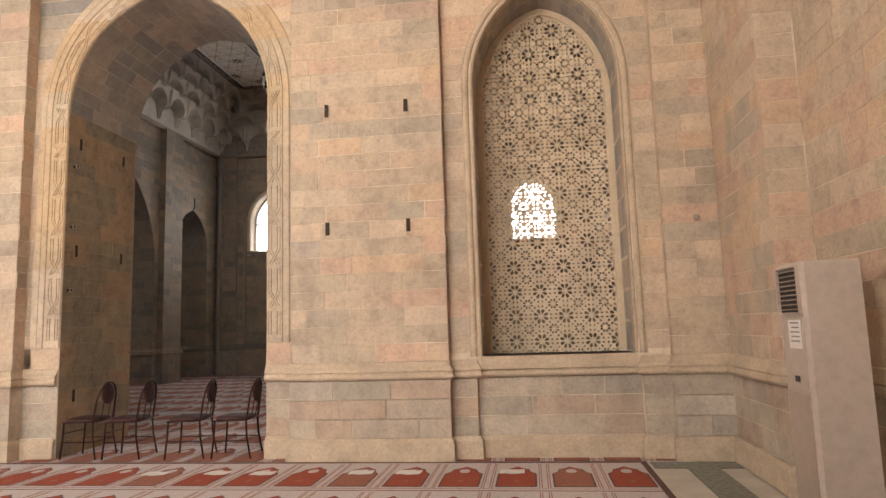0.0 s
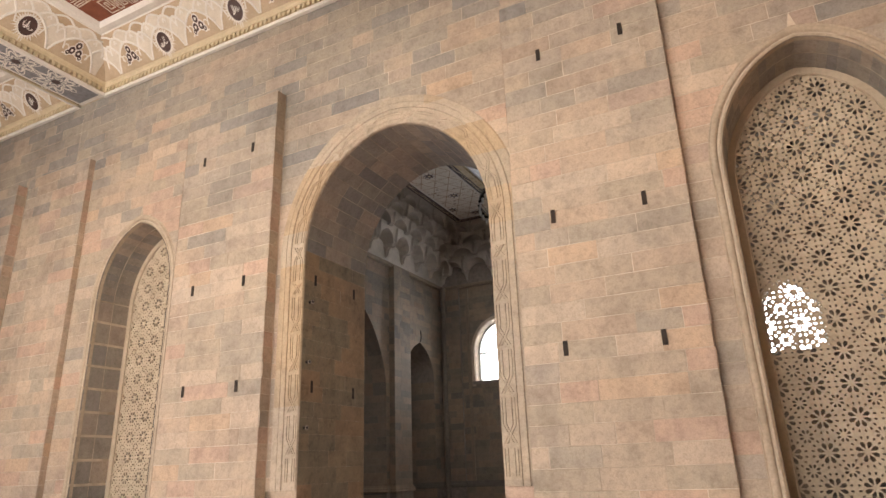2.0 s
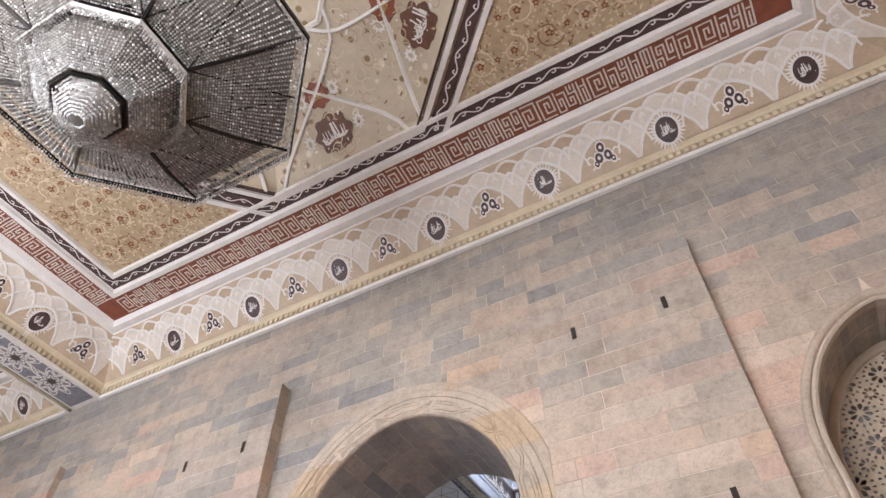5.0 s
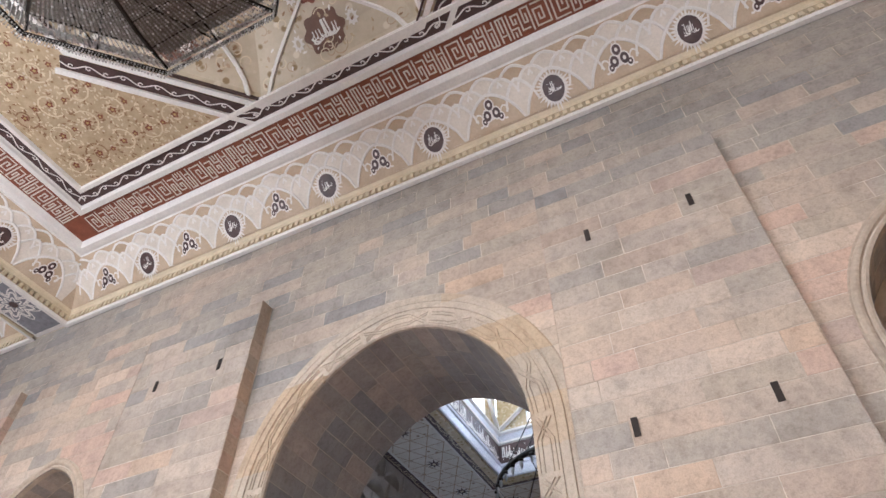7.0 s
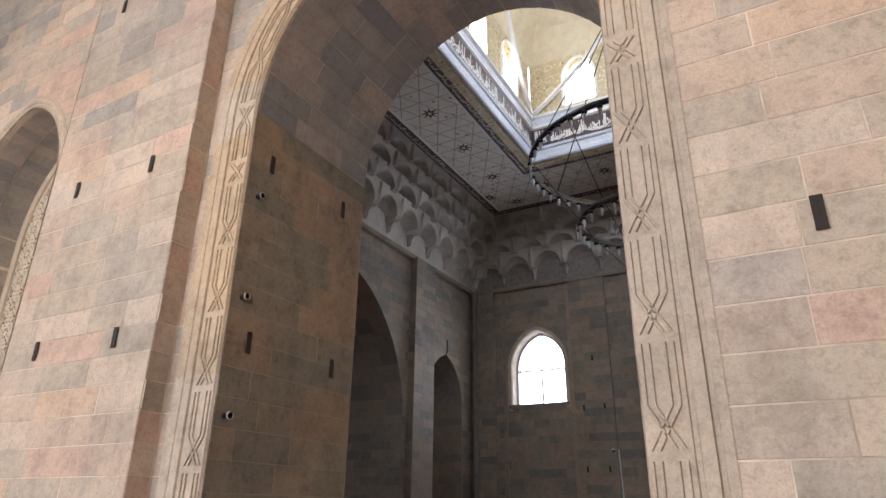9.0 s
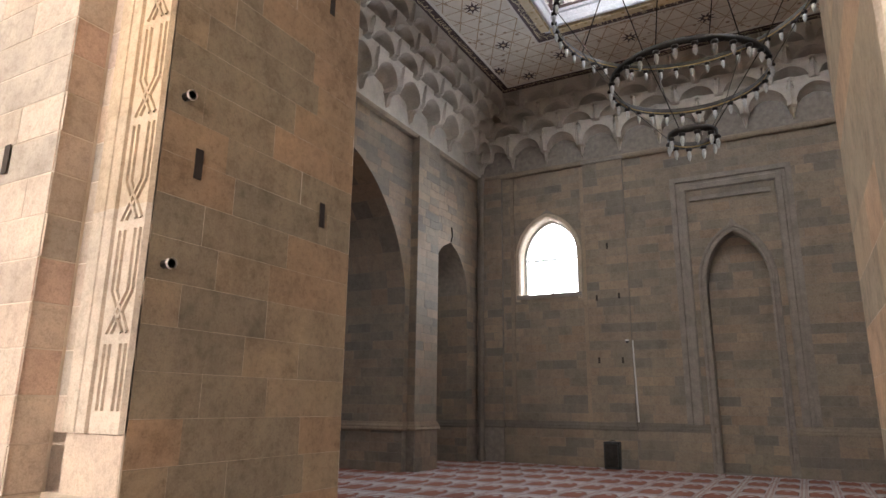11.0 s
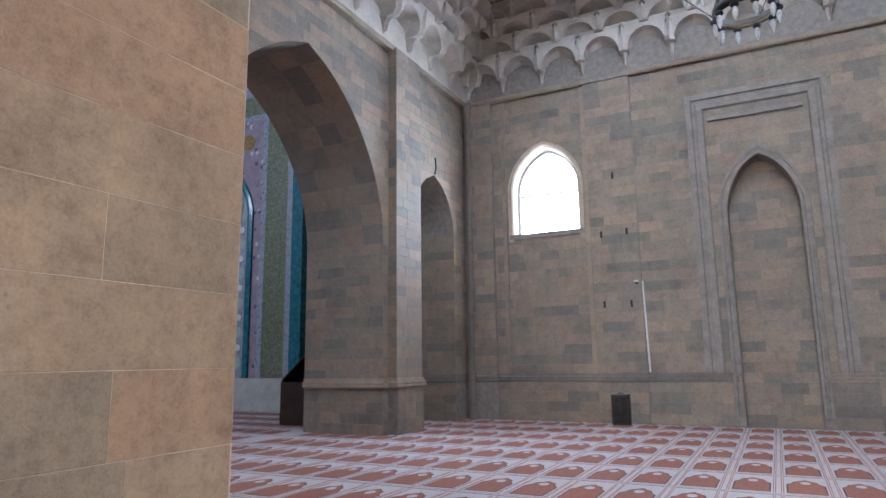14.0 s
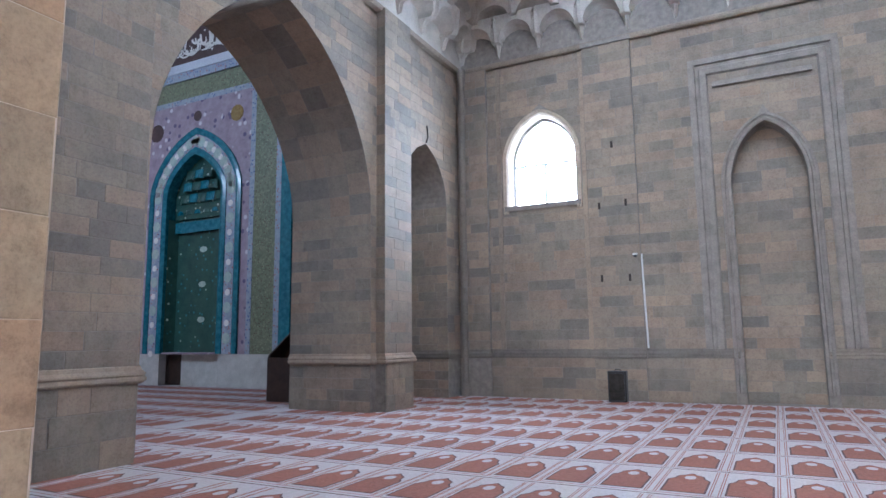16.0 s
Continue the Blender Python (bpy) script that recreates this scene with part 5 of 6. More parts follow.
for z in (1.45, 1.757):
    gf.box(-0.2145, -0.189, -0.166, 0.168, z, z + 0.008, "appliance")
gf.make("grille_frame", grille)
no_ = Mesh()
no_.box(-0.2, -0.1975, -0.14, 0.06, 1.22, 1.41, "paper")
note = no_.make("notice", ac, label="white printed notice sheet")
for i in range(5):
    ln = Mesh()
    ln.box(-0.2012, -0.2, -0.115, 0.03 - 0.02 * (i % 2), 1.385 - i * 0.03, 1.394 - i * 0.03, "ink")
    ln.make("text_line", note)
lg = Mesh()
lg.box(-0.201, -0.197, -0.05, 0.02, 1.0, 1.04, "black_plastic")
lg.make("display", ac)

# ---- small things on the walls ----
def dome_camera(x, y, z):
    top = holder("security_camera", "small white dome security camera on the stone wall", "security camera", at=(x, y, z))
    q = Mesh()
    q.revolve(((0.001, 0.0), (0.05, 0.0), (0.055, -0.02), (0.05, -0.04)), (0, -0.06, 0.03), "window_white", 14)
    q.box(-0.03, 0.03, -0.06, 0.0, 0.0, 0.03, "window_white")
    q.make("mount", top, True)
    q = Mesh()
    q.revolve([(0.045 * math.cos(math.pi / 2 * i / 5), -0.01 - 0.045 * math.sin(math.pi / 2 * i / 5)) for i in range(6)], (0, -0.06, 0), "black_plastic", 14)
    q.make("lens_dome", top, True)


dome_camera(-7.06, HALL1 - 0.075, 3.03)
q = Mesh()
q.tube([(-6.91, HALL1 - 0.02, 1.08), (-6.93, HALL1 - 0.02, 2.0), (-6.95, HALL1 - 0.02, 3.05)], 0.02, "window_white", 8)
q.make("cable_conduit", label="thin white cable conduit fixed down the stone wall", category="conduit")
q = Mesh()
q.revolve(((0.001, -0.03), (0.03, -0.03), (0.036, 0.0), (0.03, 0.02), (0.001, 0.024)), (0, 0, 0), "appliance_front", 14)
ob = q.make("wall_fixture", smooth=True, label="small round brown fixture on the stone wall", category="wall fixture")
ob.matrix_world = pose(1.8, PIER - 0.02, 2.52, 90, 0, 0)


def loudspeaker(x, y):
    top = holder("loudspeaker", "black box loudspeaker standing on the carpet", "loudspeaker", at=(x, y, 0.004))
    q = Mesh()
    prof = [(-0.185, -0.12), (-0.165, -0.14), (0.165, -0.14), (0.185, -0.12), (0.16, 0.16), (-0.16, 0.16)]
    q.grid([[(a, b_, z) for a, b_ in prof] for z in (0.0, 0.62)], "black_plastic", True)
    q.face([(a, b_, 0.62) for a, b_ in prof], "black_plastic")
    q.make("cabinet", top)
    q = Mesh()
    q.box(-0.15, 0.15, -0.148, -0.14, 0.05, 0.57, "iron")
    q.make("front_grille", top)
    q = Mesh()
    q.tube([(-0.06, 0.0, 0.62), (-0.05, 0.0, 0.65), (0.05, 0.0, 0.65), (0.06, 0.0, 0.62)], 0.01, "black_plastic", 6)
    q.make("handle", top)


loudspeaker(-7.5, 21.44)
# putlog holes of the far wall: their shade as thin dark plates
for x, z in ((-7.78, 4.16), (-7.21, 4.18), (-7.79, 2.57), (-7.2, 2.56), (-7.45, 5.5)):
    hm = Mesh()
    hm.box(x - 0.025, x + 0.025, HALL1 - 0.08, HALL1 - 0.074, z - 0.075, z + 0.075, "hole_shade")
    hm.make("putlog_hole", wall_far)
q = Mesh()
q.tube([(-11.17, NY - 0.02, 5.66), (-11.13, NY - 0.02, 5.8), (-11.15, NY - 0.02, 6.05)], 0.018, "iron", 6)
q.make("iron_hook", label="thin dark iron hook over the niche", category="hook")

# ---- windows of the far wall ----
for k, (c, w) in enumerate(WIN):
    top = holder("window_%d" % (k + 1), "arched white-framed window, bright with daylight", "window", "structure", at=(c, HALL1 + 0.36, 4.36))
    q = Mesh()
    out = arch_path(0, w, 5.45 - 4.36, 1.05, 0, 0.15)
    sweep(q, out, ((0.03, 0.0), (-0.07, 0.0), (-0.07, -0.05)), lambda u, v, d: Vector((u, -d, v)), "window_white")
    q.box(-w, w, -0.03, 0.04, 0.0, 0.05, "window_white")
    q.make("window_frame", top)
    q = Mesh()
    q.box(-w - 0.1, w + 0.1, -0.40, -0.04, -0.10, 0.012, "frame_stone")
    q.make("window_sill", top)
    q = Mesh()
    q.box(-0.025, 0.025, -0.02, 0.03, 0.05, 1.0, "window_white")
    q.make("mullion", top)
    q = Mesh()
    q.box(-w, w, -0.02, 0.03, 1.0, 1.05, "window_white")
    q.make("transom", top)
    q = Mesh()
    sweep(q, arch_path(0, w * 0.62, 1.05, 0.62, 1.05, 0.1), ((0.02, 0.0), (-0.02, 0.0), (-0.02, -0.04)), lambda u, v, d: Vector((u, -d, v)), "window_white")
    q.make("fanlight_bar", top)
    q = Mesh()
    q.face([(u, 0.02, v) for u, v in out], "glass")
    g_ = q.make("pane", top)
    g_.visible_shadow = False

# ---- mihrab ----
MX, MY = -20.4, HALL1
mi = holder("mihrab", "tall mihrab niche in turquoise and green mosaic tile", "mihrab", at=(MX, MY, 0))
mp = lambda u, v, d: Vector((u, -d, v))
q = Mesh()
outer_a, inner_a = (2.0, 5.9, 2.15), (1.2, 5.2, 1.75)
plate(q, [(-2.55, 0.95), (2.3, 0.95), (2.3, 8.95), (-2.55, 8.95)], [arch_path(0, *outer_a, 1.0, 0.25)], 0, -0.3, mp, "mosaic_rose")
q.make("rose_spandrel", mi, label="rose and violet floral mosaic")
q = Mesh()
for a0, a1 in ((-2.75, -2.55), (2.3, 2.48)):
    q.box(a0, a1, -0.01, 0.2, 0.95, 9.0, "mosaic_border")
q.box(-2.75, 2.48, -0.012, 0.2, 8.95, 9.12, "mosaic_border")
q.make("mosaic_edge", mi)
q = Mesh()
q.box(2.48, 3.35, 0.0, 0.25, 0.95, 9.1, "mosaic_green")
q.box(-4.6, -2.75, 0.0, 0.25, 0.95, 9.1, "mosaic_green")
q.box(-4.6, 4.0, 0.0, 0.25, 9.1, 9.75, "mosaic_green")
q.make("green_field", mi, label="olive green gold-flecked mosaic")
q = Mesh()
q.box(3.35, 3.6, -0.04, 0.25, 0.95, 9.1, "mosaic_border")
q.make("side_border", mi)
q = Mesh()
q.box(3.6, 4.0, -0.1, 0.25, 0.95, 9.1, "tile_blue")
q.make("side_frame", mi)
for (a, b_, mt, nm, z) in ((0.0, -0.20, "tile_blue", "outer_frame", 0.06), (-0.21, -0.60, "mosaic_border", "patterned_frame", 0.03), (-0.60, -0.82, "tile_blue", "inner_frame", 0.06)):
    q = Mesh()
    sweep(q, arch_path(0, *outer_a, 0.96, 0.25), ((a, -0.3), (a, z), ((a + b_) / 2, z + 0.03), (b_, z), (b_, -0.35)), mp, mt)
    q.make(nm, mi)
path = arch_path(0, *outer_a, 0.96, 0.25)
ln_ = offset(path, -0.40)
dense = []
for i in range(len(ln_) - 1):
    a, b_ = Vector(ln_[i]), Vector(ln_[i + 1])
    n = max(1, int((b_ - a).length / 0.42))
    dense += [a.lerp(b_, k / n) for k in range(n)]
for k, p in enumerate(dense):
    q = Mesh()
    q.disc((p.x, -0.066, p.y), (1, 0, 0), (0, 0, 1), 0.165 if k % 2 else 0.10, "tile_pale" if k % 2 else "plaster_white", 10, 0.01)
    q.make("tile_boss", mi)
q = Mesh()       # recess of five faces, with a vault of small cells
pl5 = [(-1.2, 0.0), (-1.05, 0.36), (-0.5, 0.4), (0.5, 0.4), (1.05, 0.36), (1.2, 0.0)]
q.grid([[(x, y, z) for x, y in pl5] for z in (0.95, 5.2)], "mosaic_deep")
q.box(-1.3, 1.3, 0.3, 0.42, 5.2, 7.4, "mosaic_deep")
q.make("recess", mi)
for j in range(4):
    n = 6 - j
    for i in range(n):
        x = (i - (n - 1) / 2) * 0.38
        q = Mesh()
        q.grid([[(x + 0.18 * math.cos(math.pi * a / 6), 0.36 - 0.07 * j - 0.12 * math.sin(math.pi * a / 6) * (1 - v), 5.35 + j * 0.36 + 0.3 * v) for a in range(7)] for v in (0, 0.5, 1)], "mosaic_deep" if (i + j) % 2 else "tile_blue")
        q.make("vault_cell", mi)
q = Mesh()
q.box(-1.1, 1.1, 0.25, 0.35, 4.75, 5.1, "tile_blue")
q.make("text_band", mi)
for i, w in enumerate((0.9, 0.9, 0.9)):
    q = Mesh()
    q.disc((0.05, 0.385, 4.2 - i * 1.1), (1, 0, 0), (0, 0, 1), 0.16, "tile_pale", 8, 0.01, 0.6)
    q.make("tile_inscription", mi)
q = Mesh()
for a0, a1, mt in ((-4.6, -1.25, "marble"), (1.25, 4.0, "marble")):
    q.box(a0, a1, -0.02, 0.25, 0, 0.95, mt)
# shadow at the recess's left side, set in as a dark strip
q.box(-1.25, -0.62, 0.33, 0.42, 0, 0.95, "wood_and_shade")
q.box(-0.62, 1.25, 0.3, 0.42, 0, 0.95, "marble")
q.make("marble_dado", mi, label="pale marble base slabs with a dark strip painted as shadow")
for x, z, r in ((-1.85, 8.15, 0.3), (0.0, 8.45, 0.17), (1.7, 8.25, 0.26)):
    q = Mesh()
    q.disc((x, -0.02, z), (1, 0, 0), (0, 0, 1), r, "frieze_dark" if x < 1 else "brass", 12, 0.02)
    q.make("rosette", mi)
q = Mesh()
q.box(-4.6, 4.6, -0.06, 0.25, 9.75, 10.02, "mosaic_border")
q.box(-4.6, 4.6, -0.1, 0.25, 10.02, 10.3, "silver_relief")
q.make("cornice", mi)
q = Mesh()
q.box(-4.6, 4.6, -0.02, 0.25, 10.3, 11.75, "frieze_dark")
band = q.make("script_band", mi, label="white script on a dark band")

# ---- minbar ----
mb_ = holder("minbar", "dark wooden pulpit stair beside the mihrab", "pulpit", at=(-14.1, 18.9, 0.004))
q = Mesh()
q.grid([[(-0.5, 0, 0), (-0.5, 0, 1.0), (-0.5, 2.2, 2.6), (-0.5, 2.2, 0)], [(-0.45, 0, 0), (-0.45, 0, 1.0), (-0.45, 2.2, 2.6), (-0.45, 2.2, 0)]], "wood_and_shade", True)
q.face([(-0.5, 0, 0), (-0.5, 2.2, 0), (-0.5, 2.2, 2.6), (-0.5, 0, 1.0)], "wood_and_shade")
q.make("side_panel", mb_)
q = Mesh()
q.grid([[(0.5, 0, 0), (0.5, 0, 1.0), (0.5, 2.2, 2.6), (0.5, 2.2, 0)], [(0.45, 0, 0), (0.45, 0, 1.0), (0.45, 2.2, 2.6), (0.45, 2.2, 0)]], "wood_and_shade", True)
q.face([(0.5, 0, 0), (0.5, 0, 1.0), (0.5, 2.2, 2.6), (0.5, 2.2, 0)], "wood_and_shade")
q.make("side_panel", mb_)
for i in range(7):
    q = Mesh()
    q.box(-0.45, 0.45, 0.05 + i * 0.3, 0.05 + (i + 1) * 0.3, 0, 0.2 * (i + 1), "wood_and_shade")
    q.make("step", mb_)
q = Mesh()
q.box(-0.5, 0.5, -0.03, 0.05, 0.0, 0.95, "wood_and_shade")
q.make("gate", mb_)

# ---- script, scroll and frieze ornament ----
def strokes(mesh, place, length, height, seed, mat, dense=1.0, d=0.004):
    """Ornamental bars, bowls and dots in the manner of a script band: place(u, v, d)."""
    rnd = random.Random(seed)

    def ribbon_of(pts, w):
        lines = [[place(p[0], p[1], d) for p in offset(pts, sgn * w / 2)] for sgn in (-1, 1)]
        mesh.grid(lines, mat)

    u = 0.05 * height
    while u < length - 0.3 * height:
        k = rnd.random()
        w = height * rnd.uniform(0.055, 0.085)
        if k < 0.4:
            lean = rnd.uniform(-0.05, 0.08) * height
            ribbon_of([(u, 0.3 * height), (u + lean * 0.6, 0.65 * height), (u + lean, 0.93 * height)], w)
            u += height * rnd.uniform(0.12, 0.2) / dense
        elif k < 0.8:
            r = height * rnd.uniform(0.13, 0.22)
            c = (u + r, height * rnd.uniform(0.28, 0.62))
            a0 = rnd.uniform(2.6, 3.6)
            sweep_a = rnd.uniform(2.4, 4.4)
            ribbon_of([(c[0] + r * 1.2 * math.cos(a0 + sweep_a * i / 8), c[1] + r * math.sin(a0 + sweep_a * i / 8)) for i in range(9)], w)
            u += height * rnd.uniform(0.22, 0.34) / dense
        else:
            ribbon_of([(u, 0.25 * height), (u + 0.2 * height, 0.2 * height), (u + 0.42 * height, 0.3 * height), (u + 0.5 * height, 0.42 * height)], w)
            u += height * rnd.uniform(0.2, 0.3) / dense
        if rnd.random() < 0.5:
            x, y, s = u - 0.1 * height, height * rnd.uniform(0.1, 0.9), 0.04 * height
            mesh.face([place(x - s, y, d), place(x, y - s, d), place(x + s, y, d), place(x, y + s, d)], mat)


def vine(mesh, place, length, height, mat, d=0.004, period=0.42):
    """A waving stem with curled leaves along a band."""
    n = int(length / 0.035)
    stem = [(length * i / n, height * (0.5 + 0.24 * math.sin(2 * math.pi * length * i / n / period))) for i in range(n + 1)]
    mesh.grid([[place(p[0], p[1], d) for p in offset(stem, s * height * 0.055)] for s in (-1, 1)], mat)
    for k in range(int(length / period * 2)):
        u = (k + 0.5) * period / 2
        sg = 1 if k % 2 else -1
        curl = []
        for i in range(9):
            a = math.pi * 1.5 * i / 8
            r = height * 0.2 * (1 - 0.07 * i)
            curl.append((u + r * math.sin(a) * 1.2, height * (0.5 - sg * 0.05) - sg * r * math.cos(a)))
        mesh.grid([[place(p[0], p[1], d) for p in offset(curl, s * height * 0.05)] for s in (-1, 1)], mat)


def kufic(mesh, place, length, height, mat, d=0.004):
    """Upright bars, hooks and nested squares in repeating groups on the red frieze."""
    n = max(1, round(length / 0.66))
    cell = length / n
    cols, rows = 20, 9
    # (column, column, row, row) of each bar: a square key, stems with hooks, a comb
    marks = [(0, 5, 0, 0), (0, 0, 0, 8), (0, 5, 8, 8), (5, 5, 2, 8), (2, 5, 2, 2), (2, 2, 2, 6), (2, 3.5, 6, 6), (3.5, 3.5, 4, 6),
             (6.5, 6.5, 0, 8.5), (6.5, 9, 0, 0), (9, 9, 0, 5), (7.8, 9, 5, 5), (7.8, 7.8, 2.2, 5), (7.8, 10.4, 7.2, 7.2), (10.4, 10.4, 1, 7.2),
             (10.4, 13, 1, 1), (13, 13, 1, 4), (11.8, 13, 4, 4), (11.8, 11.8, 2.6, 4), (11.8, 11.8, 5.6, 8.5), (11.8, 14.4, 5.6, 5.6), (14.4, 14.4, 0, 8.5),
             (15.8, 15.8, 0, 8.5), (17.2, 17.2, 0, 5), (15.8, 18.4, 0, 0), (18.4, 18.4, 0, 8.5), (16.6, 18.4, 6.4, 6.4), (13.1, 13.1, 7, 8.5)]
    w = 0.0105
    for k in range(n):
        flip = k % 3 == 1
        for c0, c1, r0, r1 in marks:
            if flip:
                c0, c1, r0, r1 = 18.4 - c1, 18.4 - c0, 8.5 - r1, 8.5 - r0
            x0, x1 = k * cell + (c0 + 0.5) * cell / cols, k * cell + (c1 + 0.5) * cell / cols
            y0, y1 = height * (0.07 + 0.86 * r0 / 8.5), height * (0.07 + 0.86 * r1 / 8.5)
            mesh.face([place(x0 - w, y0 - w, d), place(x1 + w, y0 - w, d), place(x1 + w, y1 + w, d), place(x0 - w, y1 + w, d)], mat)


def profile_point(o):
    for (o0, z0), (o1, z1) in zip(CORN, CORN[1:]):
        if o0 <= o <= o1 and o1 > o0:
            return z0 + (z1 - z0) * (o - o0) / (o1 - o0)
    return CORN[-1][1]


def cornice_side(start, along, out, length):
    """place(u, o, d): u along the wall, o outwards on the cornice, d off its face."""
    s, a, w = Vector(start), Vector(along), Vector(out)

    def at(u, o, d):
        z, z2 = profile_point(o), profile_point(o + 0.004)
        nrm = Vector((z2 - z, -0.004)).normalized()
        p = s + a * u + w * (o + nrm.x * d)
        return Vector((p.x, p.y, z + nrm.y * d))
    return at


def cove_ornament(top, at, u0, u1, phase, o_lo=0.14, o_hi=0.65):
    span = o_hi - o_lo
    scales = Mesh()

    def scale(uc, hw, foot, apex, d, fill):
        """A pointed scale with a raised white rim."""
        lo, hi = max(u0, uc - hw), min(u1, uc + hw)
        if hi - lo < 0.1:
            return
        us = [lo + (hi - lo) * i / 12 for i in range(13)]
        tops = [o_lo + span * (foot + (apex - foot) * max(0.0, 1 - (abs(u - uc) / hw) ** 1.6) ** 0.75) for u in us]
        base = o_lo + span * max(0.0, foot - 0.25)
        scales.grid([[at(u, base + (tp - base) * v, d) for u, tp in zip(us, tops)] for v in (0, 0.25, 0.5, 0.75, 1)], fill)
        rim = list(zip(us, tops))
        scales.grid([[at(q[0], min(o_hi, max(o_lo, q[1])), d + e) for q in offset(rim, s)] for s, e in ((-0.022, 0.001), (-0.014, 0.009), (0.006, 0.009), (0.012, -0.002))], "plaster_white")

    for k in range(math.floor((u0 - phase) / 0.82) - 1, math.ceil((u1 - phase) / 0.82) + 2):
        uc = phase + k * 0.82
        for half in (0, 1):
            scale(uc + 0.41 * half, 0.24, 0.66, 0.985, 0.003, "cove_tan" if half else "cove_pale")
        for half in (-1, 1):
            scale(uc + 0.205 * half, 0.22, 0.45, 0.84, 0.008, "cove_pale")
        scale(uc + 0.41, 0.22, 0.2, 0.70, 0.012, "cove_pale")
        scale(uc, 0.40, 0.0, 0.64, 0.017, "cove_beige")
    scales.make("scale_band", top)
    k0, k1 = math.floor((u0 - phase) / 0.82) - 1, math.ceil((u1 - phase) / 0.82) + 1
    for k in range(k0, k1):
        uc = phase + k * 0.82
        if not (u0 + 0.3 < uc < u1 - 0.3):
            continue
        me = Mesh()
        oc = o_lo + span * 0.26
        if k % 2 == 0:
            rim = [(0.15 * math.cos(2 * math.pi * i / 18), 0.17 * math.sin(2 * math.pi * i / 18)) for i in range(18)]
            for i in range(30):     # lacy white leaves round the boss
                a = 2 * math.pi * i / 30
                r0, r1 = 0.15, 0.235 if i % 3 else 0.20
                me.face([at(uc + r0 * math.cos(a - 0.12), oc + r0 * math.sin(a - 0.12) * 0.8, 0.022), at(uc + r1 * math.cos(a), oc + r1 * math.sin(a) * 0.8, 0.022), at(uc + r0 * math.cos(a + 0.12), oc + r0 * math.sin(a + 0.12) * 0.8, 0.022)], "plaster_white")
            me.face([at(uc + x, oc + y * 0.8, 0.025) for x, y in rim], "plaster_white")
            me.face([at(uc + x * 0.88, oc + y * 0.7, 0.029) for x, y in rim], "frieze_dark")
            strokes(me, lambda u, v, d: at(uc - 0.085 + u, oc - 0.07 + v, 0.029 + d), 0.17, 0.14, k + 50, "plaster_white", 1.2)
            strokes(me, lambda u, v, d: at(uc - 0.075 + u, oc - 0.05 + v, 0.031 + d), 0.16, 0.09, k + 90, "plaster_white", 1.5)
            me.make("medallion", top)
        else:
            for dx, dy, r in ((0, 0.10, 0.05), (-0.06, 0.0, 0.05), (0.06, 0.0, 0.05), (0, -0.01, 0.035), (-0.11, -0.05, 0.035), (0.11, -0.05, 0.035)):
                me.face([at(uc + dx + r * 1.3 * math.cos(2 * math.pi * i / 10), oc + dy * 0.9 + r * 1.3 * math.sin(2 * math.pi * i / 10), 0.022) for i in range(10)], "plaster_white")
            for dx, dy, r in ((0, 0.10, 0.05), (-0.06, 0.0, 0.05), (0.06, 0.0, 0.05), (-0.11, -0.05, 0.03), (0.11, -0.05, 0.03)):
                me.face([at(uc + dx + r * math.cos(2 * math.pi * i / 10), oc + dy * 0.9 + r * math.sin(2 * math.pi * i / 10), 0.026) for i in range(10)], "frieze_dark")
                me.face([at(uc + dx + r * 0.4 * math.cos(2 * math.pi * i / 8), oc + dy * 0.9 + r * 0.4 * math.sin(2 * math.pi * i / 8), 0.030) for i in range(8)], "plaster_white")
            for sg in (-1, 1):
                curl = [(uc + sg * (0.17 + 0.05 * math.cos(a)), oc - 0.02 + 0.06 * math.sin(a)) for a in [5.0 * i / 9 for i in range(10)]]
                me.grid([[at(p[0], max(o_lo, p[1]), 0.022) for p in offset(curl, s * 0.008)] for s in (-1, 1)], "plaster_white")
            me.make("leaf_boss", top)


def dentils(top, at_wall, u0, u1):
    q = Mesh()
    n = int((u1 - u0) / 0.095)
    for i in range(n):
        u = u0 + (i + 0.5) * (u1 - u0) / n
        a, b_ = at_wall(u - 0.026, 8.282, 0.036), at_wall(u + 0.026, 8.362, 0.085)
        lo, hi = [min(a[k], b_[k]) for k in range(3)], [max(a[k], b_[k]) for k in range(3)]
        q.box(lo[0], hi[0], lo[1], hi[1], lo[2], hi[2], "plaster_cream")
    q.make("dentil_course", top, kind="stuff")


orn = holder("cornice_ornament", "painted cream cove with dark round medallions and white arches", "cornice", "structure")
SIDES = [((ROOM[0], BAY), (1, 0), (0, -1), ROOM[1] - ROOM[0], -3.86 - ROOM[0]), ((ROOM[0], -1.6), (0, 1), (1, 0), BAY + 1.6, 0.6), ((ROOM[1], -1.6), (0, 1), (-1, 0), BAY + 1.6, 0.6),
         ((ROOM2[0], BAY), (1, 0), (0, -1), ROOM2[1] - ROOM2[0], 0.5)]
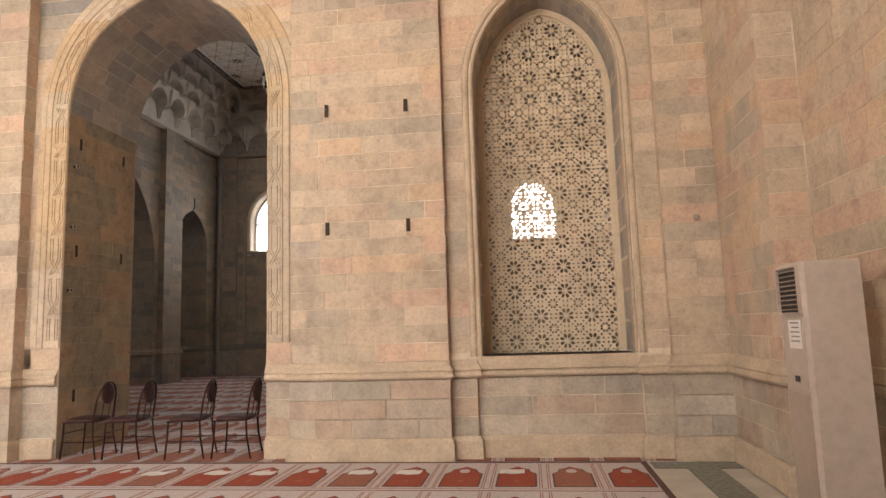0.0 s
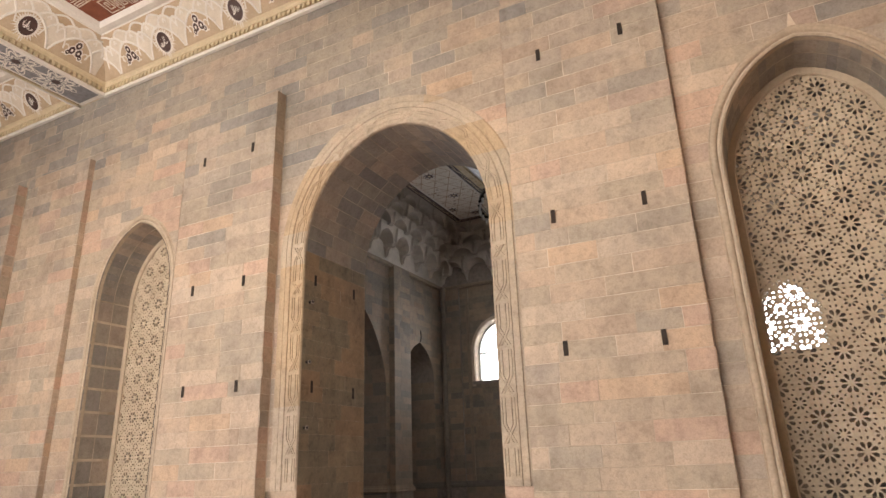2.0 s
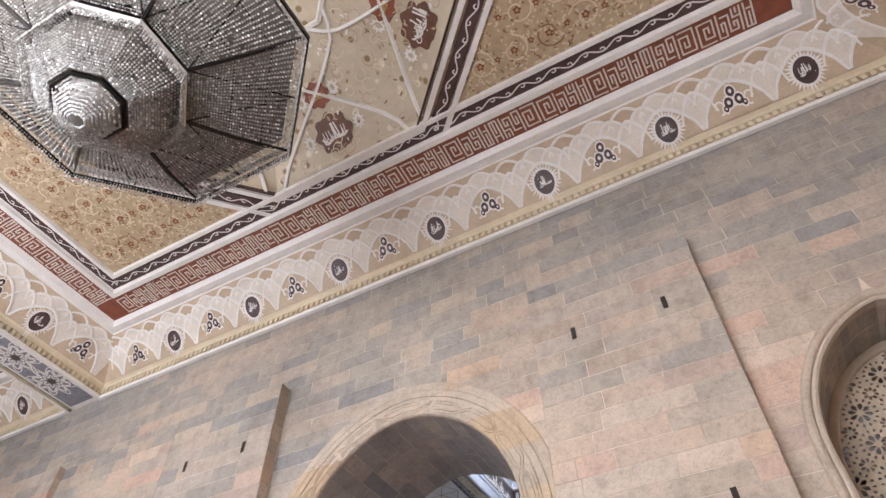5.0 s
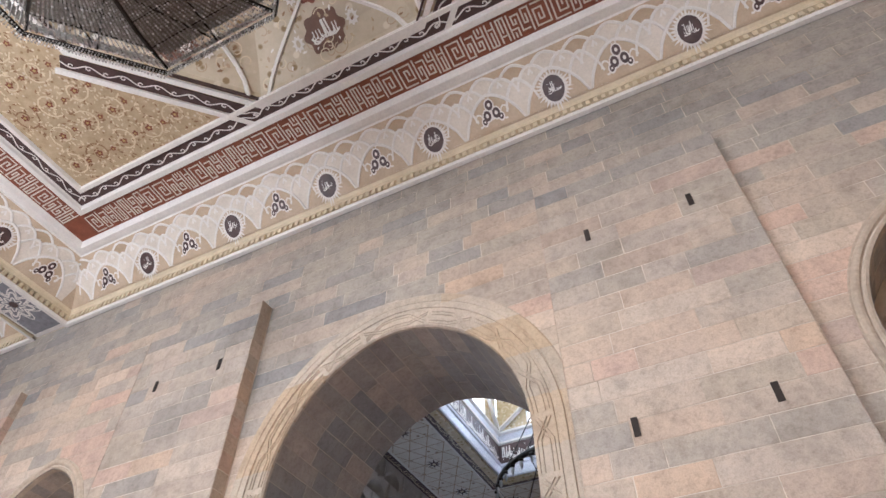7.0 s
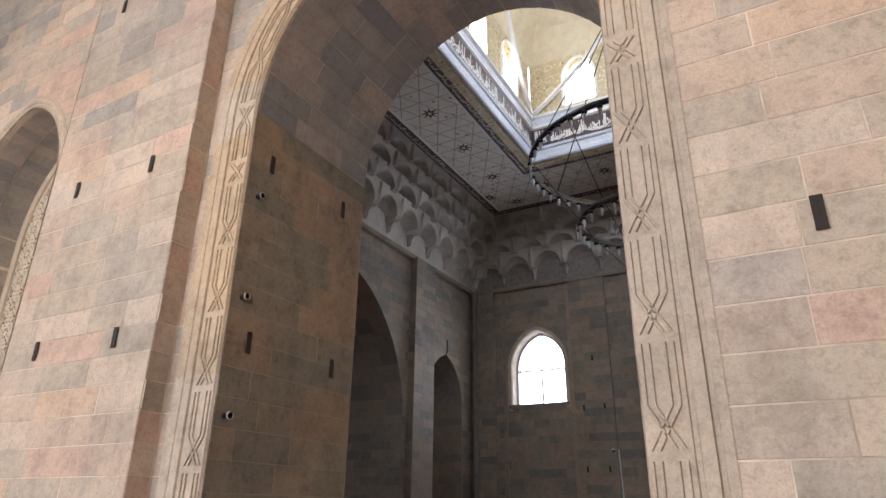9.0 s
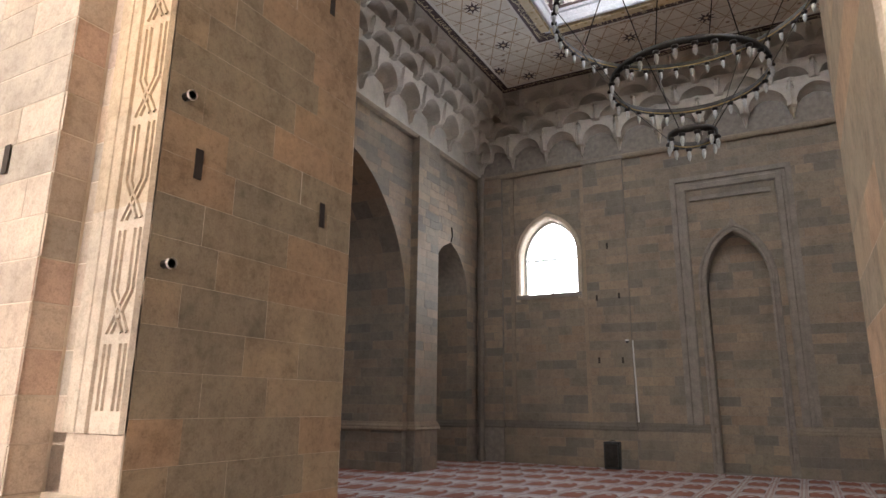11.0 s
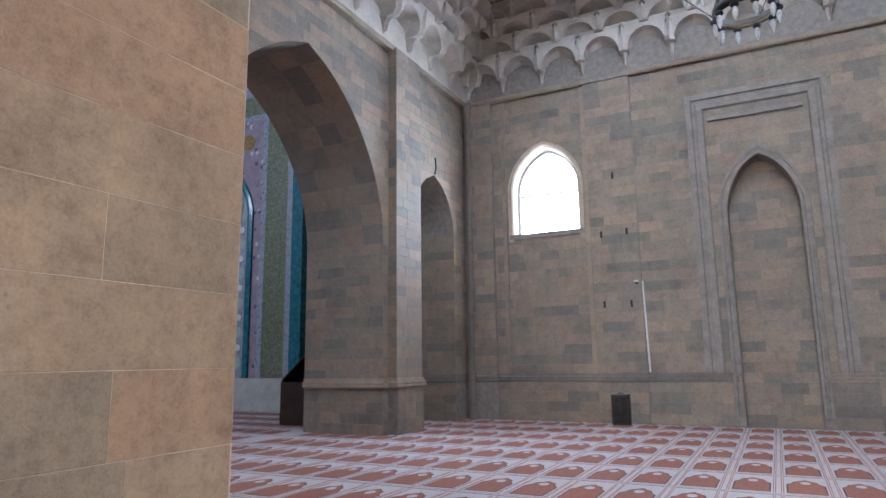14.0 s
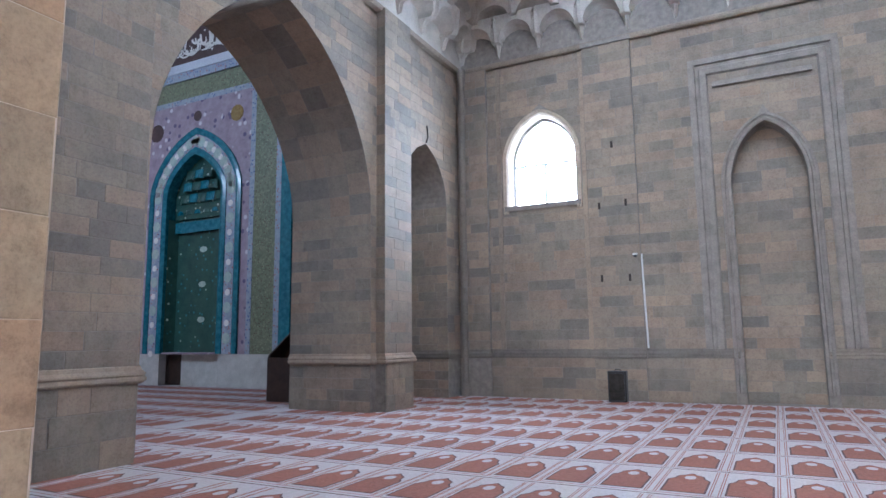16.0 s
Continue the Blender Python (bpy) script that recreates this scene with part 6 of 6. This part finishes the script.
for start, along, out, length, phase in SIDES:
    at = cornice_side(start, along, out, length)
    cove_ornament(orn, at, 0.35, length - 0.35, phase)
    flatw = (lambda s, a, w: lambda u, v, d: Vector((s[0] + a[0] * u + w[0] * d, s[1] + a[1] * u + w[1] * d, v)))(start, along, out)
    dentils(orn, flatw, 0.06, length - 0.06)
    q = Mesh()
    kufic(q, lambda u, v, d: at(1.23 + u, 0.875 + v, d), length - 2.46, 0.345, "cove_pale")
    q.make("frieze_lettering", orn, kind="stuff")
    q = Mesh()
    vine(q, lambda u, v, d: at(1.4 + u, 1.365 + v, d), length - 2.8, 0.16, "plaster_white", 0.005)
    q.make("vine_scroll", orn)

for i in (0, 2, 4, 6):
    a, b_ = Vector(out1[i]), Vector(out1[(i + 1) % 8])
    e = (b_ - a).normalized()
    f = Vector((-e.y, e.x))
    q = Mesh()
    vine(q, lambda u, v, d: Vector((a.x + e.x * u + f.x * (v - 0.08), a.y + e.y * u + f.y * (v - 0.08), 9.066 - d)), (b_ - a).length, 0.16, "plaster_white", 0.003)
    q.make("vine_scroll", orn)

# scrolls on the gold panels
rnd = random.Random(12)
q = Mesh()


def scroll(cx, cy, r, z, mat, turn, w=0.014):
    pts = [(cx + r * (1 - 0.06 * i) * math.cos(turn + 0.55 * i), cy + r * (1 - 0.06 * i) * math.sin(turn + 0.55 * i)) for i in range(14)]
    q.grid([[(p[0], p[1], z) for p in offset(pts, s * w)] for s in (-1, 1)], mat)
    for i in range(0, 14, 2):
        a = turn + 0.55 * i
        rr = r * (1 - 0.06 * i) + 0.04
        x, y = cx + rr * math.cos(a), cy + rr * math.sin(a)
        q.face([(x + 0.03 * math.cos(a), y + 0.03 * math.sin(a), z - 0.001), (x - 0.015 * math.sin(a), y + 0.015 * math.cos(a), z - 0.001), (x - 0.02 * math.cos(a), y - 0.02 * math.sin(a), z - 0.001), (x + 0.015 * math.sin(a), y - 0.015 * math.cos(a), z - 0.001)], mat)


def rosette(x, y, r, z):
    for k, (rad, mat) in enumerate(((r, "frieze_red"), (r * 0.45, "gilt"))):
        q.face([(x + rad * (1 + 0.25 * math.cos(5 * a)) * math.cos(a), y + rad * (1 + 0.25 * math.cos(5 * a)) * math.sin(a), z - 0.002 * k) for a in [2 * math.pi * i / 20 for i in range(20)]], mat)


def in_panel(x, y, m):
    dx, dy = abs(x - OC[0]), abs(y - OC[1])
    inside = rect[0][0] + m < x < rect[1][0] - m and rect[0][1] + m < y < rect[2][1] - m
    return inside and not (max(dx, dy) < AP + 0.24 + m and (dx + dy) / math.sqrt(2) < AP + 0.24 + m)


def leaf(x, y, a, size, z, mat):
    c, s = math.cos(a), math.sin(a)
    q.face([(x + size * (u * c - v * s), y + size * (u * s + v * c), z) for u, v in ((1, 0), (0.3, 0.38), (-0.7, 0.16), (-0.7, -0.16), (0.3, -0.38))], mat)


nx, ny = int((rect[1][0] - rect[0][0]) / 0.46) + 1, int((rect[2][1] - rect[0][1]) / 0.43) + 1
for i in range(nx):
    for j in range(ny):
        x = rect[0][0] + 0.24 + i * 0.46 + (0.23 if j % 2 else 0)
        y = rect[0][1] + 0.23 + j * 0.43
        if in_panel(x, y, 0.22):
            scroll(x, y, 0.2, 9.094, "scroll_brown" if (i + 2 * j) % 5 == 0 else "plaster_cream", rnd.uniform(0, 6), 0.011)
            rosette(x, y, 0.045, 9.090)
        for k in range(34):
            lx, ly = x + rnd.uniform(-0.24, 0.24), y + rnd.uniform(-0.22, 0.22)
            if in_panel(lx, ly, 0.05):
                leaf(lx, ly, rnd.uniform(0, 6.28), rnd.uniform(0.022, 0.042), 9.093 - 0.0001 * k, "plaster_cream" if k % 3 else "scroll_brown")
        lx, ly = x + 0.23, y + rnd.uniform(-0.04, 0.04)
        if in_panel(lx, ly, 0.06):
            rosette(lx, ly, 0.036, 9.089)
q.make("scroll_ornament", ceiling_front)

# bosses, vines and script inside the octagonal dome
q = Mesh()
for i in range(8):
    for k, f, r, mats in ((0.89, 0.5, 0.28, ("boss_brown", "plaster_white")), (0.72, 0.5, 0.18, ("frieze_red", "gilt"))):
        c = dome_point(k, i + f)
        e1 = (dome_point(k, i + 0.52) - dome_point(k, i + 0.48)).normalized()
        e2 = (dome_point(k - 0.02, i + 0.5) - dome_point(k + 0.02, i + 0.5)).normalized()
        nrm = e1.cross(e2).normalized()
        if nrm.z > 0:
            nrm = -nrm
        pl_ = (lambda c, e1, e2, nrm: lambda u, v, d: c + e1 * u + e2 * v + nrm * (0.012 + d))(c, e1, e2, nrm)
        for sx in (-1, 1):      # pale lace at both ends
            for j in range(9):
                a = 2 * math.pi * j / 9
                q.face([pl_(sx * r * 1.45 + 0.045 * math.cos(a + b_) + 0.05 * math.cos(a), 0.045 * math.sin(a + b_) + 0.07 * math.sin(a), 0) for b_ in (0, 2.1, 4.2)], "plaster_white")
        q.face([pl_(r * (1 + 0.1 * math.cos(8 * a)) * math.cos(a), r * (1 + 0.1 * math.cos(8 * a)) * math.sin(a), 0.006) for a in [2 * math.pi * j / 48 for j in range(48)]], mats[0])
        strokes(q, lambda u, v, d: pl_(-0.7 * r + u, -0.6 * r + v, 0.008 + d), 1.4 * r, 1.2 * r, i + 80, mats[1], 1.6)
        strokes(q, lambda u, v, d: pl_(-0.75 * r + u, -0.45 * r + v, 0.011 + d), 1.5 * r, 0.7 * r, i + 180, mats[1], 1.6)
rnd = random.Random(31)
for i in range(8):      # leaves, buds and curled stems over the cream panels
    for n in range(150):
        k, f = rnd.uniform(0.5, 0.97), rnd.uniform(0.04, 0.96)
        c = dome_point(k, i + f)
        e1 = (dome_point(k, i + 0.52) - dome_point(k, i + 0.48)).normalized()
        e2 = (dome_point(k - 0.02, i + 0.5) - dome_point(k + 0.02, i + 0.5)).normalized()
        nrm = e1.cross(e2).normalized()
        nrm = -nrm if nrm.z > 0 else nrm
        a0, z0 = rnd.uniform(0, 6.28), 0.009 + 0.0002 * (n % 20)
        if n % 3 == 0:
            r = rnd.uniform(0.07, 0.13)
            pts = [(r * (1 - 0.07 * j) * math.cos(a0 + 0.6 * j), r * (1 - 0.07 * j) * math.sin(a0 + 0.6 * j)) for j in range(9)]
            q.grid([[c + e1 * p[0] + e2 * p[1] + nrm * z0 for p in offset(pts, sg * 0.007)] for sg in (-1, 1)], "cove_tan" if n % 2 else "plaster_cream")
        else:
            size = rnd.uniform(0.025, 0.05)
            pts = [(1, 0), (0.3, 0.4), (-0.7, 0.2), (-0.7, -0.2), (0.3, -0.4)]
            q.face([c + e1 * size * (u * math.cos(a0) - v * math.sin(a0)) + e2 * size * (u * math.sin(a0) + v * math.cos(a0)) + nrm * z0 for u, v in pts], ("scroll_brown", "cove_tan", "plaster_white", "painted_gold")[n % 4])
q.make("dome_ornament", ceiling_front)

# beam underside: pale star tracery
q = Mesh()
for j in range(12):
    cy = -1.2 + j * 0.7
    for r, w in ((0.23, 0.016), (0.13, 0.012), (0.30, 0.010)):
        ring = [(-10.97 + r * (1 + 0.28 * math.cos(8 * a)) * math.cos(a), cy + r * (1 + 0.28 * math.cos(8 * a)) * math.sin(a)) for a in [2 * math.pi * i / 64 for i in range(65)]]
        q.grid([[(p[0], p[1], 8.272) for p in offset(ring, s * w)] for s in (-1, 1)], "plaster_white")
    q.face([(-10.97 + 0.07 * math.cos(2 * math.pi * i / 8), cy + 0.07 * math.sin(2 * math.pi * i / 8), 8.272) for i in range(8)], "frieze_dark")
q.box(-11.27, -10.67, -1.6, BAY - 0.08, 8.2745, 8.279, "beam_grey")
q.make("beam_tracery", ceiling_front)

# script and relief of the drum
for ax, sg in (("x", -1), ("x", 1), ("y", -1), ("y", 1)):
    base = (CX if ax == "x" else HY) + sg * DR
    c0 = HY if ax == "x" else CX
    pl_ = facing(ax, base, -sg)
    q = Mesh()
    strokes(q, lambda u, v, d: pl_(c0 - DR + 0.08 + u, CEIL + 0.45 + v, d + 0.006), 2 * DR - 0.15, 0.52, 31, "plaster_white", 1.5)
    strokes(q, lambda u, v, d: pl_(c0 - DR + 0.2 + u, CEIL + 0.47 + v, d + 0.01), 2 * DR - 0.3, 0.30, 32, "plaster_white", 1.5)
    q.make("script_relief", drum, label="white raised script ornament")
    q = Mesh()
    for o in (-2.9, -0.95, 0.95, 2.9):
        for k in range(4):
            for s2 in (-1, 1):
                cu, cv, r = c0 + o + s2 * 0.16, DZ + 0.3 + k * 0.38, 0.15
                pts = [(cu + r * (1 - 0.07 * i) * math.cos(s2 * 0.6 * i), cv + r * (1 - 0.07 * i) * math.sin(0.6 * i)) for i in range(12)]
                q.grid([[pl_(p[0], p[1], 0.012) for p in offset(pts, s * 0.016)] for s in (-1, 1)], "plaster_cream")
    q.make("stucco_scroll", drum)
q = Mesh()
for sgx in (-1, 1):
    for half, w in ((3.62, 0.24),):
        strokes(q, lambda u, v, d: Vector((CX + sgx * half - w / 2 + v, HY - half + u, CEIL - 0.021 - d)), 2 * half, w, 41, "plaster_cream", 1.0)
        strokes(q, lambda u, v, d: Vector((CX - half + u, HY + sgx * half - w / 2 + v, CEIL - 0.021 - d)), 2 * half, w, 42, "plaster_cream", 1.0)
strokes(q, lambda u, v, d: Vector((SOFF[0] + 0.04 + v, SOFF[2] + u, CEIL - 0.021 - d)), SOFF[3] - SOFF[2], 0.17, 43, "plaster_cream", 1.2)
strokes(q, lambda u, v, d: Vector((SOFF[0] + u, SOFF[3] - 0.21 + v, CEIL - 0.021 - d)), SOFF[1] - SOFF[0], 0.17, 44, "plaster_cream", 1.2)
q.make("ceiling_script", [o for o in bpy.data.objects if o.name == "ceiling_hall"][0])
q = Mesh()
strokes(q, lambda u, v, d: Vector((-4.5 + u, -0.024 - d, 10.45 + v)), 9.0, 1.15, 51, "plaster_white", 1.6)
strokes(q, lambda u, v, d: Vector((-4.3 + u, -0.028 - d, 10.5 + v)), 8.6, 0.6, 52, "plaster_white", 1.6)
q.make("script_relief", band)

# ---- crystal chandelier of the front hall ----
BEAD = [(1, 0, 0), (0, 1, 0), (-1, 0, 0), (0, -1, 0), (0, 0, 1.3), (0, 0, -1.3)]
BEADF = [(0, 1, 4), (1, 2, 4), (2, 3, 4), (3, 0, 4), (1, 0, 5), (2, 1, 5), (3, 2, 5), (0, 3, 5)]


JIT = random.Random(77)


def beads(mesh, a, b, n, r0, sag=0.0, mat="crystal"):
    """A string of n faceted beads from a to b."""
    if mat not in mesh.mats:
        mesh.mats.append(mat)
    a, b, r = Vector(a), Vector(b), r0
    for i in range(n):
        f = (i + 0.5) / n
        p = a.lerp(b, f) - Vector((0, 0, sag * 4 * f * (1 - f))) + Vector((JIT.uniform(-0.2, 0.2), JIT.uniform(-0.2, 0.2), JIT.uniform(-0.2, 0.2))) * r
        k = len(mesh.v)
        if JIT.random() < 0.05:
            continue
        r = r0 * JIT.choice((0.75, 0.85, 0.95, 1.1))
        mesh.v.extend((p.x + r * x, p.y + r * y, p.z + r * z) for x, y, z in BEAD)
        mesh.f.extend(tuple(k + j for j in f3) for f3 in BEADF)
        mesh.k.extend([mesh.mats.index(mat)] * 8)


CHX, CHY = -4.52, 2.8
ch = holder("crystal_chandelier", "huge octagonal crystal bead chandelier hanging from the ceiling", "chandelier", at=(CHX, CHY, 0))


def ring8(r, z, n=8):
    return [Vector((r * math.cos(math.pi / n + 2 * math.pi * i / n), r * math.sin(math.pi / n + 2 * math.pi * i / n), z)) for i in range(n)]


def hoop(name, r, z, h, t):
    q = Mesh()
    rows = [ring8(r, z), ring8(r + t, z), ring8(r + t, z + h), ring8(r, z + h), ring8(r, z)]
    q.grid([list(x) for x in rows], "iron" if name == "rim_band" else "plaster_white", True)
    q.make(name, ch)


hoop("rim_band", 1.53, 6.78, 0.05, 0.02)
hoop("rim_hoop", 1.50, 6.84, 0.10, 0.015)
hoop("inner_hoop", 0.60, 6.30, 0.055, 0.035)
hoop("rim_band", 0.26, 5.92, 0.04, 0.02)


def skirt(name, r0, z0, r1, z1, per, n, rb, sag):
    q = Mesh()
    a, b = ring8(r0, z0), ring8(r1, z1)
    for i in range(8):
        for k in range(per):
            f = k / per
            p0, p1 = a[i].lerp(a[(i + 1) % 8], f), b[i].lerp(b[(i + 1) % 8], f)
            beads(q, p0, p1, n, rb, sag)
    q.make(name, ch, kind="stuff")


skirt("upper_skirt", 1.50, 6.90, 0.25, 8.9, 12, 46, 0.017, -0.05)
skirt("lower_skirt", 1.50, 6.80, 0.62, 6.42, 24, 38, 0.0125, 0.02)
skirt("basket_skirt", 0.62, 6.30, 0.30, 5.95, 15, 18, 0.013, 0.05)
skirt("cup_skirt", 0.26, 5.92, 0.05, 5.72, 10, 9, 0.013, 0.04)
skirt("drop_fringe", 1.52, 6.80, 1.54, 6.70, 44, 4, 0.011, 0.0)
skirt("inner_fringe", 0.62, 6.34, 0.64, 6.18, 22, 5, 0.015, 0.0)
q = Mesh()
for i in range(8):
    a, b = ring8(1.5, 6.82)[i], ring8(0.62, 6.4)[i]
    q.tube([a, a.lerp(b, 0.5) - Vector((0, 0, 0.03)), b], 0.018, "iron", 5)
    m0, m1 = ring8(1.5, 6.82)[i].lerp(ring8(1.5, 6.82)[(i + 1) % 8], 0.5), ring8(0.62, 6.4)[i]
    q.tube([m0, m0.lerp(m1, 0.5), m1], 0.008, "iron", 5)
    m2 = ring8(0.62, 6.4)[(i + 1) % 8]
    q.tube([m0, m0.lerp(m2, 0.5), m2], 0.008, "iron", 5)
    for f in (0.28, 0.6):
        q.tube([a.lerp(b, f), ring8(1.5, 6.82)[(i + 1) % 8].lerp(ring8(0.62, 6.4)[(i + 1) % 8], f)], 0.006, "iron", 5)
q.make("wire_frame", ch)
q = Mesh()
q.revolve(((0.0, 5.80), (0.12, 5.83), (0.2, 5.9), (0.22, 5.95)), (0, 0, 0), "crystal", 16)
q.revolve(((0.02, 5.95), (0.02, 9.9), (0.0, 9.9)), (0, 0, 0), "iron", 8)
q.revolve(((0.02, 9.75), (0.18, 9.85), (0.22, 10.05), (0.02, 10.1)), (0, 0, 0), "brass", 16)
q.make("stem", ch, True)
q = Mesh()      # added backing sheets, dark to stand for the shade between the strands
q.grid([list(ring8(1.42, 6.93)), list(ring8(1.0, 6.85)), list(ring8(0.6, 6.6))], "strand_gap_shade", True)
q.grid([list(ring8(1.42, 6.97)), list(ring8(0.9, 7.8)), list(ring8(0.22, 8.85))], "strand_gap_shade", True)
q.grid([list(ring8(0.56, 6.32)), list(ring8(0.4, 6.05)), list(ring8(0.2, 5.94))], "strand_gap_shade", True)
q.make("core", ch)

# ---- tiered ring chandelier of the domed hall ----
surface("lamp_glass", (0.42, 0.42, 0.40), (0.62, 0.62, 0.60), 30, 0.12)
rc = holder("ring_chandelier", "black iron chandelier of three rings with glass drop lamps", "chandelier", at=(CX, HY, 0))


def lamp_ring(r, z, n, thick):
    q = Mesh()
    prof = [(r, z - 0.05), (r + thick, z - 0.05), (r + thick, z + 0.05), (r, z + 0.05), (r, z - 0.05)]
    q.revolve(prof, (0, 0, 0), "iron", 48)
    ring = q.make("ring", rc, True)
    q = Mesh()
    q.revolve([(r - 0.002, z - 0.045), (r - 0.004, z - 0.02)], (0, 0, 0), "brass", 48)
    q.make("inner_band", ring, True)
    data = None
    for i in range(n):
        a = 2 * math.pi * i / n
        if data is None:
            g2 = Mesh()
            g2.revolve(((0.0, 0.0), (0.05, 0.0), (0.05, -0.035), (0.022, -0.05)), (0, 0, 0), "iron", 8)
            g2.revolve(((0.022, -0.05), (0.036, -0.10), (0.03, -0.15), (0.012, -0.20), (0.0, -0.215)), (0, 0, 0), "lamp_glass", 8)
            ob = g2.make("drop_lamp", ring, True)
            data = ob.data
        else:
            ob = new("drop_lamp", data)
            ob.parent = ring
        ob.location = ((r + thick / 2) * math.cos(a), (r + thick / 2) * math.sin(a), z - 0.05)


for r, z, n in ((2.0, 7.74, 46), (1.15, 6.42, 28), (0.33, 5.45, 10)):
    lamp_ring(r, z, n, 0.035)
for i in range(8):
    q = Mesh()
    a = 2 * math.pi * (i + 0.5) / 8
    q.bar((2.0 * math.cos(a), 2.0 * math.sin(a), 7.8), (0.05 * math.cos(a), 0.05 * math.sin(a), 11.5), 0.012, "iron")
    q.bar((2.0 * math.cos(a), 2.0 * math.sin(a), 7.78), (1.15 * math.cos(a), 1.15 * math.sin(a), 6.42), 0.008, "iron")
    if i % 2:
        q.bar((1.15 * math.cos(a), 1.15 * math.sin(a), 6.42), (0.33 * math.cos(a), 0.33 * math.sin(a), 5.45), 0.008, "iron")
    q.make("suspension_rod", rc)
q = Mesh()
q.bar((0, 0, 11.4), (0, 0, 15.5), 0.015, "iron")
q.make("chain", rc)


build_blocks()
